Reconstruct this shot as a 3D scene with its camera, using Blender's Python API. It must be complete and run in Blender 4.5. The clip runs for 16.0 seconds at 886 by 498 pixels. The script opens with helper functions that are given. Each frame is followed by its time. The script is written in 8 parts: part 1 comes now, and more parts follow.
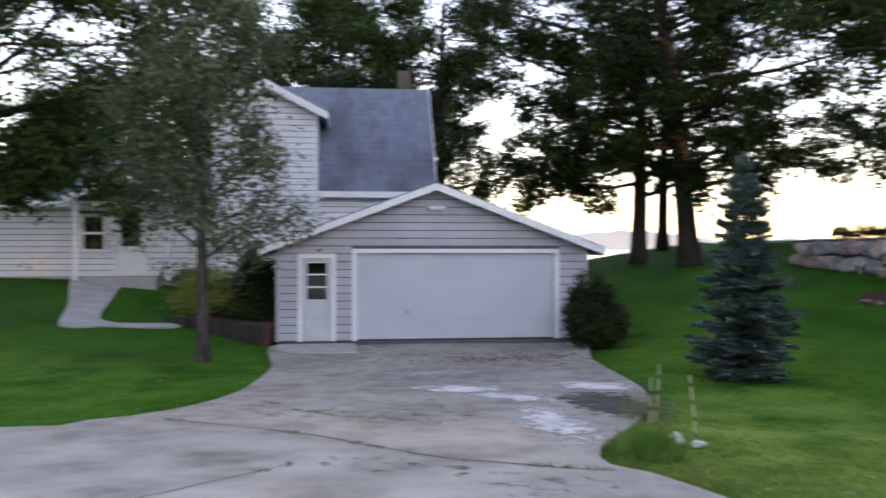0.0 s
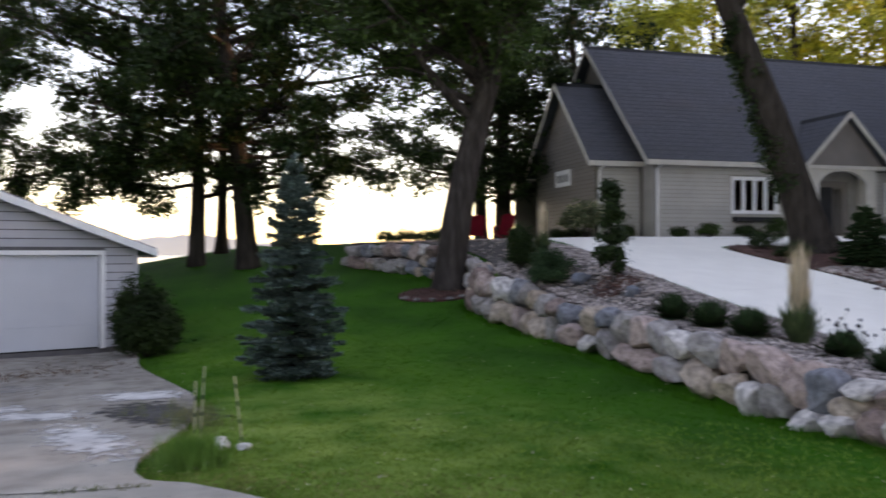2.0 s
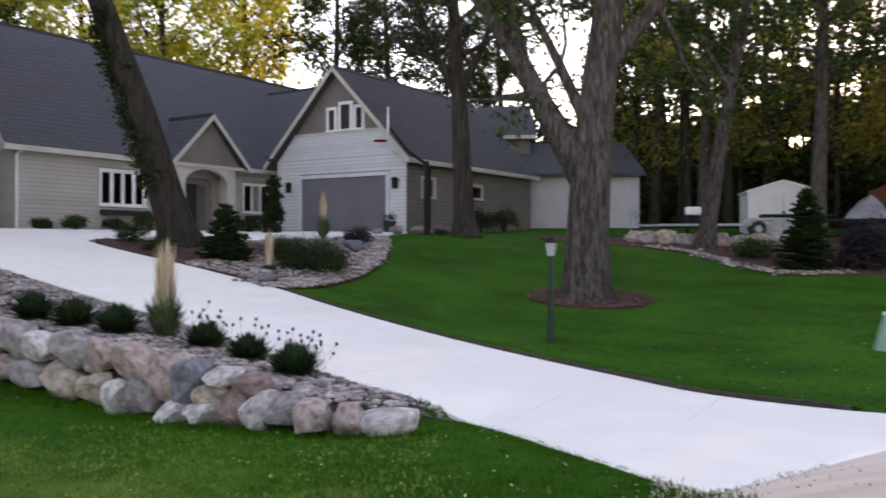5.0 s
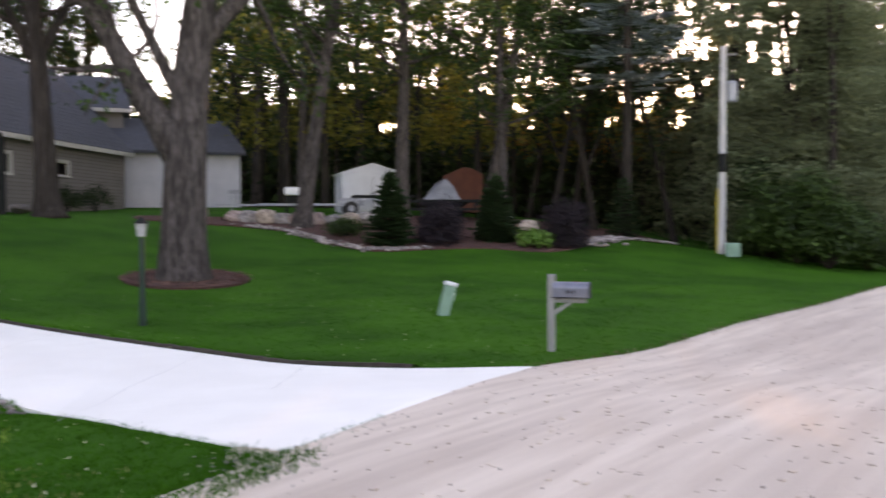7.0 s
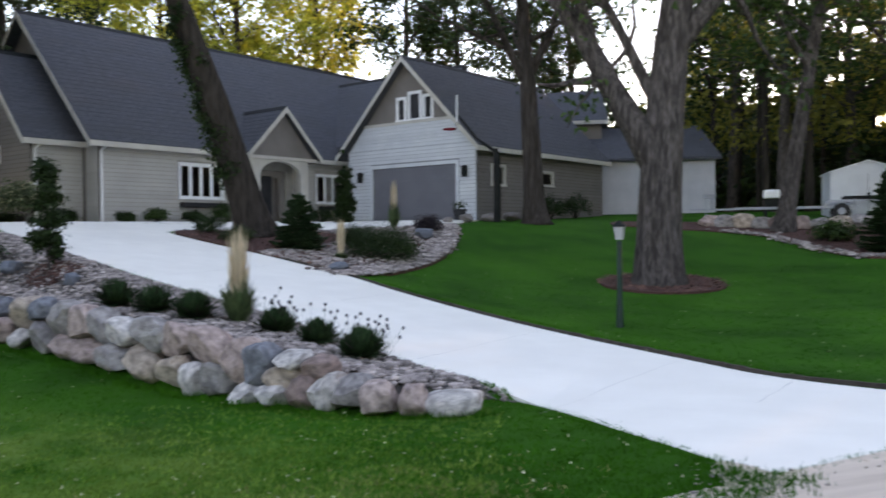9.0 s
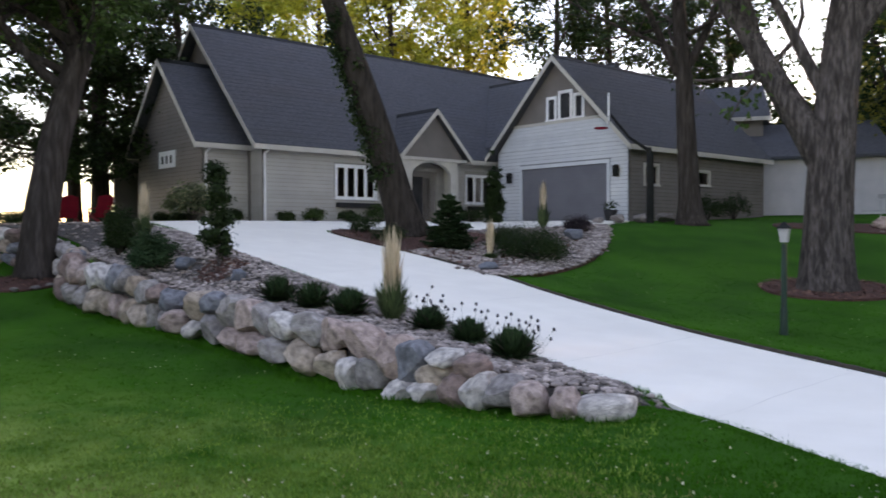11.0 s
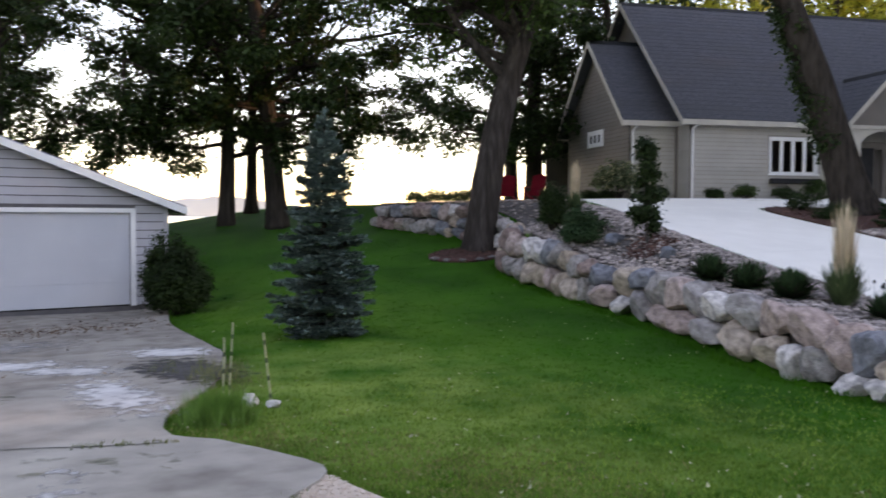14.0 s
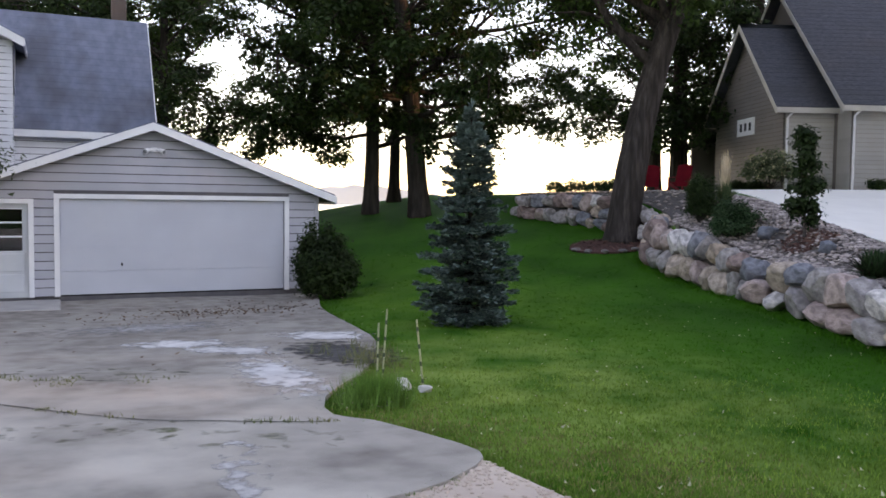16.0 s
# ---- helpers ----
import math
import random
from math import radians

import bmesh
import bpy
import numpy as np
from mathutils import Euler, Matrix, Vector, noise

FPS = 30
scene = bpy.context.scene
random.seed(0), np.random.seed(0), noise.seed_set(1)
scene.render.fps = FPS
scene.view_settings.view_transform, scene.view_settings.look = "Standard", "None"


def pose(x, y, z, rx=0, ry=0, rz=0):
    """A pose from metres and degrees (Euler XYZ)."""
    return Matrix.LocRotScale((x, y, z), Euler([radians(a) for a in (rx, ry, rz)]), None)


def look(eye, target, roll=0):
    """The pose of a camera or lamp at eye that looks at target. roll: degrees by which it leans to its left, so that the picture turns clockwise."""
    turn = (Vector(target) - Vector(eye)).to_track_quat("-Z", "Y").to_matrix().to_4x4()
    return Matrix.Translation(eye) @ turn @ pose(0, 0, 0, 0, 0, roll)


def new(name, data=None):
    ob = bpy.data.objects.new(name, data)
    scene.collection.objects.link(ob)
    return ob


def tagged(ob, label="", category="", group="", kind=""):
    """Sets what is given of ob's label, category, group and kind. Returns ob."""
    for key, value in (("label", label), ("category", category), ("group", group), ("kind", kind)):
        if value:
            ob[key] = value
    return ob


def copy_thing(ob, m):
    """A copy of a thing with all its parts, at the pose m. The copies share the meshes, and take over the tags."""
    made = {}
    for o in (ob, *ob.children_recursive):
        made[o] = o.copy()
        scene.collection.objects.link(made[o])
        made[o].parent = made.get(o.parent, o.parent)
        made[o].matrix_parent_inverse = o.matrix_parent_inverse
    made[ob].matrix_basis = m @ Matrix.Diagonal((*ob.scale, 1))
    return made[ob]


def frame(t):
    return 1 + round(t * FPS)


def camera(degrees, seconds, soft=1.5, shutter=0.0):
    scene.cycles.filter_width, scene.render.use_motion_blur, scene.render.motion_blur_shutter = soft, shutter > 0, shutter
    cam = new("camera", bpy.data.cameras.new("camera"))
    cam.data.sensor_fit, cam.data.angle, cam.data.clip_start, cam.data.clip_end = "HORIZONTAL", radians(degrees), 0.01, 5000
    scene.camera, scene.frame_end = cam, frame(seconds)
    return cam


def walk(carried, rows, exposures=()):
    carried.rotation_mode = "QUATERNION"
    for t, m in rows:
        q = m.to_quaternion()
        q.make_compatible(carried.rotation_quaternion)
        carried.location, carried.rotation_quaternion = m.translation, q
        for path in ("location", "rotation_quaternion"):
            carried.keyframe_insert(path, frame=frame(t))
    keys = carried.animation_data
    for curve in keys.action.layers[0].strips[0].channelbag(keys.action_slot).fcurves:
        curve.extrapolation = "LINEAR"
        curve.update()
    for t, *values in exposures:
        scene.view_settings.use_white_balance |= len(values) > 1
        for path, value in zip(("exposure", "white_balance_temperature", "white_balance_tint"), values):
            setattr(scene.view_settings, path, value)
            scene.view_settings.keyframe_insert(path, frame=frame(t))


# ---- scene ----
from mathutils.geometry import delaunay_2d_cdt

# the camera: seconds, place, yaw, pitch, roll
cam = camera(55.69, 16.0, soft=1.6, shutter=0.6)
EYE = 1.65
ROWS = [
    (0.0, -0.259, -0.349, 0.096, 0.00, -0.17, -0.02),
    (0.5, -0.220, -0.338, 0.054, -8.21, -0.09, 0.04),
    (1.0, -0.186, -0.265, 0.034, -15.64, 0.06, -0.06),
    (1.5, -0.090, -0.126, 0.008, -22.47, 0.21, -0.03),
    (2.0, 0.032, -0.006, 0.005, -29.14, 0.19, 0.03),
    (2.5, 0.131, 0.043, 0.007, -35.82, 0.10, 0.02),
    (3.0, 0.352, 0.091, -0.031, -43.15, 0.19, 0.23),
    (3.5, 0.148, 0.023, -0.008, -51.90, 0.23, 0.18),
    (4.0, 0.171, 0.084, -0.008, -60.06, 0.14, 0.26),
    (4.2, 0.192, 0.078, -0.001, -62.57, 0.10, 0.23),
    (6.3, -0.111, -0.102, 0.070, -84.72, -1.03, -0.25),
    (6.5, -0.160, -0.181, 0.049, -88.05, -1.18, -0.01),
    (7.0, -0.228, -0.230, 0.058, -96.80, -1.66, 0.18),
    (7.5, -0.625, -0.310, 0.143, -101.18, -2.14, 0.41),
    (8.0, -0.147, -0.199, 0.042, -93.02, -2.04, 1.02),
    (8.5, 0.114, -0.129, -0.003, -75.24, -1.19, 0.77),
    (9.0, 0.125, -0.086, -0.029, -65.37, -0.95, 0.52),
    (9.2, 0.134, -0.035, -0.071, -64.02, -0.98, 0.27),
    (11.3, 0.115, -0.018, 0.000, -53.12, -0.94, 0.17),
    (11.5, 0.094, -0.007, 0.013, -51.38, -1.02, 0.18),
    (12.0, 0.111, 0.030, 0.009, -46.37, -1.31, 0.15),
    (12.5, 0.186, 0.054, -0.023, -41.28, -1.58, 0.07),
    (13.0, 0.173, 0.130, -0.042, -36.44, -1.86, -0.04),
    (13.5, 0.143, 0.208, -0.064, -31.61, -2.09, -0.19),
    (14.0, 0.120, 0.240, -0.070, -27.17, -2.36, -0.26),
    (14.5, 0.082, 0.160, -0.063, -23.48, -2.64, -0.21),
    (15.0, 0.045, 0.146, -0.065, -20.72, -2.92, -0.24),
    (15.5, -0.023, 0.206, -0.061, -18.95, -3.12, -0.54),
    (16.0, -0.064, 0.229, -0.052, -17.94, -3.17, -0.70),
]
EXPOSURE, TINT = 2.57, 34
walk(cam, [(t, pose(x, y, EYE + z, 90 + pitch, roll, yaw)) for t, x, y, z, yaw, pitch, roll in ROWS], [(t, EXPOSURE + e, k, TINT + q) for t, e, k, q in ((0.0, -0.02, 8500, 0), (1.5, -0.24, 8600, 0), (2.5, -0.28, 9500, 0), (3.5, -0.14, 9500, 2), (6.5, 0.14, 9600, 3), (7.5, 0.28, 9700, 2), (9.0, 0.02, 8700, -6), (12.5, -0.1, 8900, 0), (16.0, 0.0, 9000, 0))])

# ---- light: evening sky, sun low behind the woods ----
SUN_AZ, SUN_EL = 109.0, 11.0
world = bpy.data.worlds.new("evening_sky")
scene.world = world
world.use_nodes = True
wn = world.node_tree
sky = wn.nodes.new("ShaderNodeTexSky")
sky.sky_type, sky.sun_disc = "NISHITA", False
sky.sun_elevation, sky.sun_rotation = radians(SUN_EL), radians(SUN_AZ)
sky.altitude = 1000.0
sky.air_density, sky.dust_density, sky.ozone_density = 1.0, 0.45, 1.0
wn.nodes["Background"].inputs["Strength"].default_value = 0.15
wn.links.new(sky.outputs["Color"], wn.nodes["Background"].inputs["Color"])
sun = new("sun", bpy.data.lights.new("sun", "SUN"))
sun.data.energy, sun.data.angle, sun.data.color = 0.9, radians(0.6), (1.0, 0.72, 0.42)
_a, _e = radians(SUN_AZ), radians(SUN_EL)
sun.matrix_world = look((0, 0, 40), (-math.sin(_a) * math.cos(_e), -math.cos(_a) * math.cos(_e), 40 - math.sin(_e)))

# ---- materials ----
def shade(name, c1, c2, scale=3.0, rough=0.8, bump=0.2, bump_scale=40.0, metal=0.0, detail=6.0, c3=None, scale3=0.5, amount3=0.5, island=0.0, objrand=0.0, translucent=0.0, spec=0.3, stretch=(1, 1, 1), bump_dist=0.02, track=None, holes=None, worn=None, fade=None):
    """Two colours mixed by noise, a third by a larger noise, relief, and a random lightness per piece."""
    m = bpy.data.materials.new(name)
    m.use_nodes = True
    t = m.node_tree
    n, l = t.nodes, t.links
    b = n["Principled BSDF"]
    co = n.new("ShaderNodeTexCoord")
    mp = n.new("ShaderNodeMapping")
    mp.inputs["Scale"].default_value = stretch
    if track:
        mp.vector_type = "TEXTURE"
        mp.inputs["Rotation"].default_value, mp.inputs["Scale"].default_value = (0, 0, radians(track[0])), (track[1], 1, 1)
    l.new(co.outputs["Object"], mp.inputs["Vector"])

    def nz(sc, det=detail):
        q = n.new("ShaderNodeTexNoise")
        q.inputs["Scale"].default_value, q.inputs["Detail"].default_value = sc, det
        l.new(mp.outputs["Vector"], q.inputs["Vector"])
        return q
    def ramp(src, lo, hi):
        r = n.new("ShaderNodeMapRange")
        r.inputs["From Min"].default_value, r.inputs["From Max"].default_value = lo, hi
        l.new(src, r.inputs["Value"])
        return r.outputs["Result"]
    def mix(fac, a, c):
        x = n.new("ShaderNodeMix")
        x.data_type = "RGBA"
        for sock, val in ((x.inputs["Factor"], fac), (x.inputs["A"], a), (x.inputs["B"], c)):
            if isinstance(val, (tuple, list)):
                sock.default_value = (*val[:3], 1)
            elif isinstance(val, float):
                sock.default_value = val
            else:
                l.new(val, sock)
        return x.outputs["Result"]
    col = mix(ramp(nz(scale).outputs["Fac"], 0.35, 0.65), c1, c2)
    if c3:
        k = n.new("ShaderNodeMath")
        k.operation = "MULTIPLY"
        k.inputs[1].default_value = amount3
        l.new(ramp(nz(scale3, 4.0).outputs["Fac"], 0.45, 0.62), k.inputs[0])
        col = mix(k.outputs[0], col, c3)
    for worn in ([worn] if worn and not isinstance(worn, list) else worn or []):
        # a stretch recoloured about a place, fading outwards: (x, y), (reach x, reach y), colour
        sc = n.new("ShaderNodeVectorMath")
        sc.operation, sc.inputs[1].default_value = "MULTIPLY", (1 / worn[1][0], 1 / worn[1][1], 0)
        l.new(co.outputs["Object"], sc.inputs[0])
        ds = n.new("ShaderNodeVectorMath")
        ds.operation, ds.inputs[1].default_value = "DISTANCE", (worn[0][0] / worn[1][0], worn[0][1] / worn[1][1], 0)
        l.new(sc.outputs["Vector"], ds.inputs[0])
        k = n.new("ShaderNodeMath")
        k.operation = "MULTIPLY"
        l.new(ramp(ds.outputs["Value"], 1.0, 0.25), k.inputs[0])
        l.new(ramp(nz(1.1, 8.0).outputs["Fac"], 0.32, 0.66), k.inputs[1])
        col = mix(k.outputs[0], col, worn[2])
    for amount, node, sock in ((island, "ShaderNodeNewGeometry", "Random Per Island"), (objrand, "ShaderNodeObjectInfo", "Random")):
        if amount:
            g = n.new(node)
            r = n.new("ShaderNodeMapRange")
            r.inputs["To Min"].default_value, r.inputs["To Max"].default_value = 1 - amount, 1 + amount
            l.new(g.outputs[sock], r.inputs["Value"])
            h = n.new("ShaderNodeHueSaturation")
            l.new(r.outputs["Result"], h.inputs["Value"])
            l.new(col, h.inputs["Color"])
            col = h.outputs["Color"]
    l.new(col, b.inputs["Base Color"])
    b.inputs["Roughness"].default_value, b.inputs["Metallic"].default_value = rough, metal
    b.inputs["Specular IOR Level"].default_value = spec
    if bump:
        u = n.new("ShaderNodeBump")
        u.inputs["Strength"].default_value, u.inputs["Distance"].default_value = bump, bump_dist
        l.new(nz(bump_scale).outputs["Fac"], u.inputs["Height"])
        l.new(u.outputs["Normal"], b.inputs["Normal"])
    if holes:
        clear = n.new("ShaderNodeBsdfTransparent")
        mx = n.new("ShaderNodeMixShader")
        grain = nz(holes[0], 10.0).outputs["Fac"]
        if fade:
            # thins out from its middle: x, y, reach along, reach across, turn in degrees
            fm = n.new("ShaderNodeMapping")
            fm.vector_type = "TEXTURE"
            fm.inputs["Location"].default_value, fm.inputs["Rotation"].default_value, fm.inputs["Scale"].default_value = (fade[0], fade[1], 0), (0, 0, radians(fade[4])), (fade[2], fade[3], 1e4)
            l.new(co.outputs["Object"], fm.inputs["Vector"])
            ln_ = n.new("ShaderNodeVectorMath")
            ln_.operation = "LENGTH"
            l.new(fm.outputs["Vector"], ln_.inputs[0])
            thin = n.new("ShaderNodeMath")
            thin.operation, thin.inputs[1].default_value = "MULTIPLY_ADD", -0.42
            l.new(ln_.outputs["Value"], thin.inputs[0])
            l.new(grain, thin.inputs[2])
            grain = thin.outputs[0]
        l.new(ramp(grain, holes[1], holes[2]), mx.inputs[0])
        l.new(clear.outputs[0], mx.inputs[1])
        l.new(b.outputs[0], mx.inputs[2])
        l.new(mx.outputs[0], n["Material Output"].inputs["Surface"])
    if translucent:
        tr = n.new("ShaderNodeBsdfTranslucent")
        l.new(col, tr.inputs["Color"])
        mx = n.new("ShaderNodeMixShader")
        mx.inputs[0].default_value = translucent
        l.new(b.outputs[0], mx.inputs[1])
        l.new(tr.outputs[0], mx.inputs[2])
        l.new(mx.outputs[0], n["Material Output"].inputs["Surface"])
    return m


M = {}
# first two worn areas paint lit brightness on the grass, the third also dryness
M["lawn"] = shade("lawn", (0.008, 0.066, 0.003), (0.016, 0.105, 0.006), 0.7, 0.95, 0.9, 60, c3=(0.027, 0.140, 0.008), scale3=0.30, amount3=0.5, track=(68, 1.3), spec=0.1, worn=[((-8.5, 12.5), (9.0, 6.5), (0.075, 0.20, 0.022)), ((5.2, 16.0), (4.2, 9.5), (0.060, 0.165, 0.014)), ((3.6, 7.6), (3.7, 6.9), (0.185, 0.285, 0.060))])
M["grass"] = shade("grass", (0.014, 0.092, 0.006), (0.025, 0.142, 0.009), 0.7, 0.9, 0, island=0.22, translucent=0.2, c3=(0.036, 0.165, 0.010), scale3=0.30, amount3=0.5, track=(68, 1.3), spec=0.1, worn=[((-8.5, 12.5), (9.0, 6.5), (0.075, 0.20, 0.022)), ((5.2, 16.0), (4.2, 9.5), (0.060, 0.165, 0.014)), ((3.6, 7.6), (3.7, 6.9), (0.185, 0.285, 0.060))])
M["asphalt"] = shade("asphalt", (0.235, 0.205, 0.176), (0.372, 0.332, 0.285), 3.2, 0.9, 0.8, 170, c3=(0.47, 0.43, 0.375), scale3=0.8, amount3=0.5, detail=15.0, worn=((-1.5, 4.0), (9.0, 8.5), (0.63, 0.58, 0.50)))
M["gravel"] = shade("gravel", (0.61, 0.49, 0.397), (0.735, 0.608, 0.50), 5, 0.95, 0.9, 110, c3=(0.49, 0.386, 0.315), scale3=0.8, amount3=0.65, track=(-46, 9), detail=8.0, bump_dist=0.012)
M["concrete"] = shade("concrete", (0.85, 0.815, 0.74), (0.89, 0.855, 0.78), 1.5, 0.85, 0.12, 120, c3=(0.80, 0.765, 0.70), scale3=0.3, amount3=0.5)
M["old_concrete"] = shade("old_concrete", (0.36, 0.34, 0.32), (0.45, 0.43, 0.40), 2, 0.9, 0.3, 80)
M["siding_grey"] = shade("siding_grey", (0.42, 0.42, 0.455), (0.47, 0.47, 0.50), 1.5, 0.6, 0.05, 60, c3=(0.38, 0.38, 0.405), objrand=0.05)
M["siding_white"] = shade("siding_white", (0.72, 0.72, 0.74), (0.78, 0.78, 0.79), 1.5, 0.6, 0.05, 60, objrand=0.03)
M["white_paint"] = shade("white_paint", (0.78, 0.78, 0.78), (0.84, 0.84, 0.83), 2, 0.5, 0.05, 50)
M["door_white"] = shade("door_white", (0.50, 0.52, 0.565), (0.55, 0.57, 0.61), 0.8, 0.5, 0.03, 50)
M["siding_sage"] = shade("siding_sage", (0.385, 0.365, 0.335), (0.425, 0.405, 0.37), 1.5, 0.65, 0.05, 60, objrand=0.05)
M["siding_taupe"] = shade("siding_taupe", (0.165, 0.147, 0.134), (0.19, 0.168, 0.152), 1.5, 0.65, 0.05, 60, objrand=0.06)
M["siding_light"] = shade("siding_light", (0.53, 0.55, 0.57), (0.58, 0.60, 0.61), 1.5, 0.65, 0.05, 60, objrand=0.04)
M["trim_tan"] = shade("trim_tan", (0.48, 0.45, 0.40), (0.54, 0.51, 0.45), 2, 0.6, 0.05, 50)
M["shingle"] = shade("shingle", (0.052, 0.056, 0.066), (0.088, 0.092, 0.104), 6, 0.9, 0.5, 25, c3=(0.064, 0.066, 0.072), stretch=(1, 1, 4))
M["shingle_old"] = shade("shingle_old", (0.135, 0.158, 0.21), (0.185, 0.208, 0.265), 4, 0.9, 0.4, 25, c3=(0.085, 0.09, 0.105), scale3=0.6, amount3=0.75, stretch=(1, 1, 0.35))
M["door_slate"] = shade("door_slate", (0.13, 0.13, 0.145), (0.15, 0.15, 0.165), 1, 0.5, 0.03, 50)
M["bark"] = shade("bark", (0.052, 0.043, 0.039), (0.155, 0.132, 0.122), 24, 0.95, 1.0, 26, stretch=(1, 1, 0.16), bump_dist=0.09, c3=(0.030, 0.025, 0.023), scale3=9.0, amount3=0.8, spec=0.1, detail=9.0)
M["bark_dark"] = shade("bark_dark", (0.026, 0.021, 0.018), (0.054, 0.045, 0.038), 8, 0.95, 1.0, 16, stretch=(1, 1, 0.18), bump_dist=0.05, spec=0.1)
M["leaf"] = shade("leaf", (0.024, 0.056, 0.010), (0.044, 0.09, 0.018), 0.6, 0.6, 0, island=0.45, translucent=0.35)
# yellow-green leaves, brightened in colour as if the low sun lit them
M["leaf_sunlit"] = shade("leaf_sunlit", (0.24, 0.28, 0.03), (0.46, 0.44, 0.055), 0.5, 0.6, 0, island=0.4, translucent=0.5)
# grey-green leaves; the veiling haze by the road lightens this colour
M["leaf_hazy"] = shade("leaf_hazy", (0.105, 0.135, 0.07), (0.19, 0.22, 0.12), 0.45, 0.7, 0, island=0.18, translucent=0.5, detail=3.0, spec=0.1)
M["leaf_dark"] = shade("leaf_dark", (0.013, 0.031, 0.008), (0.028, 0.054, 0.013), 0.6, 0.6, 0, spec=0.2, island=0.45, translucent=0.3)
M["leaf_purple"] = shade("leaf_purple", (0.018, 0.012, 0.016), (0.035, 0.022, 0.028), 0.8, 0.6, 0, island=0.4, translucent=0.2)
M["needle"] = shade("needle", (0.020, 0.048, 0.020), (0.040, 0.078, 0.034), 1.5, 0.8, 0, island=0.4, spec=0.08)
M["needle_blue"] = shade("needle_blue", (0.070, 0.118, 0.104), (0.140, 0.212, 0.190), 1.5, 0.7, 0, island=0.5)
M["riverrock"] = shade("riverrock", (0.185, 0.155, 0.145), (0.385, 0.325, 0.30), 3, 0.85, 0.3, 30, island=0.6)
M["mulch"] = shade("mulch", (0.055, 0.026, 0.022), (0.16, 0.075, 0.06), 22, 0.95, 1.0, 40, bump_dist=0.05)
M["glass"] = shade("glass", (0.9, 0.9, 0.9), (0.9, 0.9, 0.9), 1, 0.02, 0)
M["glass"].node_tree.nodes["Principled BSDF"].inputs["Transmission Weight"].default_value = 1.0
M["dark"] = shade("dark", (0.02, 0.02, 0.022), (0.035, 0.035, 0.037), 2, 0.8, 0)
M["black_metal"] = shade("black_metal", (0.010, 0.011, 0.011), (0.018, 0.019, 0.018), 3, 0.6, 0.05, 60, spec=0.12)
M["weathered_wood"] = shade("weathered_wood", (0.14, 0.125, 0.11), (0.21, 0.19, 0.17), 8, 0.9, 0.4, 30, stretch=(1, 1, 0.15))
M["steel"] = shade("steel", (0.55, 0.56, 0.58), (0.62, 0.63, 0.65), 3, 0.35, 0.05, 40, metal=0.85)
M["red_paint"] = shade("red_paint", (0.17, 0.006, 0.016), (0.21, 0.008, 0.018), 3, 0.75, 0.05, 40, spec=0.15)
M["water"] = shade("water", (0.25, 0.28, 0.30), (0.28, 0.31, 0.33), 0.02, 0.12, 0.15, 1.5)
# haze over the lake is mixed into this pale colour
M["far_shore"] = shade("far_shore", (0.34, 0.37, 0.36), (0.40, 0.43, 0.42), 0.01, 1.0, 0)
M["brick_red"] = shade("brick_red", (0.10, 0.075, 0.065), (0.14, 0.10, 0.085), 2, 0.85, 0.2, 40)
M["joint"] = shade("joint", (0.10, 0.095, 0.10), (0.14, 0.13, 0.135), 3, 0.9, 0)
M["crack"] = shade("crack", (0.05, 0.05, 0.045), (0.09, 0.085, 0.07), 8, 0.95, 0.4, 60)
M["dry_leaf"] = shade("dry_leaf", (0.075, 0.042, 0.026), (0.17, 0.095, 0.05), 2, 0.8, 0, island=0.5)
M["pale_leaf"] = shade("pale_leaf", (0.33, 0.33, 0.19), (0.48, 0.47, 0.30), 2, 0.8, 0, island=0.3)
M["dry_grass"] = shade("dry_grass", (0.56, 0.44, 0.29), (0.72, 0.59, 0.42), 2, 0.8, 0, island=0.3, translucent=0.2)
M["weed"] = shade("weed", (0.075, 0.20, 0.03), (0.13, 0.27, 0.055), 2, 0.75, 0, island=0.4, translucent=0.25)
M["blue_grey_rock"] = shade("blue_grey_rock", (0.12, 0.135, 0.16), (0.17, 0.185, 0.21), 4, 0.9, 0.5, 14)
M["pale_rock"] = shade("pale_rock", (0.56, 0.54, 0.52), (0.66, 0.64, 0.61), 4, 0.9, 0.5, 14, objrand=0.15)
M["plastic_green"] = shade("plastic_green", (0.16, 0.30, 0.22), (0.20, 0.35, 0.26), 3, 0.5, 0.03, 40)
M["lamp_glass"] = shade("lamp_glass", (0.34, 0.34, 0.33), (0.38, 0.38, 0.37), 3, 0.25, 0)
M["pole_grey"] = shade("pole_grey", (0.42, 0.40, 0.385), (0.56, 0.54, 0.52), 6, 0.9, 0.3, 30, stretch=(1, 1, 0.1))
M["tarp"] = shade("tarp", (0.19, 0.20, 0.22), (0.25, 0.26, 0.285), 2, 0.6, 0.3, 6)
M["rust_cover"] = shade("rust_cover", (0.115, 0.038, 0.024), (0.15, 0.05, 0.03), 2, 0.8, 0.2, 8)
M["shed_cream"] = shade("shed_cream", (0.60, 0.61, 0.62), (0.65, 0.66, 0.67), 2, 0.6, 0.05, 30)
M["rubber"] = shade("rubber", (0.02, 0.02, 0.02), (0.03, 0.03, 0.03), 6, 0.9, 0.1, 60)


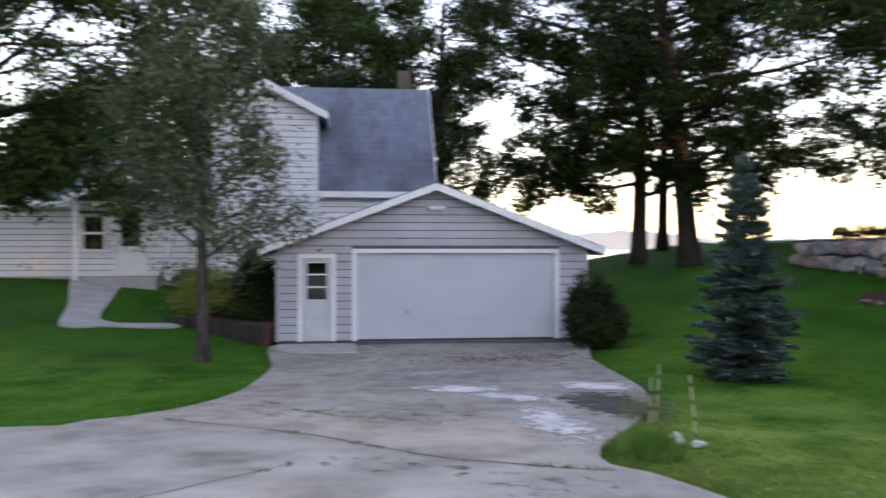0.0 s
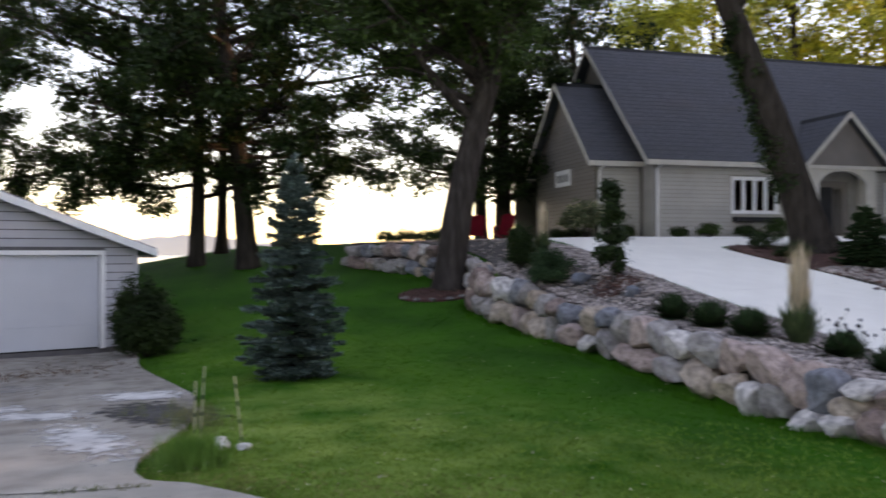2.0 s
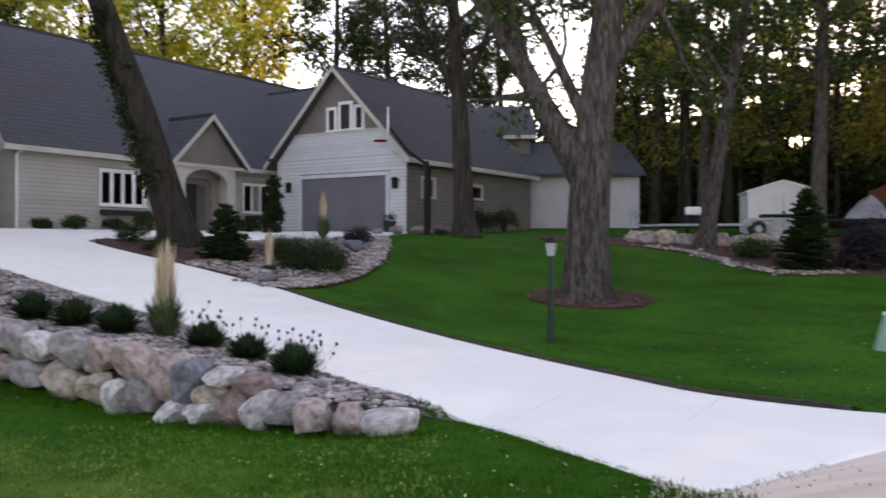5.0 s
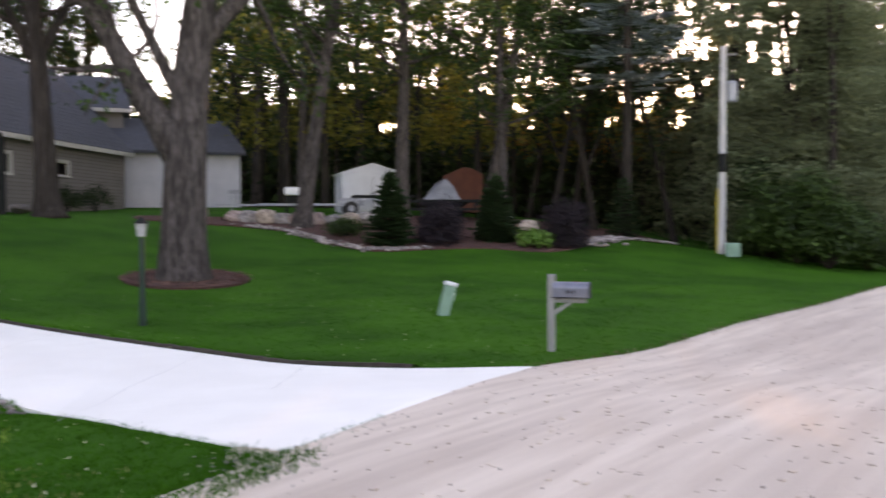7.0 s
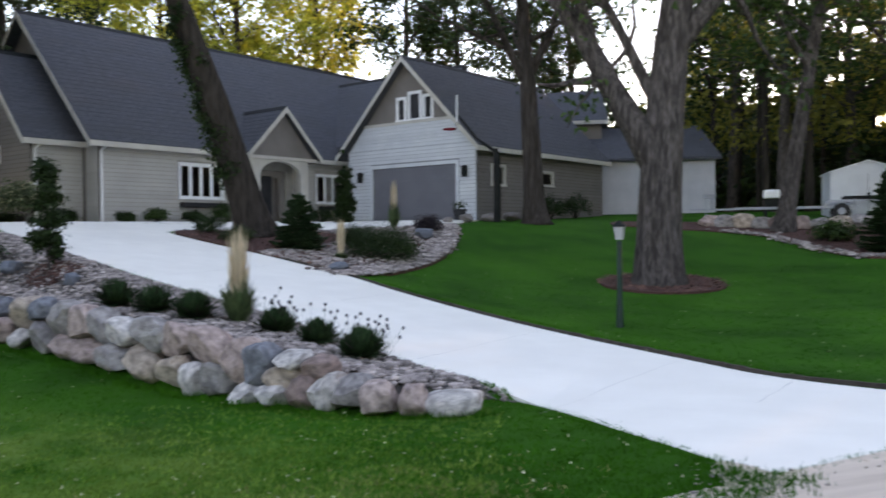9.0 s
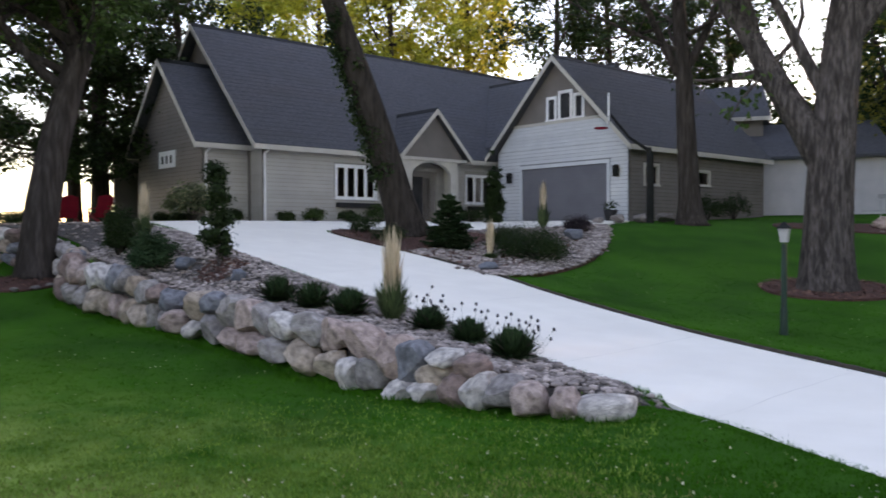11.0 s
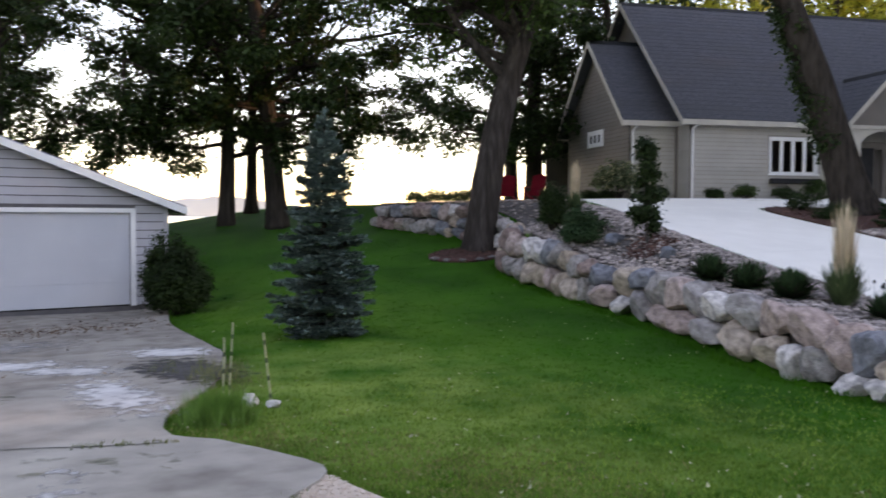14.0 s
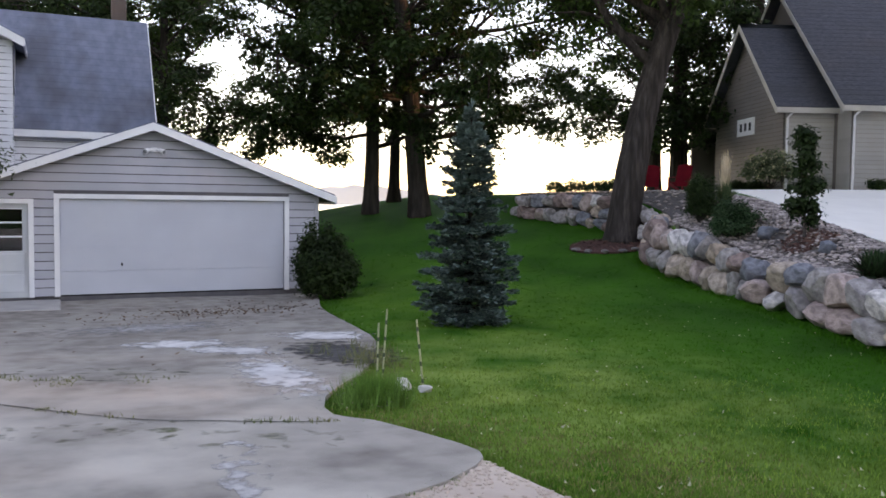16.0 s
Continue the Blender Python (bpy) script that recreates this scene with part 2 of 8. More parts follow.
def boulder_paint(name, tints):
    """Field stone: one of a few related tints for each boulder, speckled and veined."""
    m = shade(name, (0.66, 0.63, 0.62), (1.0, 0.97, 0.95), 5, 0.9, 0.6, 11, bump_dist=0.06, c3=(0.30, 0.285, 0.285), scale3=2.6, amount3=0.72)
    t = m.node_tree
    b = t.nodes["Principled BSDF"]
    src = b.inputs["Base Color"].links[0].from_socket
    info = t.nodes.new("ShaderNodeObjectInfo")
    r = t.nodes.new("ShaderNodeValToRGB")
    e = r.color_ramp.elements
    while len(e) < len(tints):
        e.new(0.5)
    for i, c in enumerate(tints):
        e[i].position, e[i].color = i / max(1, len(tints) - 1), (*c, 1)
    t.links.new(info.outputs["Random"], r.inputs["Fac"])
    x = t.nodes.new("ShaderNodeMix")
    x.data_type, x.blend_type = "RGBA", "MULTIPLY"
    x.inputs["Factor"].default_value = 1.0
    t.links.new(r.outputs["Color"], x.inputs["A"])
    t.links.new(src, x.inputs["B"])
    t.links.new(x.outputs["Result"], b.inputs["Base Color"])
    return m


STONE = {
    "pink": boulder_paint("boulder_pink", [(0.522, 0.399, 0.365), (0.589, 0.475, 0.436)]),
    "grey": boulder_paint("boulder_grey", [(0.380, 0.360, 0.356), (0.494, 0.466, 0.451)]),
    "white": boulder_paint("boulder_white", [(0.70, 0.67, 0.64), (0.84, 0.81, 0.79)]),
    "tan": boulder_paint("boulder_tan", [(0.550, 0.446, 0.360), (0.626, 0.522, 0.436)]),
    "blue": boulder_paint("boulder_blue", [(0.252, 0.277, 0.319), (0.319, 0.336, 0.370)]),
    "brown": boulder_paint("boulder_brown", [(0.336, 0.244, 0.223), (0.403, 0.302, 0.277)]),
}
M["soil"] = shade("soil", (0.035, 0.028, 0.022), (0.06, 0.048, 0.038), 8, 0.95, 0.6, 30)
M["gravel_bed"] = shade("gravel_bed", (0.075, 0.067, 0.063), (0.13, 0.116, 0.108), 20, 0.95, 0.8, 40)
M["steel_grey"] = shade("steel_grey", (0.22, 0.23, 0.25), (0.29, 0.30, 0.32), 3, 0.45, 0.05, 40, metal=0.3)
M["plastic_white"] = shade("plastic_white", (0.70, 0.72, 0.70), (0.76, 0.78, 0.76), 3, 0.5, 0)
M["stake_pale"] = shade("stake_pale", (0.30, 0.32, 0.18), (0.38, 0.40, 0.24), 8, 0.6, 0)
M["weed_dry"] = shade("weed_dry", (0.12, 0.15, 0.05), (0.20, 0.20, 0.08), 2, 0.8, 0, island=0.4)
M["straw"] = shade("straw", (0.16, 0.17, 0.05), (0.27, 0.25, 0.10), 2, 0.8, 0, island=0.35)
M["moss"] = shade("moss", (0.13, 0.145, 0.07), (0.18, 0.20, 0.10), 9, 0.95, 0.5, 60, holes=(5.0, 0.55, 0.80))
M["joint_pale"] = shade("joint_pale", (0.20, 0.21, 0.22), (0.24, 0.25, 0.26), 3, 0.9, 0)
M["galvanised"] = shade("galvanised", (0.30, 0.315, 0.34), (0.38, 0.395, 0.42), 3, 0.5, 0.05, 40, metal=0.2)
# amber base colour imitates sunset glow between the crowns
M["leaf_sun_amber"] = shade("leaf_sun_amber", (0.30, 0.13, 0.02), (0.48, 0.24, 0.04), 0.6, 0.6, 0, island=0.4, translucent=0.6)
M["post_green"] = shade("post_green", (0.010, 0.030, 0.022), (0.016, 0.042, 0.030), 3, 0.5, 0.05, 60)
M["field_stone"] = shade("field_stone", (0.16, 0.138, 0.13), (0.25, 0.22, 0.208), 4, 0.9, 0.5, 14, objrand=0.3)
M["bark_brown"] = shade("bark_brown", (0.038, 0.031, 0.027), (0.085, 0.071, 0.064), 12, 0.95, 1.0, 20, stretch=(1, 1, 0.12), bump_dist=0.08, c3=(0.028, 0.023, 0.020), scale3=5.0, amount3=0.7, spec=0.1)
# olive-gold of sunlit, backlit foliage, carried by the base colour
M["leaf_sunlit_olive"] = shade("leaf_sunlit_olive", (0.13, 0.145, 0.026), (0.27, 0.245, 0.045), 0.5, 0.6, 0, island=0.35, translucent=0.6)
M["grass_pale"] = shade("grass_pale", (0.085, 0.19, 0.018), (0.20, 0.32, 0.055), 0.9, 0.8, 0, island=0.3, translucent=0.2)
M["stain_faint"] = shade("stain_faint", (0.42, 0.40, 0.38), (0.50, 0.48, 0.46), 5, 0.9, 0.3, 60, holes=(5.0, 0.50, 0.68))
M["joint_sage"] = shade("joint_sage", (0.27, 0.255, 0.235), (0.31, 0.295, 0.27), 3, 0.9, 0)
M["joint_taupe"] = shade("joint_taupe", (0.075, 0.067, 0.06), (0.09, 0.08, 0.072), 3, 0.9, 0)
M["mulch_chip"] = shade("mulch_chip", (0.07, 0.032, 0.026), (0.20, 0.10, 0.07), 2, 0.9, 0, island=0.6)
M["leaf_lime"] = shade("leaf_lime", (0.17, 0.21, 0.04), (0.30, 0.32, 0.075), 1.2, 0.6, 0, island=0.35, translucent=0.4)
M["leaf_grey"] = shade("leaf_grey", (0.068, 0.096, 0.046), (0.125, 0.16, 0.08), 0.8, 0.6, 0, island=0.35, translucent=0.35)
M["grass_blade"] = shade("grass_blade", (0.055, 0.095, 0.038), (0.10, 0.15, 0.06), 2, 0.75, 0, island=0.4, translucent=0.2)
M["yellow_plastic"] = shade("yellow_plastic", (0.50, 0.36, 0.02), (0.58, 0.42, 0.03), 3, 0.5, 0)
M["mailbox_metal"] = shade("mailbox_metal", (0.15, 0.16, 0.20), (0.20, 0.21, 0.25), 5, 0.32, 0.05, 40, metal=0.45)
M["post_grey"] = shade("post_grey", (0.24, 0.235, 0.225), (0.34, 0.33, 0.31), 8, 0.9, 0.4, 30, stretch=(1, 1, 0.15))
M["sawn_joint"] = shade("sawn_joint", (0.50, 0.48, 0.45), (0.68, 0.65, 0.60), 1.2, 0.9, 0)
M["needle_silver"] = shade("needle_silver", (0.16, 0.215, 0.215), (0.30, 0.375, 0.375), 0.9, 0.7, 0, island=0.4)
M["stake_band"] = shade("stake_band", (0.05, 0.08, 0.04), (0.07, 0.10, 0.05), 3, 0.6, 0)

# ---- mesh helpers ----
def mesh_ob(name, verts, faces, material, smooth=False):
    me = bpy.data.meshes.new(name)
    me.from_pydata([tuple(map(float, v)) for v in verts], [], [tuple(map(int, f)) for f in faces])
    me.materials.append(material)
    if smooth:
        me.polygons.foreach_set("use_smooth", [True] * len(me.polygons))
    me.update()
    return new(name, me)


def quads_ob(name, v, material, per=4):
    """Many loose polygons of `per` corners each, from an array (n, per, 3)."""
    v = np.asarray(v, np.float32)
    k = v.shape[0]
    me = bpy.data.meshes.new(name)
    me.vertices.add(k * per)
    me.vertices.foreach_set("co", v.reshape(-1))
    me.loops.add(k * per)
    me.loops.foreach_set("vertex_index", np.arange(k * per, dtype=np.int32))
    me.polygons.add(k)
    me.polygons.foreach_set("loop_start", np.arange(0, k * per, per, dtype=np.int32))
    me.polygons.foreach_set("loop_total", np.full(k, per, np.int32))
    me.materials.append(material)
    me.update(calc_edges=True)
    return new(name, me)


def under(ob, parent, label=""):
    ob.parent = parent
    if label:
        ob["label"] = label
    return ob


def part(name, bm, material, parent=None, label="", smooth=False):
    bmesh.ops.recalc_face_normals(bm, faces=bm.faces)
    me = bpy.data.meshes.new(name)
    bm.to_mesh(me)
    bm.free()
    me.materials.append(material)
    if smooth:
        me.polygons.foreach_set("use_smooth", [True] * len(me.polygons))
    ob = new(name, me)
    return under(ob, parent, label) if parent else ob


def thing(name, label, category, m=None, group="", kind=""):
    ob = new(name)
    ob.empty_display_size = 0.1
    if m is not None:
        ob.matrix_basis = m
    return tagged(ob, label, category, group, kind)


def box(bm, x0, x1, y0, y1, z0, z1):
    v = [bm.verts.new(p) for p in ((x0, y0, z0), (x1, y0, z0), (x1, y1, z0), (x0, y1, z0), (x0, y0, z1), (x1, y0, z1), (x1, y1, z1), (x0, y1, z1))]
    for f in ((3, 2, 1, 0), (4, 5, 6, 7), (0, 1, 5, 4), (1, 2, 6, 5), (2, 3, 7, 6), (3, 0, 4, 7)):
        bm.faces.new([v[i] for i in f])
    return bm


def boxes(*specs):
    bm = bmesh.new()
    for s in specs:
        box(bm, *s)
    return bm


def bevelled(bm, width=0.008, seg=1):
    bmesh.ops.bevel(bm, geom=list(bm.edges), offset=width, segments=seg, affect="EDGES", profile=0.5)
    return bm


def hull(bm, a, b):
    """A prism between two outlines of equal length."""
    va, vb = [bm.verts.new(p) for p in a], [bm.verts.new(p) for p in b]
    n = len(va)
    bm.faces.new(va[::-1])
    bm.faces.new(vb)
    for i in range(n):
        bm.faces.new([va[i], va[(i + 1) % n], vb[(i + 1) % n], vb[i]])
    return bm


def slab(bm, corners, thick, way=(0, 0, -1)):
    w = Vector(way) * thick
    return hull(bm, [Vector(c) for c in corners], [Vector(c) + w for c in corners])


def tube(bm, pts, radii, sides=8, cap=True):
    pts = [Vector(p) for p in pts]
    rings = []
    for i, p in enumerate(pts):
        d = (pts[min(i + 1, len(pts) - 1)] - pts[max(i - 1, 0)]).normalized()
        a = d.cross(Vector((0.31, 0.95, 0.05))).normalized()
        b = d.cross(a)
        rings.append([bm.verts.new(p + float(radii[i]) * (a * math.cos(2 * math.pi * k / sides) + b * math.sin(2 * math.pi * k / sides))) for k in range(sides)])
    for r0, r1 in zip(rings, rings[1:]):
        for k in range(sides):
            bm.faces.new([r0[k], r0[(k + 1) % sides], r1[(k + 1) % sides], r1[k]])
    if cap:
        bm.faces.new(rings[0][::-1])
        bm.faces.new(rings[-1])
    return bm


def smooth_line(pts, step=0.4, closed=False):
    """Points along a Catmull-Rom line through pts."""
    p = [np.array(q, float) for q in pts]
    out = []
    n = len(p)
    for i in range(n if closed else n - 1):
        a, b, c, d = (p[(i + k) % n] if closed else p[min(max(i + k, 0), n - 1)] for k in (-1, 0, 1, 2))
        m = max(2, int(np.linalg.norm(c - b) / step))
        for s in np.arange(m) / m:
            out.append(0.5 * (2 * b + (c - a) * s + (2 * a - 5 * b + 4 * c - d) * s * s + (3 * b - a - 3 * c + d) * s ** 3))
    if not closed:
        out.append(p[-1])
    return np.array(out)


def inside(x, y, outline):
    x, y = np.asarray(x, float), np.asarray(y, float)
    r = np.zeros(x.shape, bool)
    o = np.asarray(outline)
    for (x0, y0), (x1, y1) in zip(o, np.roll(o, -1, 0)):
        if y0 != y1:
            r ^= ((y0 > y) != (y1 > y)) & (x < (x1 - x0) * (y - y0) / (y1 - y0) + x0)
    return r


def patch(name, outline, height, material, lift=0.02, step=0.6, skirt=0.15, kind="structure", label="", category=""):
    """A sheet of ground inside an outline, laid over the terrain."""
    o = np.asarray(outline, float)
    gx, gy = np.meshgrid(np.arange(o[:, 0].min(), o[:, 0].max(), step), np.arange(o[:, 1].min(), o[:, 1].max(), step))
    gx, gy = gx.ravel() + 0.013, gy.ravel() + 0.017
    k = inside(gx, gy, o)
    pts = [Vector(q) for q in o] + [Vector(q) for q in zip(gx[k], gy[k])]
    n = len(o)
    v, _, f, *_ = delaunay_2d_cdt(pts, [(i, (i + 1) % n) for i in range(n)], [], 1, 1e-4)
    xy = np.array([tuple(q) for q in v])
    z = height(xy[:, 0], xy[:, 1]) + lift
    verts = list(np.column_stack([xy, z]))
    faces = [tuple(q) for q in f]
    base = len(verts)
    oz = height(o[:, 0], o[:, 1]) + lift
    verts += [(a, b, c) for (a, b), c in zip(o, oz)] + [(a, b, c - skirt) for (a, b), c in zip(o, oz)]
    faces += [(base + i, base + (i + 1) % n, base + n + (i + 1) % n, base + n + i) for i in range(n)]
    return tagged(mesh_ob(name, verts, faces, material, smooth=False), label, category, "", kind)

# ---- terrain ----
WEST = [
    (0, 0, 0.0), (-9, 3, -0.05), (6, 0.3, -0.03), (-20, 11, 0.0), (20, -20, -0.3), (-10, -15, 0.0),
    (1, 9, -0.35), (0, 19.5, -0.62), (-3.5, 20.0, -0.68), (2.6, 20.4, -0.74), (-6, 14, -0.4), (-11, 27, 0.7), (-22, 24, 0.7), (5, 18, -0.4), (0, 32, 0.4),
    (8.5, 3.3, -0.3), (10, 10, -0.4), (11.5, 17, -0.1), (11, 24, 0.7), (6, 33, 1.1), (13, 37, 2.1), (20, 40, 2.2),
]
EAST = [
    (8.8, 3.0, -0.22), (9.2, 6, 0.1), (10.5, 10, 0.55), (11.6, 14, 1.05), (12.3, 18.5, 1.7), (13, 25, 1.95), (13, 31, 1.95), (20, 34, 2.1),
    (20, 22, 2.1), (33, 19, 2.2), (30, 12, 2.05), (40, 8, 2.3), (36, -4, 1.7), (41, -3, 2.2), (45, -9, 2.15), (30, -14, 0.7), (25, -9, 0.3), (24, 5, 0.35), (15.5, 3.6, -0.15),
    (14.5, -1.9, 0.0), (12, -3.2, -0.25), (6, 0.3, -0.03), (19, 13, 0.9), (23, -17, -0.15), (36, -20, 0.05), (28, -22, -0.15), (34, -28.5, -0.15), (44, -38, -0.15), (0, 0, 0.0), (20, -20, -0.2),
]
WALL = [(9.4, 2.75), (8.5, 3.3), (8.2, 4.6), (8.8, 7.5), (9.9, 10.3), (10.9, 13.8), (11.3, 17.0), (11.75, 18.9), (12.95, 20.4), (13.05, 22.3), (12.75, 24.3), (12.2, 26.3), (11.75, 27.9), (11.3, 32.0)]


def bend(r):
    return r * r * np.log(r + 1e-6)


def sheet(knots, stiff=4.0):
    """A smooth surface over a few known heights."""
    k = np.array(knots, float)
    n = len(k)
    a = np.zeros((n + 3, n + 3))
    a[:n, :n] = bend(np.hypot(k[:, None, 0] - k[None, :, 0], k[:, None, 1] - k[None, :, 1])) + stiff * np.eye(n)
    a[:n, n], a[:n, n + 1:] = 1, k[:, :2]
    a[n:, :n] = a[:n, n:].T
    w = np.linalg.solve(a, np.concatenate([k[:, 2], np.zeros(3)]))

    def height(x, y):
        x, y = np.asarray(x, float), np.asarray(y, float)
        r = np.hypot(x[..., None] - k[:, 0], y[..., None] - k[:, 1])
        return bend(r) @ w[:n] + w[n] + x * w[n + 1] + y * w[n + 2]
    return height


west_z, east_z = sheet(WEST), sheet(EAST)


def wall_side(x, y):
    """Metres east (+) or west (-) of the line of the boulder wall."""
    x, y = np.asarray(x, float), np.asarray(y, float)
    p = np.array([(3.0, -60.0), (5.0, -6.0), *WALL, (11.0, 60.0)])
    best = np.full(x.shape, 1e9)
    side = np.zeros(x.shape)
    for (x0, y0), (x1, y1) in zip(p[:-1], p[1:]):
        dx, dy = x1 - x0, y1 - y0
        f = np.clip(((x - x0) * dx + (y - y0) * dy) / (dx * dx + dy * dy), 0, 1)
        d = np.hypot(x - x0 - f * dx, y - y0 - f * dy)
        s = np.sign((x - x0) * dy - (y - y0) * dx)
        side = np.where(d < best, s, side)
        best = np.minimum(best, d)
    return best * side


CREST = [(2.6, -0.18), (3.3, -0.10), (4.6, 0.02), (5.4, 0.10), (6.1, 0.19), (6.9, 0.27), (8.0, 0.36), (9.5, 0.41), (12.0, 0.44), (13.0, 0.47), (13.9, 0.56), (15.0, 0.70), (16.0, 0.90), (17.4, 1.02), (18.7, 1.20), (20.6, 1.32), (22.0, 1.6), (23.6, 1.87), (28.0, 1.85), (32.0, 1.9)]


def crest_z(x, y):
    """Height of the boulder wall's top along its length."""
    y = np.asarray(y, float)
    top = np.interp(y, [c[0] for c in CREST], [c[1] for c in CREST])
    k = np.clip((y - 2.6) / 1.0, 0, 1) * np.clip((31.0 - y) / 2.0, 0, 1)
    return east_z(x, y) * (1 - k) + top * k


def ground_z(x, y):
    wide = 0.5 + 7.0 * np.clip((2.4 - np.asarray(y, float)) / 3.0, 0, 1)
    s = np.clip((wall_side(x, y) - 0.05) / wide, 0, 1)
    s = s * s * (3 - 2 * s)
    lo, hi = west_z(x, y), east_z(x, y)
    # behind the boulders the bed starts low and climbs to the drive
    edge = crest_z(x, y) - 0.05
    w = wall_side(x, y)
    a, b = np.clip((w - 0.05) / 0.3, 0, 1), np.clip((w - 0.3) / 1.25, 0, 1)
    bed_z = lo + (edge - lo) * a * a * (3 - 2 * a) + (hi - edge) * b * b * (3 - 2 * b)
    return np.where(np.asarray(y, float) > 2.6, bed_z, lo * (1 - s) + hi * s)


def land_z(x, y):
    """The terrain with its surroundings: it falls to the lake in the north."""
    x, y = np.asarray(x, float), np.asarray(y, float)
    cx, cy = np.clip(x, -28, 48), np.clip(y, -40, 41)
    z = np.clip(ground_z(cx, cy), -1.5, 3.0)
    north = np.clip((y - 33.5 - 0.45 * np.maximum(x - 5, 0)) / 16, 0, 1)
    return z - north * north * (3 - 2 * north) * 7.5


def axis(lo, hi, step, far):
    a = np.arange(lo, hi + 1e-6, step)
    g = step * 1.35 ** np.arange(1, 60)
    g = np.cumsum(g)
    g = g[g < far]
    return np.concatenate([lo - g[::-1], a, hi + g])


AX, AY = axis(-28, 48, 0.45, 3800), axis(-16, 46, 0.45, 3800)
GX, GY = np.meshgrid(AX, AY)
GZ = land_z(GX, GY)
nx, ny = len(AX), len(AY)
idx = np.arange(nx * ny).reshape(ny, nx)
cells = np.stack([idx[:-1, :-1], idx[:-1, 1:], idx[1:, 1:], idx[1:, :-1]], -1).reshape(-1, 4)
lake = mesh_ob("water", [(-3500, 48, -2.4), (3500, 48, -2.4), (3500, 1500, -2.4), (-3500, 1500, -2.4)], [(0, 1, 2, 3)], M["water"])
tagged(lake, "pale calm lake beyond the trees", "lake", "", "structure")
# far shore: a low wooded ridge
fx = np.linspace(-2500, 2500, 240)
fh = 16 + 9 * np.sin(fx * 0.006) + 5 * np.sin(fx * 0.021 + 1) + 2.0 * np.sin(fx * 0.13)
far = [(x, 1400, -3) for x in fx] + [(x, 1440, h) for x, h in zip(fx, fh)] + [(x, 1700, -3) for x in fx]
n = len(fx)
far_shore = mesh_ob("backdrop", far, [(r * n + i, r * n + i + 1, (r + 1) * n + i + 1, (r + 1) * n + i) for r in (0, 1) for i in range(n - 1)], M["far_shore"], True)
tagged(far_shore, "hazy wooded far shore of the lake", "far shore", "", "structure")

ROAD_EDGE = [(-34, 9.5), (-10, 5.6), (-3, 4.6), (0.6, 4.85), (1.31, 5.03), (1.8, 5.38), (2.04, 5.66), (2.2, 4.75), (2.9, 3.5), (3.9, 2.2), (6.1, 0.33), (8.2, -1.15), (10.33, -2.66), (11.87, -4.72), (13.46, -6.35), (15.48, -8.46), (17.74, -11.07), (21.75, -15.26), (24.32, -18.01), (29.33, -22.58), (33.5, -24.4), (38.5, -25.6), (43, -29)]
ROAD_BACK = [(34, -42), (20, -25), (12, -14.5), (6, -8.5), (-2, -4.5), (-10, -2), (-34, 2)]
road_line = np.vstack([smooth_line(ROAD_EDGE, 0.5), smooth_line(ROAD_BACK, 2.0)])
road = patch("road", road_line, land_z, M["gravel"], lift=0.025, step=0.8, skirt=0.1, label="pale tan gravel road with wheel tracks", category="road")

ASPHALT = [(-16, 12.5), (-9.5, 9.2), (-5.07, 8.76), (-4.37, 9.26), (-3.67, 10.1), (-3.25, 11.9), (-3.45, 15.2), (-3.85, 17.0), (-4.2, 19.4), (-2.4, 19.85), (2.75, 20.45), (3.1, 19.3), (2.75, 16.5), (2.8, 13.4), (2.75, 12.0), (2.15, 9.9), (1.35, 8.2), (1.27, 7.35), (1.56, 7.05), (2.0, 6.1), (2.03, 5.7), (1.75, 5.35), (1.31, 5.03), (0.2, 4.7), (-1.2, 4.6), (-2.2, 5.1), (-4.0, 5.6), (-16, 7.5)]
asphalt_line = smooth_line(ASPHALT, 0.5, True)
driveway_old = patch("driveway_old", asphalt_line, land_z, M["asphalt"], lift=0.045, step=0.6, skirt=0.12, label="worn grey asphalt driveway with cracks and pale patches", category="driveway")

DRIVE_L = [(6.08, 0.33), (6.74, 0.86), (7.56, 1.61), (8.37, 2.33), (9.08, 3.2), (9.6, 4.35), (10.05, 5.4), (11.17, 7.41), (12.04, 9.68), (12.97, 12.61), (13.6, 14.92), (14.4, 17.6), (16.4, 22.1), (17.3, 25.5)]
COURT = [(22.8, 24.75), (34.75, 21.7), (32.75, 13.25), (29.4, 13.0)]
DRIVE_R = [(28.8, 13.4), (24.5, 16.3), (21.6, 18.4), (20.3, 18.5), (19.7, 17.6), (19.3, 16.0), (19.0, 13.5), (18.3, 11.0), (17.2, 9.0), (15.6, 6.3), (14.2, 4.2), (12.5, 2.0), (11.25, 0.41), (10.45, -1.09), (10.33, -2.66)]
drive_line = np.vstack([smooth_line(DRIVE_L, 0.5), COURT, smooth_line(DRIVE_R, 0.5)])
driveway_new = patch("driveway_new", drive_line, land_z, M["concrete"], lift=0.035, step=0.6, skirt=0.2, label="broad pale concrete driveway rising to the house", category="driveway")

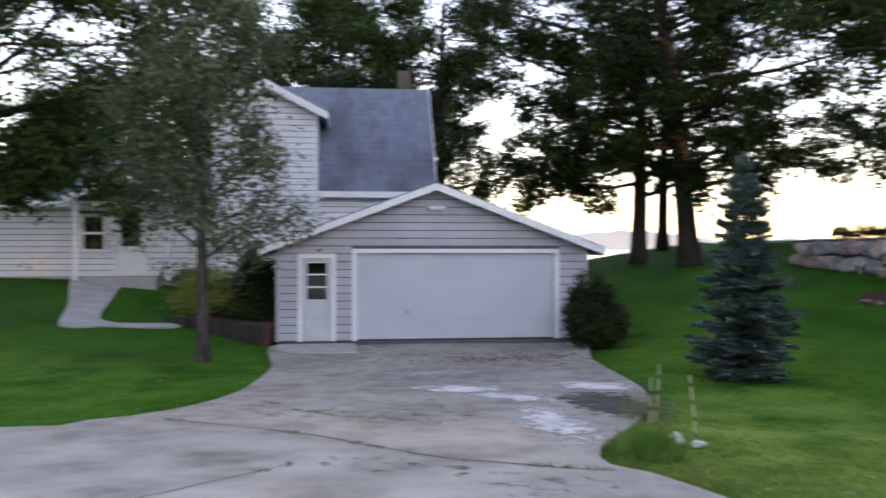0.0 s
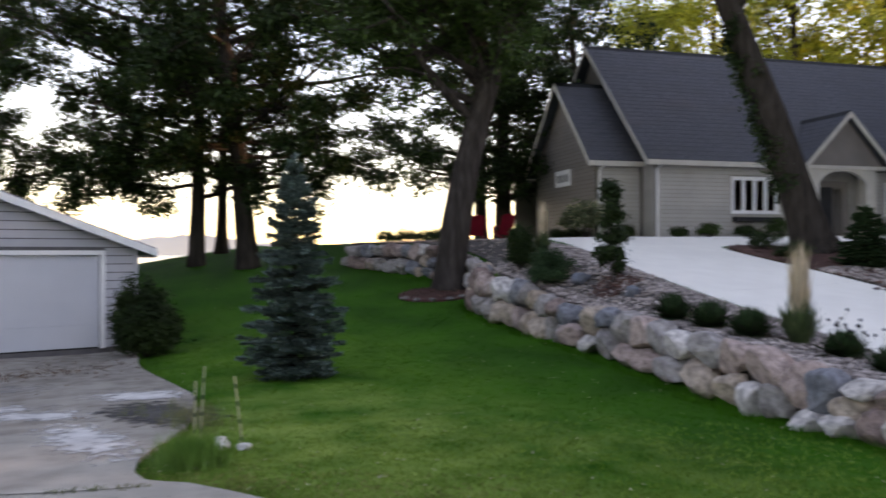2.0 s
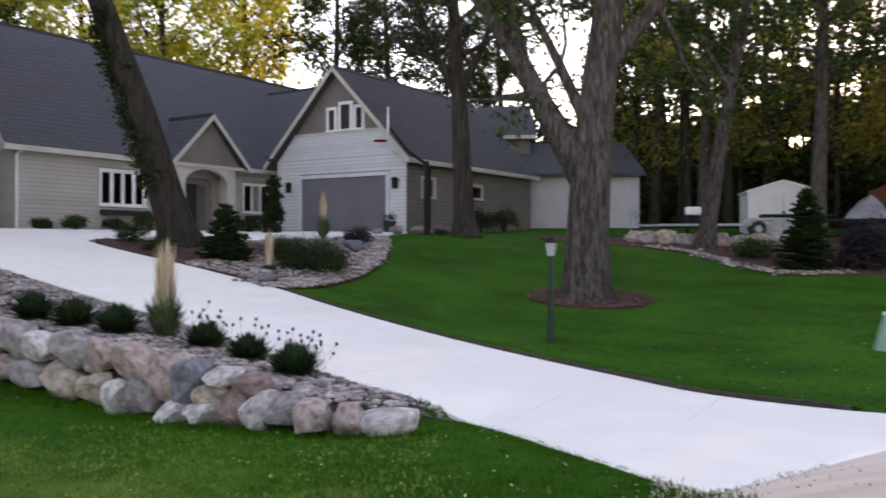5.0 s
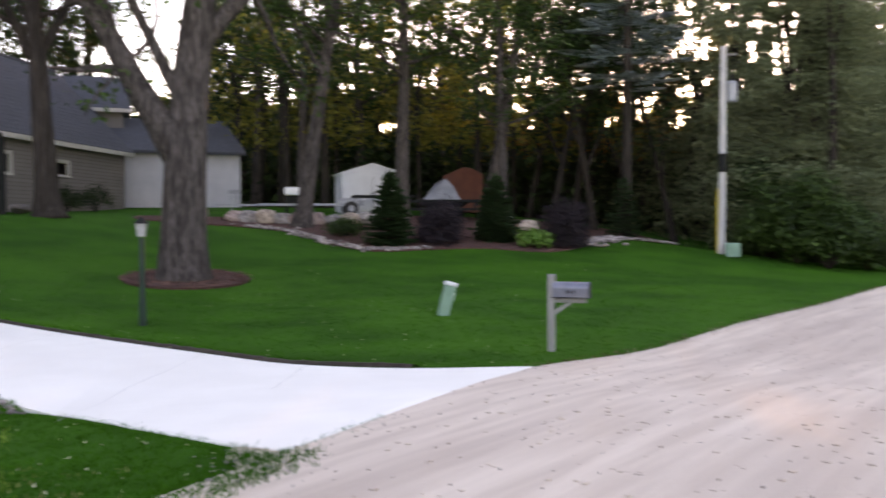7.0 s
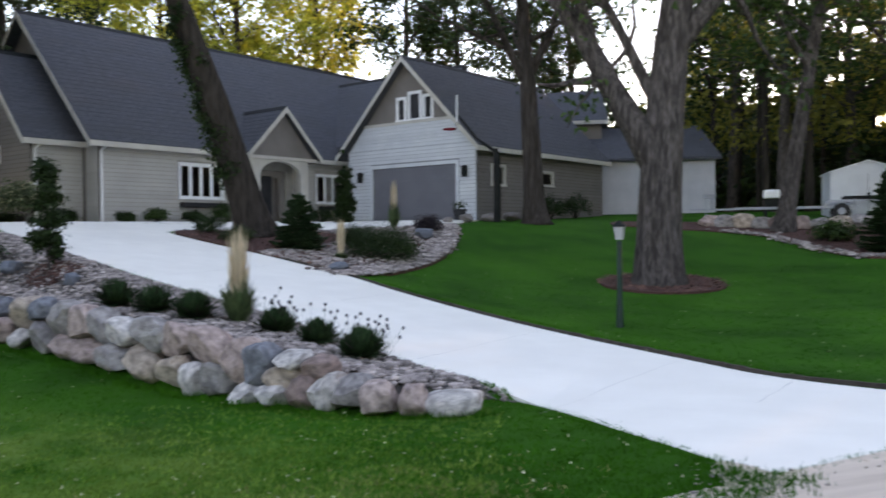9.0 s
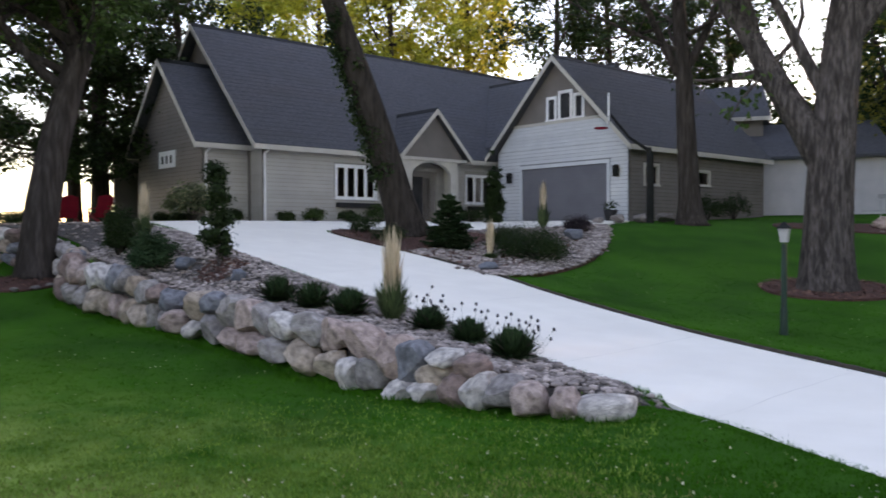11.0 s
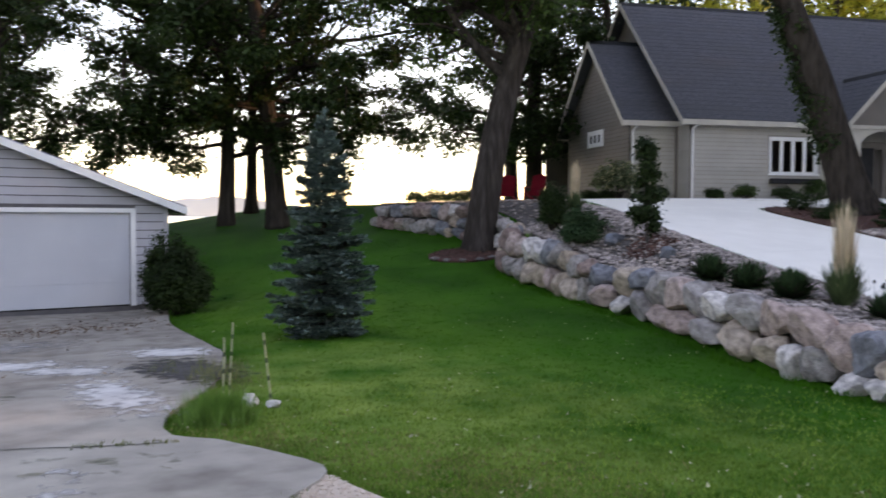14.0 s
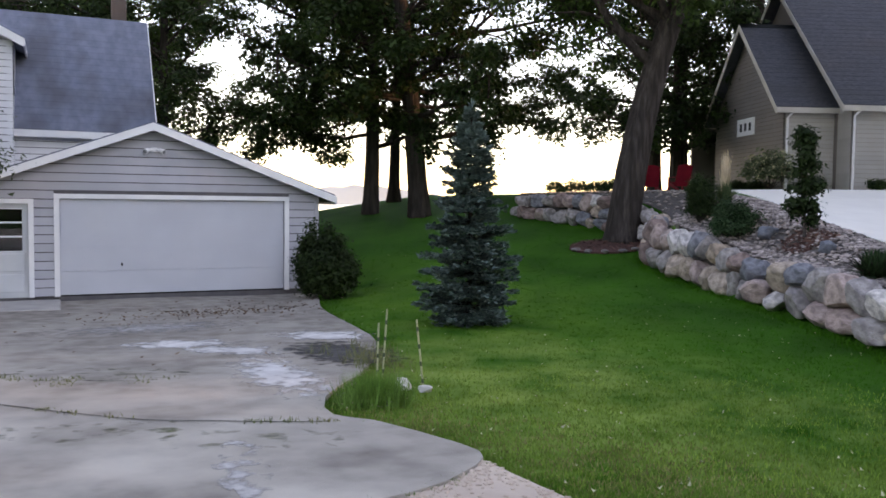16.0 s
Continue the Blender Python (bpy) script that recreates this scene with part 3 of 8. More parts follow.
ISLAND = [(28.8, 13.35), (24.5, 16.25), (21.6, 18.3), (20.4, 18.4), (19.8, 17.5), (19.4, 16.0), (19.1, 13.5), (18.4, 11.1), (19.5, 10.5), (21.1, 10.3), (23.2, 10.5), (25.0, 10.9), (27.2, 11.7), (29.0, 12.6)]
island_line = smooth_line(ISLAND, 0.4, True)
patch("planting_bed", island_line, land_z, M["mulch"], lift=0.06, step=0.5, label="mulched planting bed edged with river rock", category="planting bed")
BED = [(8.9, 3.2), (8.5, 4.6), (9.08, 7.4), (10.2, 10.25), (11.2, 13.75), (11.55, 17.0), (12.1, 18.9), (13.3, 20.7), (13.5, 25.5), (12.9, 30.5), (15.5, 30.5), (16.6, 24.5), (15.0, 19.5), (14.3, 16.6), (13.1, 13.4), (12.2, 10.5), (11.5, 8.3), (10.0, 5.3), (9.0, 3.3)]
bed_line = smooth_line(BED, 0.4, True)
bed = patch("rock_bed", bed_line, land_z, M["gravel_bed"], lift=0.02, step=0.4, label="bed of river rock behind the boulder wall", category="planting bed")

# the lawn dips a little beneath the paving
for ln in (road_line, asphalt_line, drive_line, bed_line, island_line):
    GZ = GZ - 0.07 * inside(GX, GY, ln)
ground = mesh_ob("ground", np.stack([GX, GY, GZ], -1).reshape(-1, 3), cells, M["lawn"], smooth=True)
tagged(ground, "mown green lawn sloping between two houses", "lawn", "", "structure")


# ---- houses ----
def wall_map(p, way, out):
    """Maps (s along the wall, d outwards, z) into the house's own axes."""
    p, way, out = Vector((*p, 0)), Vector((*way, 0)), Vector((*out, 0))
    return lambda s, d, z: p + way * s + out * d + Vector((0, 0, z))


def cut(s0, s1, z0, z1, openings):
    """Rectangles of a wall field around its openings."""
    ss = sorted({s0, s1, *[min(max(q, s0), s1) for o in openings for q in o[:2]]})
    zz = sorted({z0, z1, *[min(max(q, z0), z1) for o in openings for q in o[2:4]]})
    for a, b in zip(ss, ss[1:]):
        for c, d in zip(zz, zz[1:]):
            m, k = (a + b) / 2, (c + d) / 2
            if not any(o[0] < m < o[1] and o[2] < k < o[3] for o in openings):
                yield a, b, c, d


def wall_body(parent, name, at, s0, s1, z0, z1, openings, material, thick=0.16, gable=None):
    bm = bmesh.new()
    for a, b, c, d in cut(s0, s1, z0, z1, openings):
        hull(bm, [at(a, 0, c), at(b, 0, c), at(b, 0, d), at(a, 0, d)], [at(a, -thick, c), at(b, -thick, c), at(b, -thick, d), at(a, -thick, d)])
    bmesh.ops.remove_doubles(bm, verts=bm.verts, dist=1e-4)
    if gable:
        ga, gp, gb, gz = gable
        hull(bm, [at(ga, 0, z1), at(gb, 0, z1), at(gp, 0, gz)], [at(ga, -thick, z1), at(gb, -thick, z1), at(gp, -thick, gz)])
    return part(name, bm, material, parent)


def clapboards(parent, at, s0, s1, z0, z1, step, openings, material, gable=None, proud=0.02, gap=0.0):
    """Lap boards, each its own piece; gable = (left, peak, right, peak height) narrows those above z1."""
    top = gable[3] if gable else z1
    k = int(math.ceil((top - z0) / step - 0.02))
    for i in range(k):
        za, zb = z0 + i * step, min(z0 + (i + 1) * step - gap, top - 0.01)

        def ends(z):
            if not gable or z <= z1:
                return s0, s1
            f = (z - z1) / (gable[3] - z1)
            return gable[0] + (gable[1] - gable[0]) * f, gable[2] + (gable[1] - gable[2]) * f
        spans = [(ends(za), ends(zb))]
        for o in openings:
            if o[2] < za + 0.25 * (zb - za) < o[3]:
                nxt = []
                for (a0, b0), (a1, b1) in spans:
                    if o[1] <= a0 or o[0] >= b0:
                        nxt.append(((a0, b0), (a1, b1)))
                        continue
                    if o[0] - max(a0, a1) > 0.03:
                        nxt.append(((a0, o[0]), (a1, o[0])))
                    if min(b0, b1) - o[1] > 0.03:
                        nxt.append(((o[1], b0), (o[1], b1)))
                spans = nxt
        for (a0, b0), (a1, b1) in spans:
            if b1 - a1 < 0.03:
                continue
            bm = bmesh.new()
            hull(bm, [at(a0, 0.002, za), at(b0, 0.002, za), at(b0, proud, za), at(a0, proud, za)], [at(a1, 0.002, zb), at(b1, 0.002, zb), at(b1, 0.006, zb), at(a1, 0.006, zb)])
            part("board", bm, material, parent)


def window(parent, at, s0, s1, z0, z1, panes=1, frame_mat=None, trim=0.07, name="window", rows=1, e=0.04):
    """A window in a wall: casing, sill, dividing bars and panes."""
    frame_mat = frame_mat or M["white_paint"]
    bm = bmesh.new()
    for a, b, c, d in ((s0 - trim, s0, z0, z1), (s1, s1 + trim, z0, z1), (s0 - trim, s1 + trim, z1, z1 + trim)):
        hull(bm, [at(a, 0, c), at(b, 0, c), at(b, 0, d), at(a, 0, d)], [at(a, 0.045, c), at(b, 0.045, c), at(b, 0.045, d), at(a, 0.045, d)])
    w = part(name, bm, frame_mat, parent)
    bm = bmesh.new()
    hull(bm, [at(s0 - trim - 0.03, 0, z0 - 0.07), at(s1 + trim + 0.03, 0, z0 - 0.07), at(s1 + trim + 0.03, 0, z0), at(s0 - trim - 0.03, 0, z0)], [at(s0 - trim - 0.03, 0.09, z0 - 0.07), at(s1 + trim + 0.03, 0.09, z0 - 0.07), at(s1 + trim + 0.03, 0.08, z0), at(s0 - trim - 0.03, 0.08, z0)])
    part("sill", bm, frame_mat, w)
    cuts = [s0 + (s1 - s0) * i / panes for i in range(panes + 1)]
    for i, (a, b) in enumerate(zip(cuts, cuts[1:])):
        for r in range(rows):
            za, zb = z0 + (z1 - z0) * r / rows, z0 + (z1 - z0) * (r + 1) / rows
            bm = bmesh.new()
            for q in ((a, a + e, za, zb), (b - e, b, za, zb), (a + e, b - e, za, za + e), (a + e, b - e, zb - e, zb)):
                hull(bm, [at(q[0], -0.06, q[2]), at(q[1], -0.06, q[2]), at(q[1], -0.06, q[3]), at(q[0], -0.06, q[3])], [at(q[0], -0.01, q[2]), at(q[1], -0.01, q[2]), at(q[1], -0.01, q[3]), at(q[0], -0.01, q[3])])
            part("sash", bm, frame_mat, w)
            bm = bmesh.new()
            hull(bm, [at(a + e, -0.045, za + e), at(b - e, -0.045, za + e), at(b - e, -0.045, zb - e), at(a + e, -0.045, zb - e)], [at(a + e, -0.037, za + e), at(b - e, -0.037, za + e), at(b - e, -0.037, zb - e), at(a + e, -0.037, zb - e)])
            part("pane", bm, M["glass"], w)
    return w


def gable_roof(parent, axis_dir, base, half, length, eave_z, peak_z, over, rake, material, trim_mat, thick=0.16, names=("roof", "fascia"), board=0.24):
    """Two slopes about a ridge. base: the ridge's start in plan; axis_dir: the way of the ridge; over, rake: overhangs."""
    ax = Vector((*axis_dir, 0))
    sd = Vector((ax.y, -ax.x, 0))
    b = Vector((*base, 0))
    drop = (peak_z - eave_z) / half
    for sgn in (1, -1):
        pts = []
        for s, w in ((-rake, 0), (length + rake, 0), (length + rake, half + over), (-rake, half + over)):
            pts.append(b + ax * s + sd * sgn * w + Vector((0, 0, peak_z - drop * w + 0.10)))
        bm = bmesh.new()
        slab(bm, pts, thick)
        rf = part(names[0], bm, material, parent)
        # courses of shingles, each lapping the one below
        n = max(2, int(round(math.hypot(half + over, drop * (half + over)) / 0.28)))
        for i in range(n):
            wa, wb = (half + over) * (i + 1) / n, (half + over) * i / n
            lo, hi = peak_z - drop * wa + 0.10, peak_z - drop * wb + 0.10
            q = [b + ax * s + sd * sgn * w + Vector((0, 0, z)) for s, w, z in ((0.02 - rake, wa, lo + 0.020), (length + rake - 0.02, wa, lo + 0.020), (length + rake - 0.02, wb, hi + 0.008), (0.02 - rake, wb, hi + 0.008))]
            part("shingle_course", hull(bmesh.new(), q, [v - Vector((0, 0, 0.018 if k < 2 else 0.006)) for k, v in enumerate(q)]), material, rf)
        # rake boards and eave board
        bm = bmesh.new()
        for s in (-rake, length + rake):
            e = -0.03 if s < 0 else 0.03
            p0, p1 = b + ax * s + Vector((0, 0, peak_z + 0.085)), b + ax * s + sd * sgn * (half + over) + Vector((0, 0, peak_z - drop * (half + over) + 0.085))
            hull(bm, [p0, p1, p1 - Vector((0, 0, board)), p0 - Vector((0, 0, board))], [q + ax * e for q in (p0, p1, p1 - Vector((0, 0, board)), p0 - Vector((0, 0, board)))])
        p0 = b - ax * rake + sd * sgn * (half + over) + Vector((0, 0, peak_z - drop * (half + over) + 0.08))
        p1 = p0 + ax * (length + 2 * rake)
        hull(bm, [p0, p1, p1 - Vector((0, 0, 0.2)), p0 - Vector((0, 0, 0.2))], [q + sd * sgn * 0.04 for q in (p0, p1, p1 - Vector((0, 0, 0.2)), p0 - Vector((0, 0, 0.2)))])
        part(names[1], bm, trim_mat, parent)
    if material is M["shingle"]:
        p0, p1 = b - ax * rake + Vector((0, 0, peak_z + 0.135)), b + ax * (length + rake) + Vector((0, 0, peak_z + 0.135))
        bm = bmesh.new()
        for sgn in (1, -1):
            out = sd * sgn * 0.16 - Vector((0, 0, 0.16 * drop))
            hull(bm, [p0, p0 + out, p0 + out - Vector((0, 0, 0.03)), p0 - Vector((0, 0, 0.03))], [p1, p1 + out, p1 + out - Vector((0, 0, 0.03)), p1 - Vector((0, 0, 0.03))])
        part("ridge_cap", bm, M["black_metal"], parent, "dark ridge cap")


# the old garage
garage = thing("garage", "pale grey clapboard double garage with a white overhead door", "garage", pose(0.09, 20.18, -0.53, 0, 0, 6.6))
gf = wall_map((-4.35, 0), (1, 0), (0, -1))
G_OPEN = [(0.6, 1.30, -0.1, 2.0), (1.9, 6.78, -0.1, 2.12)]
G_PEAK = (0.0, 3.8, 7.6, 3.78)
part("foundation", boxes((-4.33, 3.23, 0.04, 6.7, -0.5, 0.0)), M["joint"], garage)
wall_body(garage, "front_wall", gf, 0, 7.6, 0, 2.30, G_OPEN, M["joint"], gable=G_PEAK)
clapboards(garage, gf, 0.08, 7.52, 0.02, 2.30, 0.19, [(0.50, 1.40, -0.1, 2.10), (1.79, 6.89, -0.1, 2.21)], M["siding_grey"], gable=(0.04, 3.8, 7.56, 3.74), gap=0.022)
for nm, p, w, o in (("side_wall", (3.25, 0), (0, 1), (1, 0)), ("side_wall", (-4.35, 6.8), (0, -1), (-1, 0))):
    wall_body(garage, nm, wall_map(p, w, o), 0.0, 6.8, 0, 2.30, [], M["joint"])
    clapboards(garage, wall_map(p, w, o), 0.0, 6.8, 0.02, 2.30, 0.19, [], M["siding_grey"], gap=0.022)
wall_body(garage, "back_wall", wall_map((3.25, 6.8), (-1, 0), (0, 1)), 0, 7.6, 0, 2.30, [], M["siding_grey"], gable=G_PEAK)
gable_roof(garage, (0, 1), (-0.55, 0), 3.8, 6.8, 2.30, 3.72, 0.35, 0.3, M["shingle_old"], M["white_paint"], board=0.17)

# garage: trim, overhead door, side door, flood lamp
bm = boxes((-2.56, -2.45, -0.05, 0, 0, 2.22), (2.43, 2.54, -0.05, 0, 0, 2.22), (-2.45, 2.43, -0.05, 0, 2.12, 2.22))
part("door_casing", bm, M["white_paint"], garage)
odoor = part("overhead_door", boxes((-2.45, 2.43, 0.06, 0.10, 0.0, 2.12)), M["door_white"], garage, "white flat-panel overhead door")
for i in range(4):
    part("door_panel", bevelled(boxes((-2.445, 2.425, 0.035, 0.065, 0.012 + i * 0.528, (0.534 if i == 0 else 0.539) + i * 0.528)), 0.0015), M["door_white"], odoor)
part("door_handle", bevelled(boxes((-1.215, -1.185, 0.01, 0.035, 0.64, 0.71)), 0.008), M["black_metal"], odoor)
part("weatherstrip", boxes((-2.44, 2.42, 0.03, 0.058, 0.0, 0.03)), M["black_metal"], odoor)
bm = boxes((-3.85, -3.75, -0.05, 0, 0, 2.0), (-3.05, -2.95, -0.05, 0, 0, 2.0), (-3.85, -2.95, -0.05, 0, 2.0, 2.10))
part("door_casing", bm, M["white_paint"], garage)
sd = part("side_door", boxes((-3.75, -3.05, 0.03, 0.07, 0.0, 1.0), (-3.75, -3.63, 0.03, 0.07, 1.0, 2.0), (-3.17, -3.05, 0.03, 0.07, 1.0, 2.0), (-3.63, -3.17, 0.03, 0.07, 1.9, 2.0)), M["siding_light"], garage, "pale service door with three stacked panes")
for i in range(3):
    za, zb = 1.0 + i * 0.3, 1.3 + i * 0.3
    part("pane", boxes((-3.63, -3.17, 0.045, 0.05, za + 0.02, zb - 0.02)), M["glass"], sd)
    part("glazing_bar", boxes((-3.63, -3.17, 0.032, 0.066, zb - 0.02, zb + 0.018)), M["white_paint"], sd)
for i in range(2):
    part("door_panel", bevelled(boxes((-3.66, -3.14, 0.015, 0.032, 0.12 + i * 0.44, 0.5 + i * 0.44)), 0.008), M["siding_light"], sd)
part("door_knob", tube(bmesh.new(), [(-3.1, 0.03, 0.95), (-3.1, -0.02, 0.95), (-3.1, -0.04, 0.95)], [0.012, 0.028, 0.02], 10), M["steel"], sd)
# added dark panel so the service door's panes look into darkness
part("inner_panel", boxes((-3.9, -2.9, 0.5, 0.54, 0.0, 2.1)), M["dark"], garage)
part("corner_board", boxes((-4.37, -4.27, -0.03, 0, 0, 2.3)), M["siding_grey"], garage)
part("corner_board", boxes((3.17, 3.27, -0.03, 0, 0, 2.3)), M["siding_grey"], garage)
lamp = thing("flood_lamp", "white twin-head flood lamp under the garage peak", "lamp", garage.matrix_basis @ pose(-0.52, -0.02, 3.22))
part("base", bevelled(boxes((-0.07, 0.07, -0.05, 0, -0.05, 0.05)), 0.01), M["white_paint"], lamp)
for s in (-1, 1):
    part("lamp_head", tube(bmesh.new(), [(s * 0.05, -0.04, 0), (s * 0.13, -0.08, -0.01), (s * 0.2, -0.16, -0.05)], [0.03, 0.045, 0.065], 12), M["white_paint"], lamp)
    part("lens", tube(bmesh.new(), [(s * 0.2, -0.161, -0.0505), (s * 0.204, -0.166, -0.0525)], [0.048, 0.042], 12), M["steel_grey"], lamp, "dark glass lens")
step = tagged(part("doorstep", bevelled(boxes((-4.3, -2.45, -1.75, -0.05, -0.4, -0.05)), 0.015), M["old_concrete"]), "worn concrete slab before the service door", "doorstep")
step.matrix_basis = garage.matrix_basis

# the old house behind it
old = thing("house_old", "white clapboard cottage with steep grey shingle roof", "house", pose(0.09, 20.18, 0.0, 0, 0, 6.6))
of = wall_map((-15.0, 7.6), (1, 0), (0, -1))
O_OPEN = [(3.92, 4.60, 1.62, 2.72), (4.98, 5.82, 0.8, 2.95)]
wall_body(old, "wing_wall", of, 0, 8.2, 0.3, 3.15, O_OPEN, M["joint"])
clapboards(old, of, 0, 8.2, 0.8, 3.12, 0.19, [(3.82, 4.70, 1.5, 2.82), (4.88, 5.92, 0.5, 3.05)], M["siding_white"], gap=0.02)
# added dark sheet behind the openings, in place of an unlit room
part("inner_wall", boxes((-14.9, -6.9, 8.5, 8.6, 0.3, 3.1)), M["dark"], old)
part("foundation", boxes((-15.0, -6.8, 7.58, 7.7, 0.1, 0.8)), M["old_concrete"], old)
window(old, of, 3.92, 4.60, 1.62, 2.72, 1, rows=2)
dr = part("front_door", boxes((-10.02, -9.18, 7.64, 7.68, 0.8, 1.75), (-10.02, -9.9, 7.64, 7.68, 1.75, 2.95), (-9.3, -9.18, 7.64, 7.68, 1.75, 2.95), (-9.9, -9.3, 7.64, 7.68, 2.85, 2.95)), M["white_paint"], old, "white storm door with a dark upper pane")
part("pane", boxes((-9.9, -9.3, 7.655, 7.66, 1.75, 2.85)), M["glass"], dr)
part("door_knob", tube(bmesh.new(), [(-9.25, 7.64, 1.75), (-9.25, 7.59, 1.75)], [0.02, 0.03], 8), M["steel"], dr)
part("door_casing", boxes((-10.12, -10.02, 7.55, 7.6, 0.8, 3.05), (-9.18, -9.08, 7.55, 7.6, 0.8, 3.05), (-10.02, -9.18, 7.55, 7.6, 2.95, 3.05)), M["white_paint"], old)
# low roof over the wing, and the little entry gable
bm = bmesh.new()
slab(bm, [(-15.4, 7.15, 3.15), (-6.7, 7.15, 3.15), (-6.7, 11.5, 5.0), (-15.4, 11.5, 5.0)], 0.16)
part("roof", bm, M["shingle_old"], old)
part("fascia", boxes((-15.4, -6.7, 7.10, 7.15, 2.97, 3.17)), M["white_paint"], old)
gable_roof(old, (0, 1), (-9.6, 6.5), 1.5, 2.5, 3.30, 3.95, 0.2, 0.05, M["shingle_old"], M["white_paint"], thick=0.1)
for x in (-11.0, -8.2):
    part("porch_post", bevelled(boxes((x - 0.06, x + 0.06, 6.5, 6.62, 0.7, 3.25)), 0.01), M["white_paint"], old)
# two-storey cross gable
cf = wall_map((-6.9, 6.9), (1, 0), (0, -1))
wall_body(old, "gable_wall", cf, 0, 3.3, 0.2, 6.1, [(0.75, 1.5, 4.6, 5.7)], M["joint"], gable=(0, 1.65, 3.3, 6.95))
clapboards(old, cf, 0, 3.3, 0.7, 6.1, 0.19, [(0.63, 1.62, 4.5, 5.82)], M["siding_white"], gable=(0.03, 1.65, 3.27, 6.9), gap=0.02)
window(old, cf, 0.75, 1.5, 4.6, 5.7, 1, rows=2)
for p, w, o in (((-3.6, 6.9), (0, 1), (1, 0)), ((-6.9, 11.5), (0, -1), (-1, 0))):
    wall_body(old, "side_wall", wall_map(p, w, o), 0, 4.6, 0.2, 6.1, [], M["siding_white"])
gable_roof(old, (0, 1), (-5.25, 6.9), 1.65, 4.0, 6.1, 6.95, 0.28, 0.3, M["shingle_old"], M["white_paint"])
# main block with the steep roof
mf = wall_map((-3.6, 7.4), (1, 0), (0, -1))
wall_body(old, "front_wall", mf, 0, 3.75, -0.2, 3.85, [], M["joint"])
clapboards(old, mf, 0, 3.75, 0.4, 3.8, 0.19, [], M["siding_white"], gap=0.02)
wall_body(old, "end_wall", wall_map((0.15, 7.4), (0, 1), (1, 0)), 0, 5.4, -0.2, 3.85, [], M["siding_white"], gable=(0, 2.7, 5.4, 7.35))
clapboards(old, wall_map((0.15, 7.4), (0, 1), (1, 0)), 0, 5.4, 0.4, 3.85, 0.19, [], M["siding_white"], gable=(0, 2.7, 5.4, 7.3))
wall_body(old, "back_wall", wall_map((0.15, 12.8), (-1, 0), (0, 1)), 0, 7.0, -0.2, 3.85, [], M["siding_white"])
gable_roof(old, (1, 0), (-6.0, 10.1), 2.7, 6.15, 3.85, 7.35, 0.3, 0.12, M["shingle_old"], M["white_paint"])
part("window", boxes((-3.605, -3.585, 7.15, 7.4, 4.5, 5.9)), M["dark"], old)
part("chimney", bevelled(boxes((-0.80, -0.34, 10.4, 10.86, 6.3, 8.2)), 0.02), M["brick_red"], old)

# ---- the new house: x along its front, y to its back ----
house = thing("house_new", "sage and taupe gabled house with steep dark shingle roofs", "house", pose(0, 0, 0, 0, 0, -14))
FLOOR = 2.2
fw = wall_map((16.65, 29.6), (1, 0), (0, -1))
F_OPEN = [(3.5, 5.55, 3.25, 4.62), (11.0, 12.6, 3.22, 4.52), (7.0, 9.1, 1.5, 4.6)]
wall_body(house, "front_wall", fw, 0, 14.5, 1.4, 5.6, F_OPEN, M["joint_sage"])
clapboards(house, fw, 0.08, 14.4, FLOOR, 5.35, 0.16, [(3.38, 5.67, 3.1, 4.75), (10.88, 12.72, 3.1, 4.65), (6.2, 9.75, 1, 5.6)], M["siding_sage"], gap=0.014)
w = window(house, fw, 3.5, 5.55, 3.25, 4.62, 4, e=0.075)
w = window(house, fw, 11.0, 12.6, 3.22, 4.52, 3, e=0.06)
bm = bmesh.new()
for i in range(6):
    hull(bm, [fw(11.56 + i * 0.08, -0.13, 3.3), fw(11.64 + i * 0.08, -0.13, 3.3), fw(11.64 + i * 0.08, -0.13, 4.46), fw(11.56 + i * 0.08, -0.13, 4.46)], [fw(11.57 + i * 0.08, -0.10, 3.3), fw(11.62 + i * 0.08, -0.10, 3.3), fw(11.62 + i * 0.08, -0.10, 4.46), fw(11.57 + i * 0.08, -0.10, 4.46)])
part("curtain", bm, M["trim_tan"], w, "pale gathered curtain")
for a, b in ((3.45, 5.65), (11.05, 12.6)):
    pl = part("window_box", bevelled(boxes((16.65 + a, 16.65 + b, 29.30, 29.58, 2.86, 3.05)), 0.01), M["dark"], house, "dark window box with trailing plants")
part("downspout", tube(bmesh.new(), [(16.72, 29.52, 2.2), (16.72, 29.52, 4.9), (16.9, 29.3, 5.15)], [0.045] * 3, 8), M["white_paint"], house)
# end wall of the main block above the low wing
eg = wall_map((16.65, 40.3), (0, -1), (-1, 0))
wall_body(house, "end_wall", eg, 0, 10.7, 1.4, 5.5, [], M["siding_taupe"], gable=(0, 5.35, 10.7, 10.75))
clapboards(house, eg, 9.8, 10.7, FLOOR, 5.3, 0.16, [], M["siding_sage"])
gable_roof(house, (1, 0), (16.65, 34.95), 5.35, 23.5, 5.5, 10.85, 0.34, 0.5, M["shingle"], M["trim_tan"])
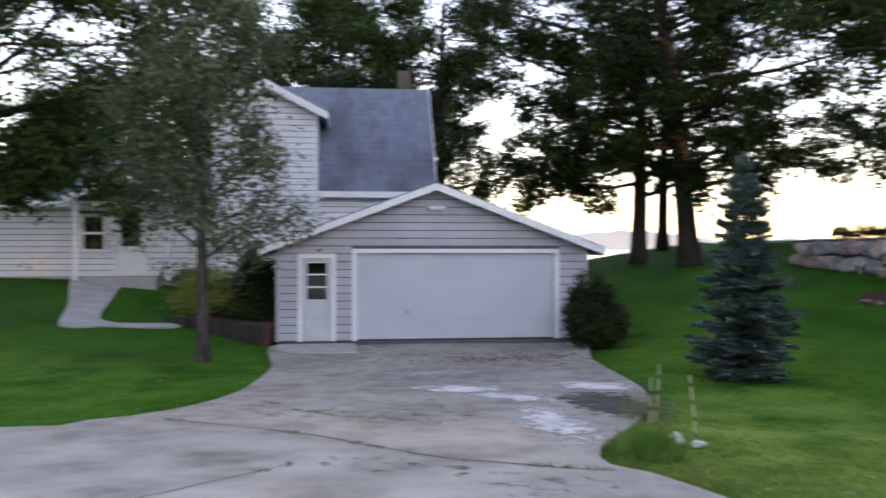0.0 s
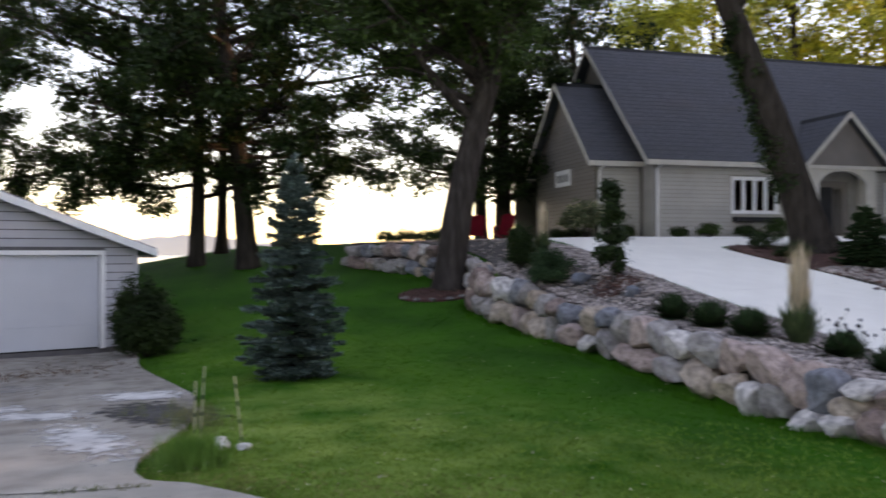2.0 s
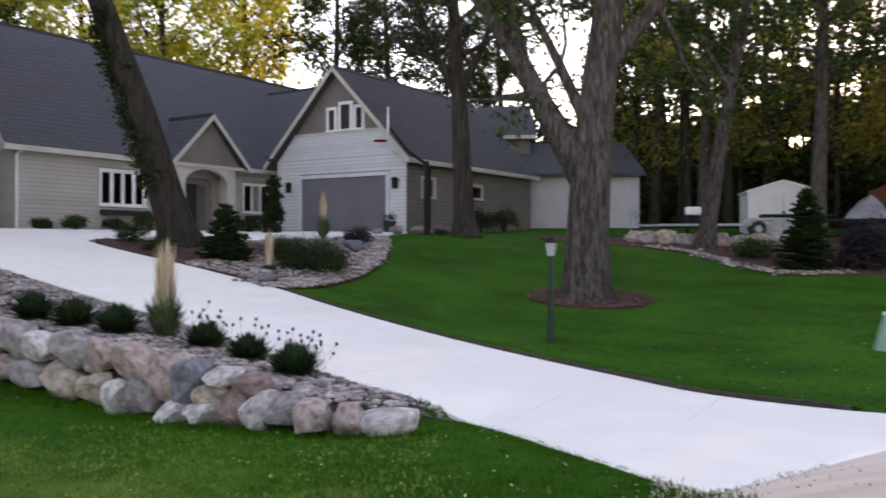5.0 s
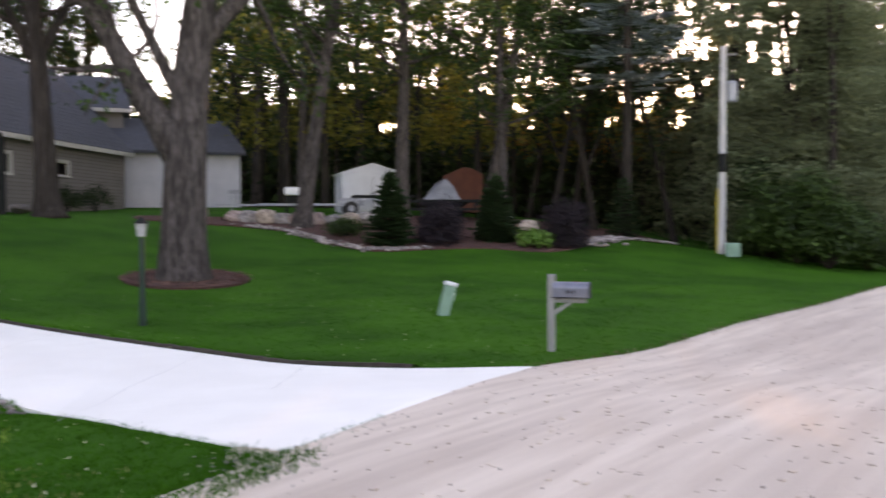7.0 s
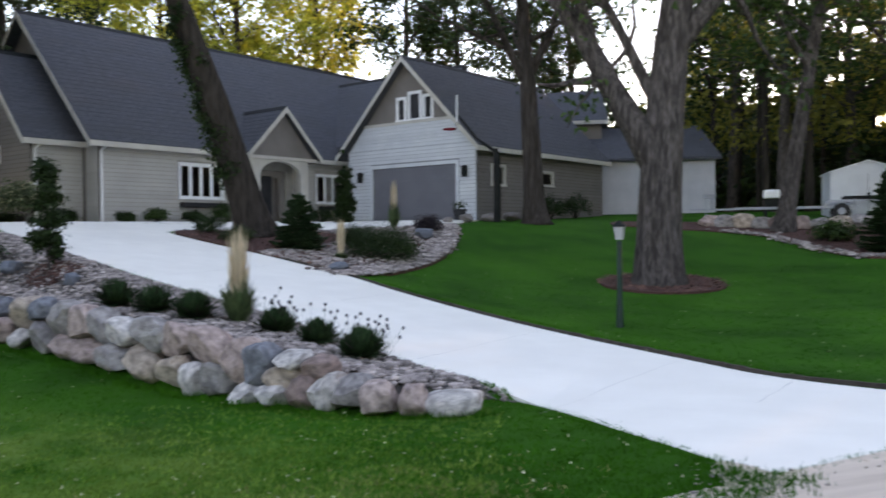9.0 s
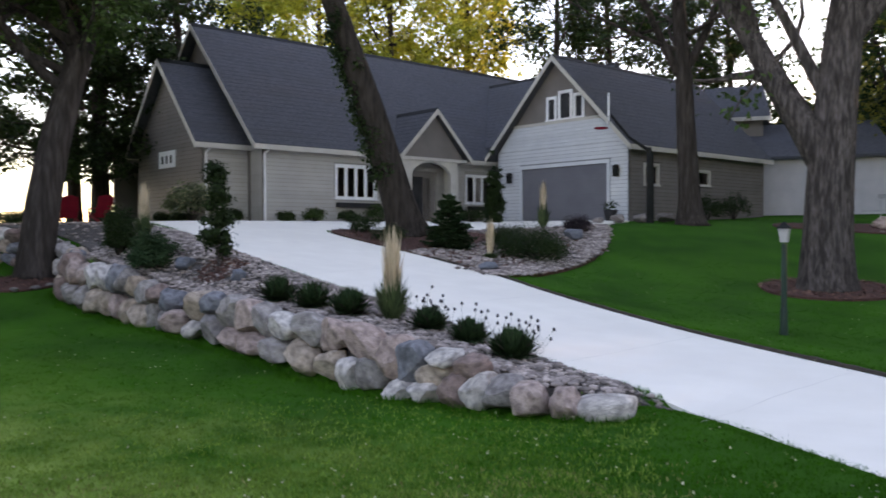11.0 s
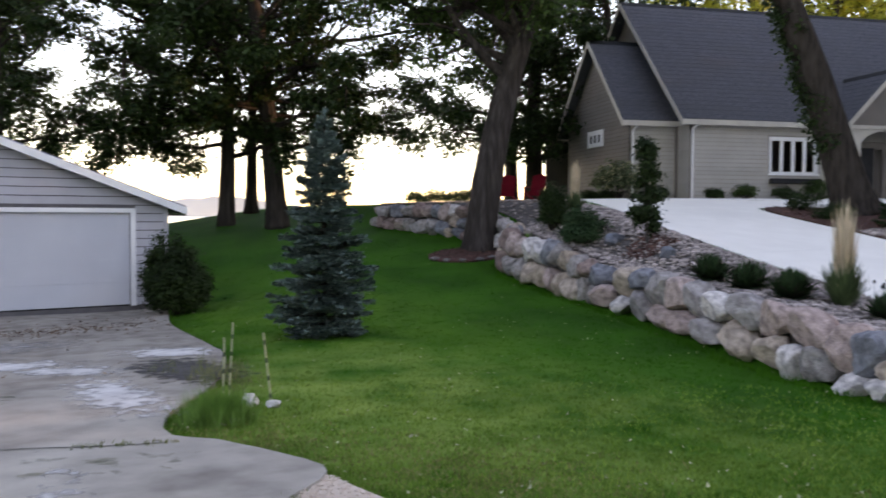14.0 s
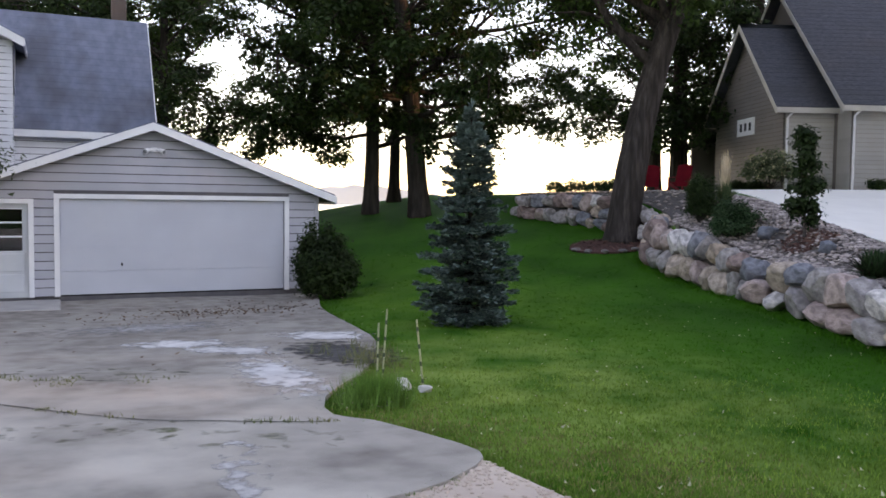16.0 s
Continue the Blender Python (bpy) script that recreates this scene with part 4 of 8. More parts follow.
# low gabled wing with the sign
sw = wall_map((14.7, 37.2), (0, -1), (-1, 0))
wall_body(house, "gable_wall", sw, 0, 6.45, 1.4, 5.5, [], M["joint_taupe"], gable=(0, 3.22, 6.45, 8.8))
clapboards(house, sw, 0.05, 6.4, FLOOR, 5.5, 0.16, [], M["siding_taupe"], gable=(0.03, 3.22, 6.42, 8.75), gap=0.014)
sf = wall_map((14.7, 30.75), (1, 0), (0, -1))
wall_body(house, "wing_wall", sf, 0, 2.0, 1.4, 5.5, [], M["joint_sage"])
clapboards(house, sf, 0.05, 1.93, FLOOR, 5.4, 0.16, [], M["siding_sage"], gap=0.014)
gable_roof(house, (1, 0), (14.7, 33.98), 3.25, 2.0, 5.5, 8.9, 0.3, 0.45, M["shingle"], M["trim_tan"])
part("downspout", tube(bmesh.new(), [(14.8, 30.68, 2.2), (14.8, 30.68, 4.9), (15.0, 30.5, 5.2)], [0.045] * 3, 8), M["white_paint"], house)
sg = part("sign_board", boxes((14.655, 14.68, 33.2, 34.85, 4.5, 5.2)), M["white_paint"], house, "white framed sign on the gable wall")
for i, y in enumerate((34.45, 34.03, 33.6)):
    part("letter_bar", boxes((14.64, 14.655, y - 0.09, y + 0.09, 4.68, 5.0)), M["dark"], sg)
# entry porch
ef = wall_map((22.95, 28.7), (1, 0), (0, -1))
def arch_wall(at, s0, s1, a0, a1, z0, spring, ztop, thick):
    bm = bmesh.new()
    k = 14
    mid, r, rise = (a0 + a1) / 2, (a1 - a0) / 2, 0.62
    for q in ((s0, a0, z0, spring), (a1, s1, z0, spring)):
        hull(bm, [at(q[0], 0, q[2]), at(q[1], 0, q[2]), at(q[1], 0, q[3]), at(q[0], 0, q[3])], [at(q[0], -thick, q[2]), at(q[1], -thick, q[2]), at(q[1], -thick, q[3]), at(q[0], -thick, q[3])])
    line = [(s0, spring), (a0, spring)] + [(mid - r * math.cos(math.pi * i / k), spring + rise * math.sin(math.pi * i / k)) for i in range(1, k)] + [(a1, spring), (s1, spring)]
    for (sa, za), (sb, zb) in zip(line, line[1:]):
        hull(bm, [at(sa, 0, za), at(sb, 0, zb), at(sb, 0, ztop), at(sa, 0, ztop)], [at(sa, -thick, za), at(sb, -thick, zb), at(sb, -thick, ztop), at(sa, -thick, ztop)])
    return bm
part("porch_arch", arch_wall(ef, 0, 3.35, 0.6, 2.9, 1.5, 4.32, 5.05, 0.22), M["trim_tan"], house, "tan arched porch front")
bm = bmesh.new()
hull(bm, [ef(-0.1, 0, 5.05), ef(3.75, 0, 5.05), ef(1.85, 0, 7.15)], [ef(-0.1, -0.15, 5.05), ef(3.75, -0.15, 5.05), ef(1.85, -0.15, 7.15)])
part("porch_gable", bm, M["siding_taupe"], house)
part("porch_beam", boxes((22.8, 26.75, 28.6, 28.72, 5.0, 5.14)), M["trim_tan"], house)
gable_roof(house, (0, 1), (24.8, 28.7), 1.9, 3.2, 5.3, 7.25, 0.2, 0.3, M["shingle"], M["trim_tan"], thick=0.12)
for x in (22.95, 26.2):
    part("porch_side", boxes((x, x + 0.1, 28.9, 29.6, 1.5, 5.05)), M["trim_tan"], house)
part("porch_floor", boxes((22.9, 26.35, 28.5, 29.6, 1.5, 2.24)), M["concrete"], house)
part("front_door", bevelled(boxes((24.0, 24.95, 29.64, 29.7, 2.24, 4.35)), 0.01), M["dark"], house, "dark panelled front door")
part("side_light", boxes((25.05, 25.4, 29.66, 29.68, 2.24, 4.3)), M["glass"], house)
part("back_panel", boxes((23.6, 25.8, 29.72, 29.78, 1.5, 4.65)), M["siding_taupe"], house)
# garage wing
dw = wall_map((28.7, 28.5), (0, -1), (-1, 0))
D_OPEN = [(1.62, 6.5, 1.4, 4.70), (2.95, 5.1, 6.82, 8.0)]
wall_body(house, "garage_front", dw, 0, 7.6, 1.4, 5.6, [D_OPEN[0]], M["joint_pale"], gable=None)
bm = bmesh.new()
ridge_s, slope = 3.7, (9.6 - 5.6) / 3.8
for (sa, za), (sb, zb) in (((0, 5.6), (ridge_s, 9.55)), ((ridge_s, 9.55), (7.6, 5.6))):
    hull(bm, [dw(sa, -0.1, 5.6), dw(sb, -0.1, 5.6), dw(sb, -0.1, max(zb, 5.601)), dw(sa, -0.1, max(za, 5.601))], [dw(sa, -0.16, 5.6), dw(sb, -0.16, 5.6), dw(sb, -0.16, max(zb, 5.601)), dw(sa, -0.16, max(za, 5.601))])
part("gable_wall", bm, M["siding_taupe"], house)
clapboards(house, dw, 0.05, 7.55, FLOOR, 5.6, 0.16, [(1.45, 6.67, 1, 4.85)], M["siding_light"], gap=0.014)
for i in range(7):
    za = 5.6 + i * 0.15
    e = 3.8 * (za - 5.5) / 4.1
    bm = bmesh.new()
    hull(bm, [dw(e, -0.1, za), dw(7.55 - e, -0.1, za), dw(7.55 - e, 0.02, za), dw(e, 0.02, za)], [dw(e + 0.12, -0.1, za + 0.137), dw(7.43 - e, -0.1, za + 0.137), dw(7.43 - e, 0.004, za + 0.137), dw(e + 0.12, 0.004, za + 0.137)])
    part("board", bm, M["siding_light"], house)
bm = bmesh.new()
hull(bm, [dw(1.1, 0.05, 6.64), dw(6.4, 0.05, 6.64), dw(6.4, 0.05, 6.76), dw(1.1, 0.05, 6.76)], [dw(1.1, -0.1, 6.64), dw(6.4, -0.1, 6.64), dw(6.4, -0.1, 6.76), dw(1.1, -0.1, 6.76)])
part("belt_trim", bm, M["trim_tan"], house)
GW = wall_map((28.79, 28.5), (0, -1), (-1, 0))
for a, b, c, d in ((3.15, 3.5, 6.85, 7.75), (3.85, 4.4, 6.85, 7.95), (4.72, 5.07, 6.85, 7.75)):
    window(house, GW, a, b, c, d, 1, trim=0.13)
    # dark sheet across the panes imitates an unlit interior
    bm = bmesh.new()
    hull(bm, [GW(a, -0.008, c), GW(b, -0.008, c), GW(b, -0.008, d), GW(a, -0.008, d)], [GW(a, -0.003, c), GW(b, -0.003, c), GW(b, -0.003, d), GW(a, -0.003, d)])
    part("blind", bm, M["dark"], house)
gd = part("garage_door", boxes((28.74, 28.8, 22.0, 26.88, 2.2, 4.70)), M["door_slate"], house, "slate grey panelled garage door")
for i in range(4):
    part("door_panel", bevelled(boxes((28.71, 28.745, 22.02, 26.86, 2.225 + i * 0.617, 2.836 + i * 0.617)), 0.003), M["door_slate"], gd)
part("door_casing", boxes((28.64, 28.70, 26.88, 27.03, 2.2, 4.85), (28.64, 28.70, 21.85, 22.0, 2.2, 4.85), (28.64, 28.70, 22.0, 26.88, 4.70, 4.85)), M["siding_light"], house)
for y in (27.6, 21.45):
    sc = part("wall_lantern", bevelled(boxes((28.44, 28.62, y - 0.11, y + 0.11, 4.1, 4.5)), 0.02), M["black_metal"], house, "black wall lantern beside the garage door")
    part("bracket", boxes((28.62, 28.68, y - 0.03, y + 0.03, 4.4, 4.55)), M["black_metal"], sc)
    part("cap", hull(bmesh.new(), [(28.40, y - 0.15, 4.5), (28.66, y - 0.15, 4.5), (28.66, y + 0.15, 4.5), (28.40, y + 0.15, 4.5)], [(28.55, y - 0.02, 4.6), (28.57, y - 0.02, 4.6), (28.57, y + 0.02, 4.6), (28.55, y + 0.02, 4.6)]), M["black_metal"], sc)
ss = wall_map((28.7, 20.9), (1, 0), (0, -1))
S_OPEN = [(5.15, 6.05, 3.92, 4.5), (1.1, 2.0, 3.8, 4.6)]
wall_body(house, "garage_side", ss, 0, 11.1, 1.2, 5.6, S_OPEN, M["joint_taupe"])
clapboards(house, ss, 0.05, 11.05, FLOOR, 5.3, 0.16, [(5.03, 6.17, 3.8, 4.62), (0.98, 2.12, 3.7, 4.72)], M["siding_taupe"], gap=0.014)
window(house, ss, 5.15, 6.05, 3.92, 4.5, 1, M["trim_tan"], 0.1)
window(house, ss, 1.1, 2.0, 3.8, 4.6, 1, M["trim_tan"], 0.1)
wall_body(house, "garage_end", wall_map((39.8, 20.9), (0, 1), (1, 0)), 0, 7.6, 1.2, 5.6, [], M["siding_taupe"], gable=(0, 3.8, 7.6, 9.55))
wall_body(house, "garage_back", wall_map((31.2, 28.5), (-1, 0), (0, 1)), 0, 2.5, 1.2, 5.6, [], M["siding_light"])
gable_roof(house, (1, 0), (28.7, 24.8), 3.9, 11.1, 5.6, 9.55, 0.32, 0.35, M["shingle"], M["trim_tan"])
gable_roof(house, (0, 1), (33.6, 25.2), 4.3, 9.2, 5.9, 9.98, 0.0, 0.0, M["shingle"], M["shingle"])
bm = bmesh.new()
hull(bm, [(29.6, 25.25, 6.0), (37.6, 25.25, 6.0), (33.6, 25.25, 9.8)], [(29.6, 25.4, 6.0), (37.6, 25.4, 6.0), (33.6, 25.4, 9.8)])
part("gable_wall", bm, M["shingle"], house)
wall_body(house, "back_wall", wall_map((40, 40.3), (-1, 0), (0, 1)), 0, 25.3, 1.4, 5.6, [], M["siding_taupe"])
wall_body(house, "east_wall", wall_map((40, 28.5), (0, 1), (1, 0)), 0, 11.8, 1.4, 5.5, [], M["siding_taupe"], gable=(1.1, 6.45, 11.8, 10.75))

# ---- trees and shrubs ----
def leaf_quads(centres, per, sigma, size, rng, flat=0.7, aspect=0.6, corners=4):
    """Small leaves scattered about the centres: an array (n, corners, 3)."""
    c = np.repeat(np.asarray(centres, float), per, 0)
    n = len(c)
    off = rng.normal(0, 1, (n, 3))
    p = c + off * np.array([sigma, sigma, sigma * flat])
    # leaves face outwards and up from their cluster
    face = off / (np.linalg.norm(off, axis=1)[:, None] + 1e-9) + np.array([0, 0, 0.7]) + rng.normal(0, 0.42, (n, 3))
    a = np.cross(face, rng.normal(0, 1, (n, 3)))
    a /= np.linalg.norm(a, axis=1)[:, None] + 1e-9
    b = np.cross(a, face)
    b /= np.linalg.norm(b, axis=1)[:, None] + 1e-9
    s = size * rng.uniform(0.6, 1.3, (n, 1))
    a, b = a * s * 0.5, b * s * 0.5 * aspect
    if corners == 3:
        return np.stack([p - a - b * 0.7, p + a * 1.1 - b * 0.3, p + b * 1.5], 1)
    return np.stack([p - a, p + b - a * 0.1, p + a, p - b - a * 0.1], 1)


def limb_line(start, way, length, rng, rise=0.25, n=6, wob=0.08):
    pts, d, p = [np.array(start, float)], np.array(way, float), np.array(start, float)
    for i in range(n):
        d = d + np.array([0, 0, rise / n]) + rng.normal(0, wob, 3)
        d /= np.linalg.norm(d)
        p = p + d * length / n
        pts.append(p.copy())
    return pts


def tree(name, label, xy, height, radius, lean=(0, 0), first=0.35, spread=4.0, limbs=16, per=40, leaf=0.17, bark="bark", leaves="leaf", seed=1, bend=0.15, droop=0.25, sigma=0.5, forks=(), group="", sink=0.1, el0=8, el1=40, straight=1.1, flare=0.3, keep=0.55, bare=None):
    """bare: the range of directions, in degrees, that carries no limbs below two thirds of the height."""
    rng = np.random.default_rng(seed)
    z0 = float(land_z(np.array([xy[0]]), np.array([xy[1]]))[0]) - sink
    ob = thing(name, label, "tree", pose(xy[0], xy[1], z0), group)
    k = 14
    f = np.linspace(0, 1, k)
    wob = np.cumsum(rng.normal(0, bend * 0.35, (k, 2)), 0) * f[:, None]
    line = np.column_stack([lean[0] * f ** straight + wob[:, 0], lean[1] * f ** straight + wob[:, 1], height * f])
    rad = radius * (1 - 0.72 * f) + radius * flare * np.exp(-f * height / 0.4)
    bm = bmesh.new()
    sides = 40 if radius > 0.29 else 12
    fine = np.concatenate([[0, 0.012, 0.028, 0.05], f[1:]])
    rad, line, f = np.interp(fine, f, rad), np.column_stack([np.interp(fine, f, line[:, j]) for j in range(3)]), fine
    rad = rad + radius * flare * np.where(f < 0.05, np.exp(-f * height / 0.25), 0)
    tube(bm, line, rad, sides)
    if sides == 40:
        # ridged bark
        bm.verts.ensure_lookup_table()
        ridge = rng.normal(0, 0.035, (len(f) + 6, sides))
        for i in range(len(f)):
            for j in range(sides):
                v = bm.verts[i * sides + j]
                w = Vector(line[i])
                v.co = w + (v.co - w) * (1 + 0.6 * ridge[i, j] + 0.8 * ridge[0, j] + 0.5 * flare * math.sin(j * 0.79 + seed) * math.exp(-f[i] * height / 0.3))
    tips = []
    starts = []
    for i in range(limbs):
        q = first + (0.97 - first) * (i + rng.uniform(0, 0.8)) / limbs
        p = np.array([np.interp(q, f, line[:, j]) for j in range(3)])
        az = i * 2.4 + rng.uniform(-0.5, 0.5)
        if bare and q < 0.68 and (math.degrees(az) - bare[0]) % 360 < (bare[1] - bare[0]):
            az += math.pi
        el = radians(rng.uniform(el0, el1) + 30 * (q - first))
        starts.append((p, np.array([math.cos(az) * math.cos(el), math.sin(az) * math.cos(el), math.sin(el)]), spread * (1.1 - 0.45 * (q - first) / (1 - first)) * rng.uniform(0.75, 1.15), np.interp(q, f, rad) * rng.uniform(0.32, 0.5)))
    for fh, az, el, ln, fr in forks:
        p = np.array([np.interp(fh / height, f, line[:, j]) for j in range(3)])
        starts.append((p, np.array([math.cos(radians(az)) * math.cos(radians(el)), math.sin(radians(az)) * math.cos(radians(el)), math.sin(radians(el))]), ln, fr))
    for p, d, ln, r in starts:
        pts = limb_line(p, d, ln, rng, droop)
        tube(bm, pts, [max(r * (1 - 0.8 * t / 6), 0.012) for t in range(7)], 7, cap=False)
        tips += pts[4:]
        for j in range(6):
            q = pts[2 + j % 5]
            w = np.array(pts[min(3 + j % 5, 6)]) - q
            w = w / (np.linalg.norm(w) + 1e-9) + rng.normal(0, 0.65, 3)
            w /= np.linalg.norm(w)
            sub = limb_line(q, w, ln * rng.uniform(0.28, 0.5), rng, -0.05, 4, 0.14)
            tube(bm, sub, [max(r * 0.38 * (1 - 0.2 * t), 0.008) for t in range(5)], 5, cap=False)
            tips += sub[2:]
    part("trunk", bm, M[bark], ob, smooth=True)
    if per:
        tips = np.array(tips)[rng.uniform(0, 1, len(tips)) < keep]
        per = int(per * 1.35)
        under(quads_ob("crown", leaf_quads(tips, per, sigma, leaf, rng, corners=3), M[leaves], 3), ob)
    return ob


def at_az(az, d):
    return d * math.sin(radians(az)), d * math.cos(radians(az))


def place(ob, x, y, turn, size, sink=0.1):
    z = float(land_z(np.array([x]), np.array([y]))[0])
    return copy_thing(ob, pose(x, y, z - sink, 0, 0, turn) @ Matrix.Diagonal((size, size, size, 1)))


LAKE = "tall shade tree with dark green leaves beside the lake"
t_lake = tree("shade_tree", LAKE, at_az(12.8, 33), 14, 0.30, (0.4, 0.3), 0.17, 5.4, 24, 74, 0.20, "bark_dark", "leaf_dark", 3, keep=0.56, sigma=0.31, el0=-10, el1=24, flare=0.12, forks=((4.2, 170, -16, 6.0, 0.09), (4.6, 200, -14, 5.0, 0.08), (3.8, 150, -10, 4.0, 0.07), (4.0, -60, -10, 3.0, 0.07), (6.6, 172, 8, 7.5, 0.11), (7.6, 150, 8, 8.5, 0.12), (5.2, 185, 2, 6.0, 0.09), (8.4, 195, 10, 8.5, 0.12)), group="lakeside trees")
tree("shade_tree", LAKE, at_az(16.1, 31.5), 15, 0.38, (-1.2, 0.5), 0.17, 5.4, 26, 78, 0.20, "bark_dark", "leaf_dark", 4, keep=0.55, sigma=0.31, el0=-10, el1=24, flare=0.12, forks=((4.2, -10, -16, 5.0, 0.09), (4.8, 15, -12, 5.5, 0.08), (3.6, -60, -10, 3.5, 0.07), (4.4, 200, -14, 3.5, 0.07), (6.6, -12, 10, 7.5, 0.12), (7.6, 12, 8, 8.5, 0.12), (5.6, -35, 6, 5.5, 0.10), (8.3, -25, 8, 8.5, 0.12), (7.2, -85, 8, 5.0, 0.10), (7.0, 175, 8, 5.0, 0.10)), group="lakeside trees")
tree("shade_tree", LAKE, at_az(14.4, 36), 14, 0.24, (0.3, 0.3), 0.24, 4.6, 15, 60, 0.20, "bark_dark", "leaf_dark", 5, sigma=0.32, group="lakeside trees")
place(t_lake, *at_az(31.8, 43), 75, 1.1)
place(t_lake, *at_az(-0.6, 38), 40, 0.95)
tree("shade_tree", "large leaning shade tree beside the boulder wall", (12.45, 21.85), 14, 0.48, (4.6, -0.4), 0.36, 5.4, 24, 84, 0.17, "bark_brown", "leaf", 7, bend=0.1, straight=1.6, sigma=0.33, flare=0.12, bare=(-110, 75), keep=0.50, forks=((6.4, 150, 22, 5.0, 0.085), (7.4, 165, 22, 6.0, 0.09), (8.3, 140, 16, 6.5, 0.09), (9.0, 185, 14, 6.0, 0.12), (9.8, 155, 16, 7.0, 0.11), (10.6, 125, 20, 6.0, 0.10), (11.5, 170, 25, 6.5, 0.10), (8.0, 215, 20, 4.5, 0.10), (8.6, 235, 15, 4.5, 0.09), (9.4, 205, 10, 5.0, 0.09), (7.2, 195, 30, 4.0, 0.10), (6.3, -125, 12, 3.4, 0.06), (7.0, -150, 10, 3.6, 0.06), (7.6, -105, 12, 3.6, 0.06), (8.4, -130, 8, 3.8, 0.07), (9.2, -110, 6, 4.0, 0.07), (9.0, -80, 10, 3.6, 0.06)))
tree("shade_tree", "dark tree behind the red chairs", at_az(33.3, 42), 16, 0.44, (0.6, 0.4), 0.12, 3.2, 22, 50, 0.22, "bark_dark", "leaf_dark", 8, keep=0.42, sigma=0.36, flare=0.1, el0=-14, el1=18, straight=1.6)
# island tree with ivy on its trunk
isl = tree("shade_tree", "leaning ivy-grown tree in the mulched bed", (22.3, 16.7), 14, 0.56, (-4.0, 2.7), 0.52, 4.6, 13, 32, 0.22, "bark_dark", "leaf", 9, bend=0.08, forks=((7.4, -50, 60, 5.5, 0.24),))
rng = np.random.default_rng(12)
iv = []
for q in np.linspace(0.14, 0.5, 56):
    a = rng.normal(2.2, 0.9)
    iv.append((-4.0 * q ** 1.1 + 0.52 * math.cos(a), 2.7 * q ** 1.1 + 0.52 * math.sin(a), 14 * q))
under(quads_ob("ivy", leaf_quads(iv, 44, 0.14, 0.15, rng, 1.2), M["leaf_dark"]), isl, "dark ivy on the trunk")
# the great oak on the right lawn
tree("oak_tree", "great old oak with a forked grey trunk in a mulch ring", (23.06, 4.05), 16, 0.63, (1.0, -1.9), 0.50, 6.0, 18, 30, 0.22, "bark", "leaf", 11, bend=0.05, straight=2.0, keep=0.75, flare=0.13, forks=((3.1, 108, 60, 8.5, 0.45), (4.6, 105, 62, 6.5, 0.20), (6.2, -75, 58, 7.5, 0.30)))
tree("shade_tree", "tall grey-barked tree among the rocks", (33.9, 1.4), 15, 0.33, (1.0, -2.2), 0.45, 4.6, 14, 30, 0.22, "bark", "leaf", 13, forks=((6.2, 120, 60, 5.0, 0.14),))
t_wood = tree("woodland_tree", "tall straight tree at the edge of the woods", at_az(94.3, 37.9), 16, 0.34, (0.2, -0.3), 0.36, 4.6, 15, 30, 0.24, "bark", "leaf", 14, group="trees at the wood's edge")
tree("woodland_tree", "leaning tree at the edge of the woods", at_az(100.2, 40), 15, 0.33, (0.8, -3.0), 0.36, 4.6, 14, 30, 0.24, "bark", "leaf", 15, group="trees at the wood's edge")
for az, d, turn, s in ((101.4, 37, 130, 0.7), (87.5, 47, 10, 0.95), (91.5, 52, 90, 1.0), (97, 55, 200, 1.05), (84.5, 53, 330, 1.0)):
    place(t_wood, *at_az(az, d), turn, s)
t_slim = tree("woodland_tree", "slim dark leaning tree in the shaded woods", at_az(104.6, 45), 14, 0.19, (1.2, -3.2), 0.42, 4.2, 14, 12, 0.26, "bark_dark", "leaf_dark", 44, bend=0.22, forks=((3.2, 60, 62, 5.0, 0.11), (4.4, 250, 58, 5.0, 0.10)), group="slim trees in the woods")
for az, d, turn, s in ((107.4, 43, 185, 0.95), (109.2, 46, 40, 1.0), (106.0, 48, 260, 1.1), (112.6, 44, 120, 0.9), (102.9, 50, 320, 1.05)):
    place(t_slim, *at_az(az, d), turn, s)
tree("shade_tree", "slender grey-barked tree before the garage wing", at_az(71.9, 33.8), 15, 0.42, (0.3, 1.0), 0.42, 5.0, 18, 34, 0.20, "bark_brown", "leaf_dark", 16, forks=((5.6, 105, 62, 7.0, 0.20), (5.9, -70, 64, 7.0, 0.20)))
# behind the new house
t_back = tree("woodland_tree", "sunlit yellow-green tree behind the house", at_az(52, 58), 17, 0.4, (0, 0), 0.3, 6.0, 18, 36, 0.34, "bark_dark", "leaf_sunlit", 17, sigma=0.7, group="trees behind the house")
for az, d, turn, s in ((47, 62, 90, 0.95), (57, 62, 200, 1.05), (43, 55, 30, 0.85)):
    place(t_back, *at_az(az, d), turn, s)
t_pine = tree("woodland_tree", "dark tall tree behind the garage wing", at_az(63, 56), 19, 0.35, (0.5, 0), 0.3, 4.6, 18, 30, 0.30, "bark_dark", "leaf_dark", 18, group="dark trees behind the house")
for az, d, turn, s in ((67, 58, 90, 1.0), (71, 57, 210, 0.95), (38.5, 47, 140, 0.9), (83.5, 60, 20, 1.0), (74.5, 60, 130, 0.9)):
    place(t_pine, *at_az(az, d), turn, s)
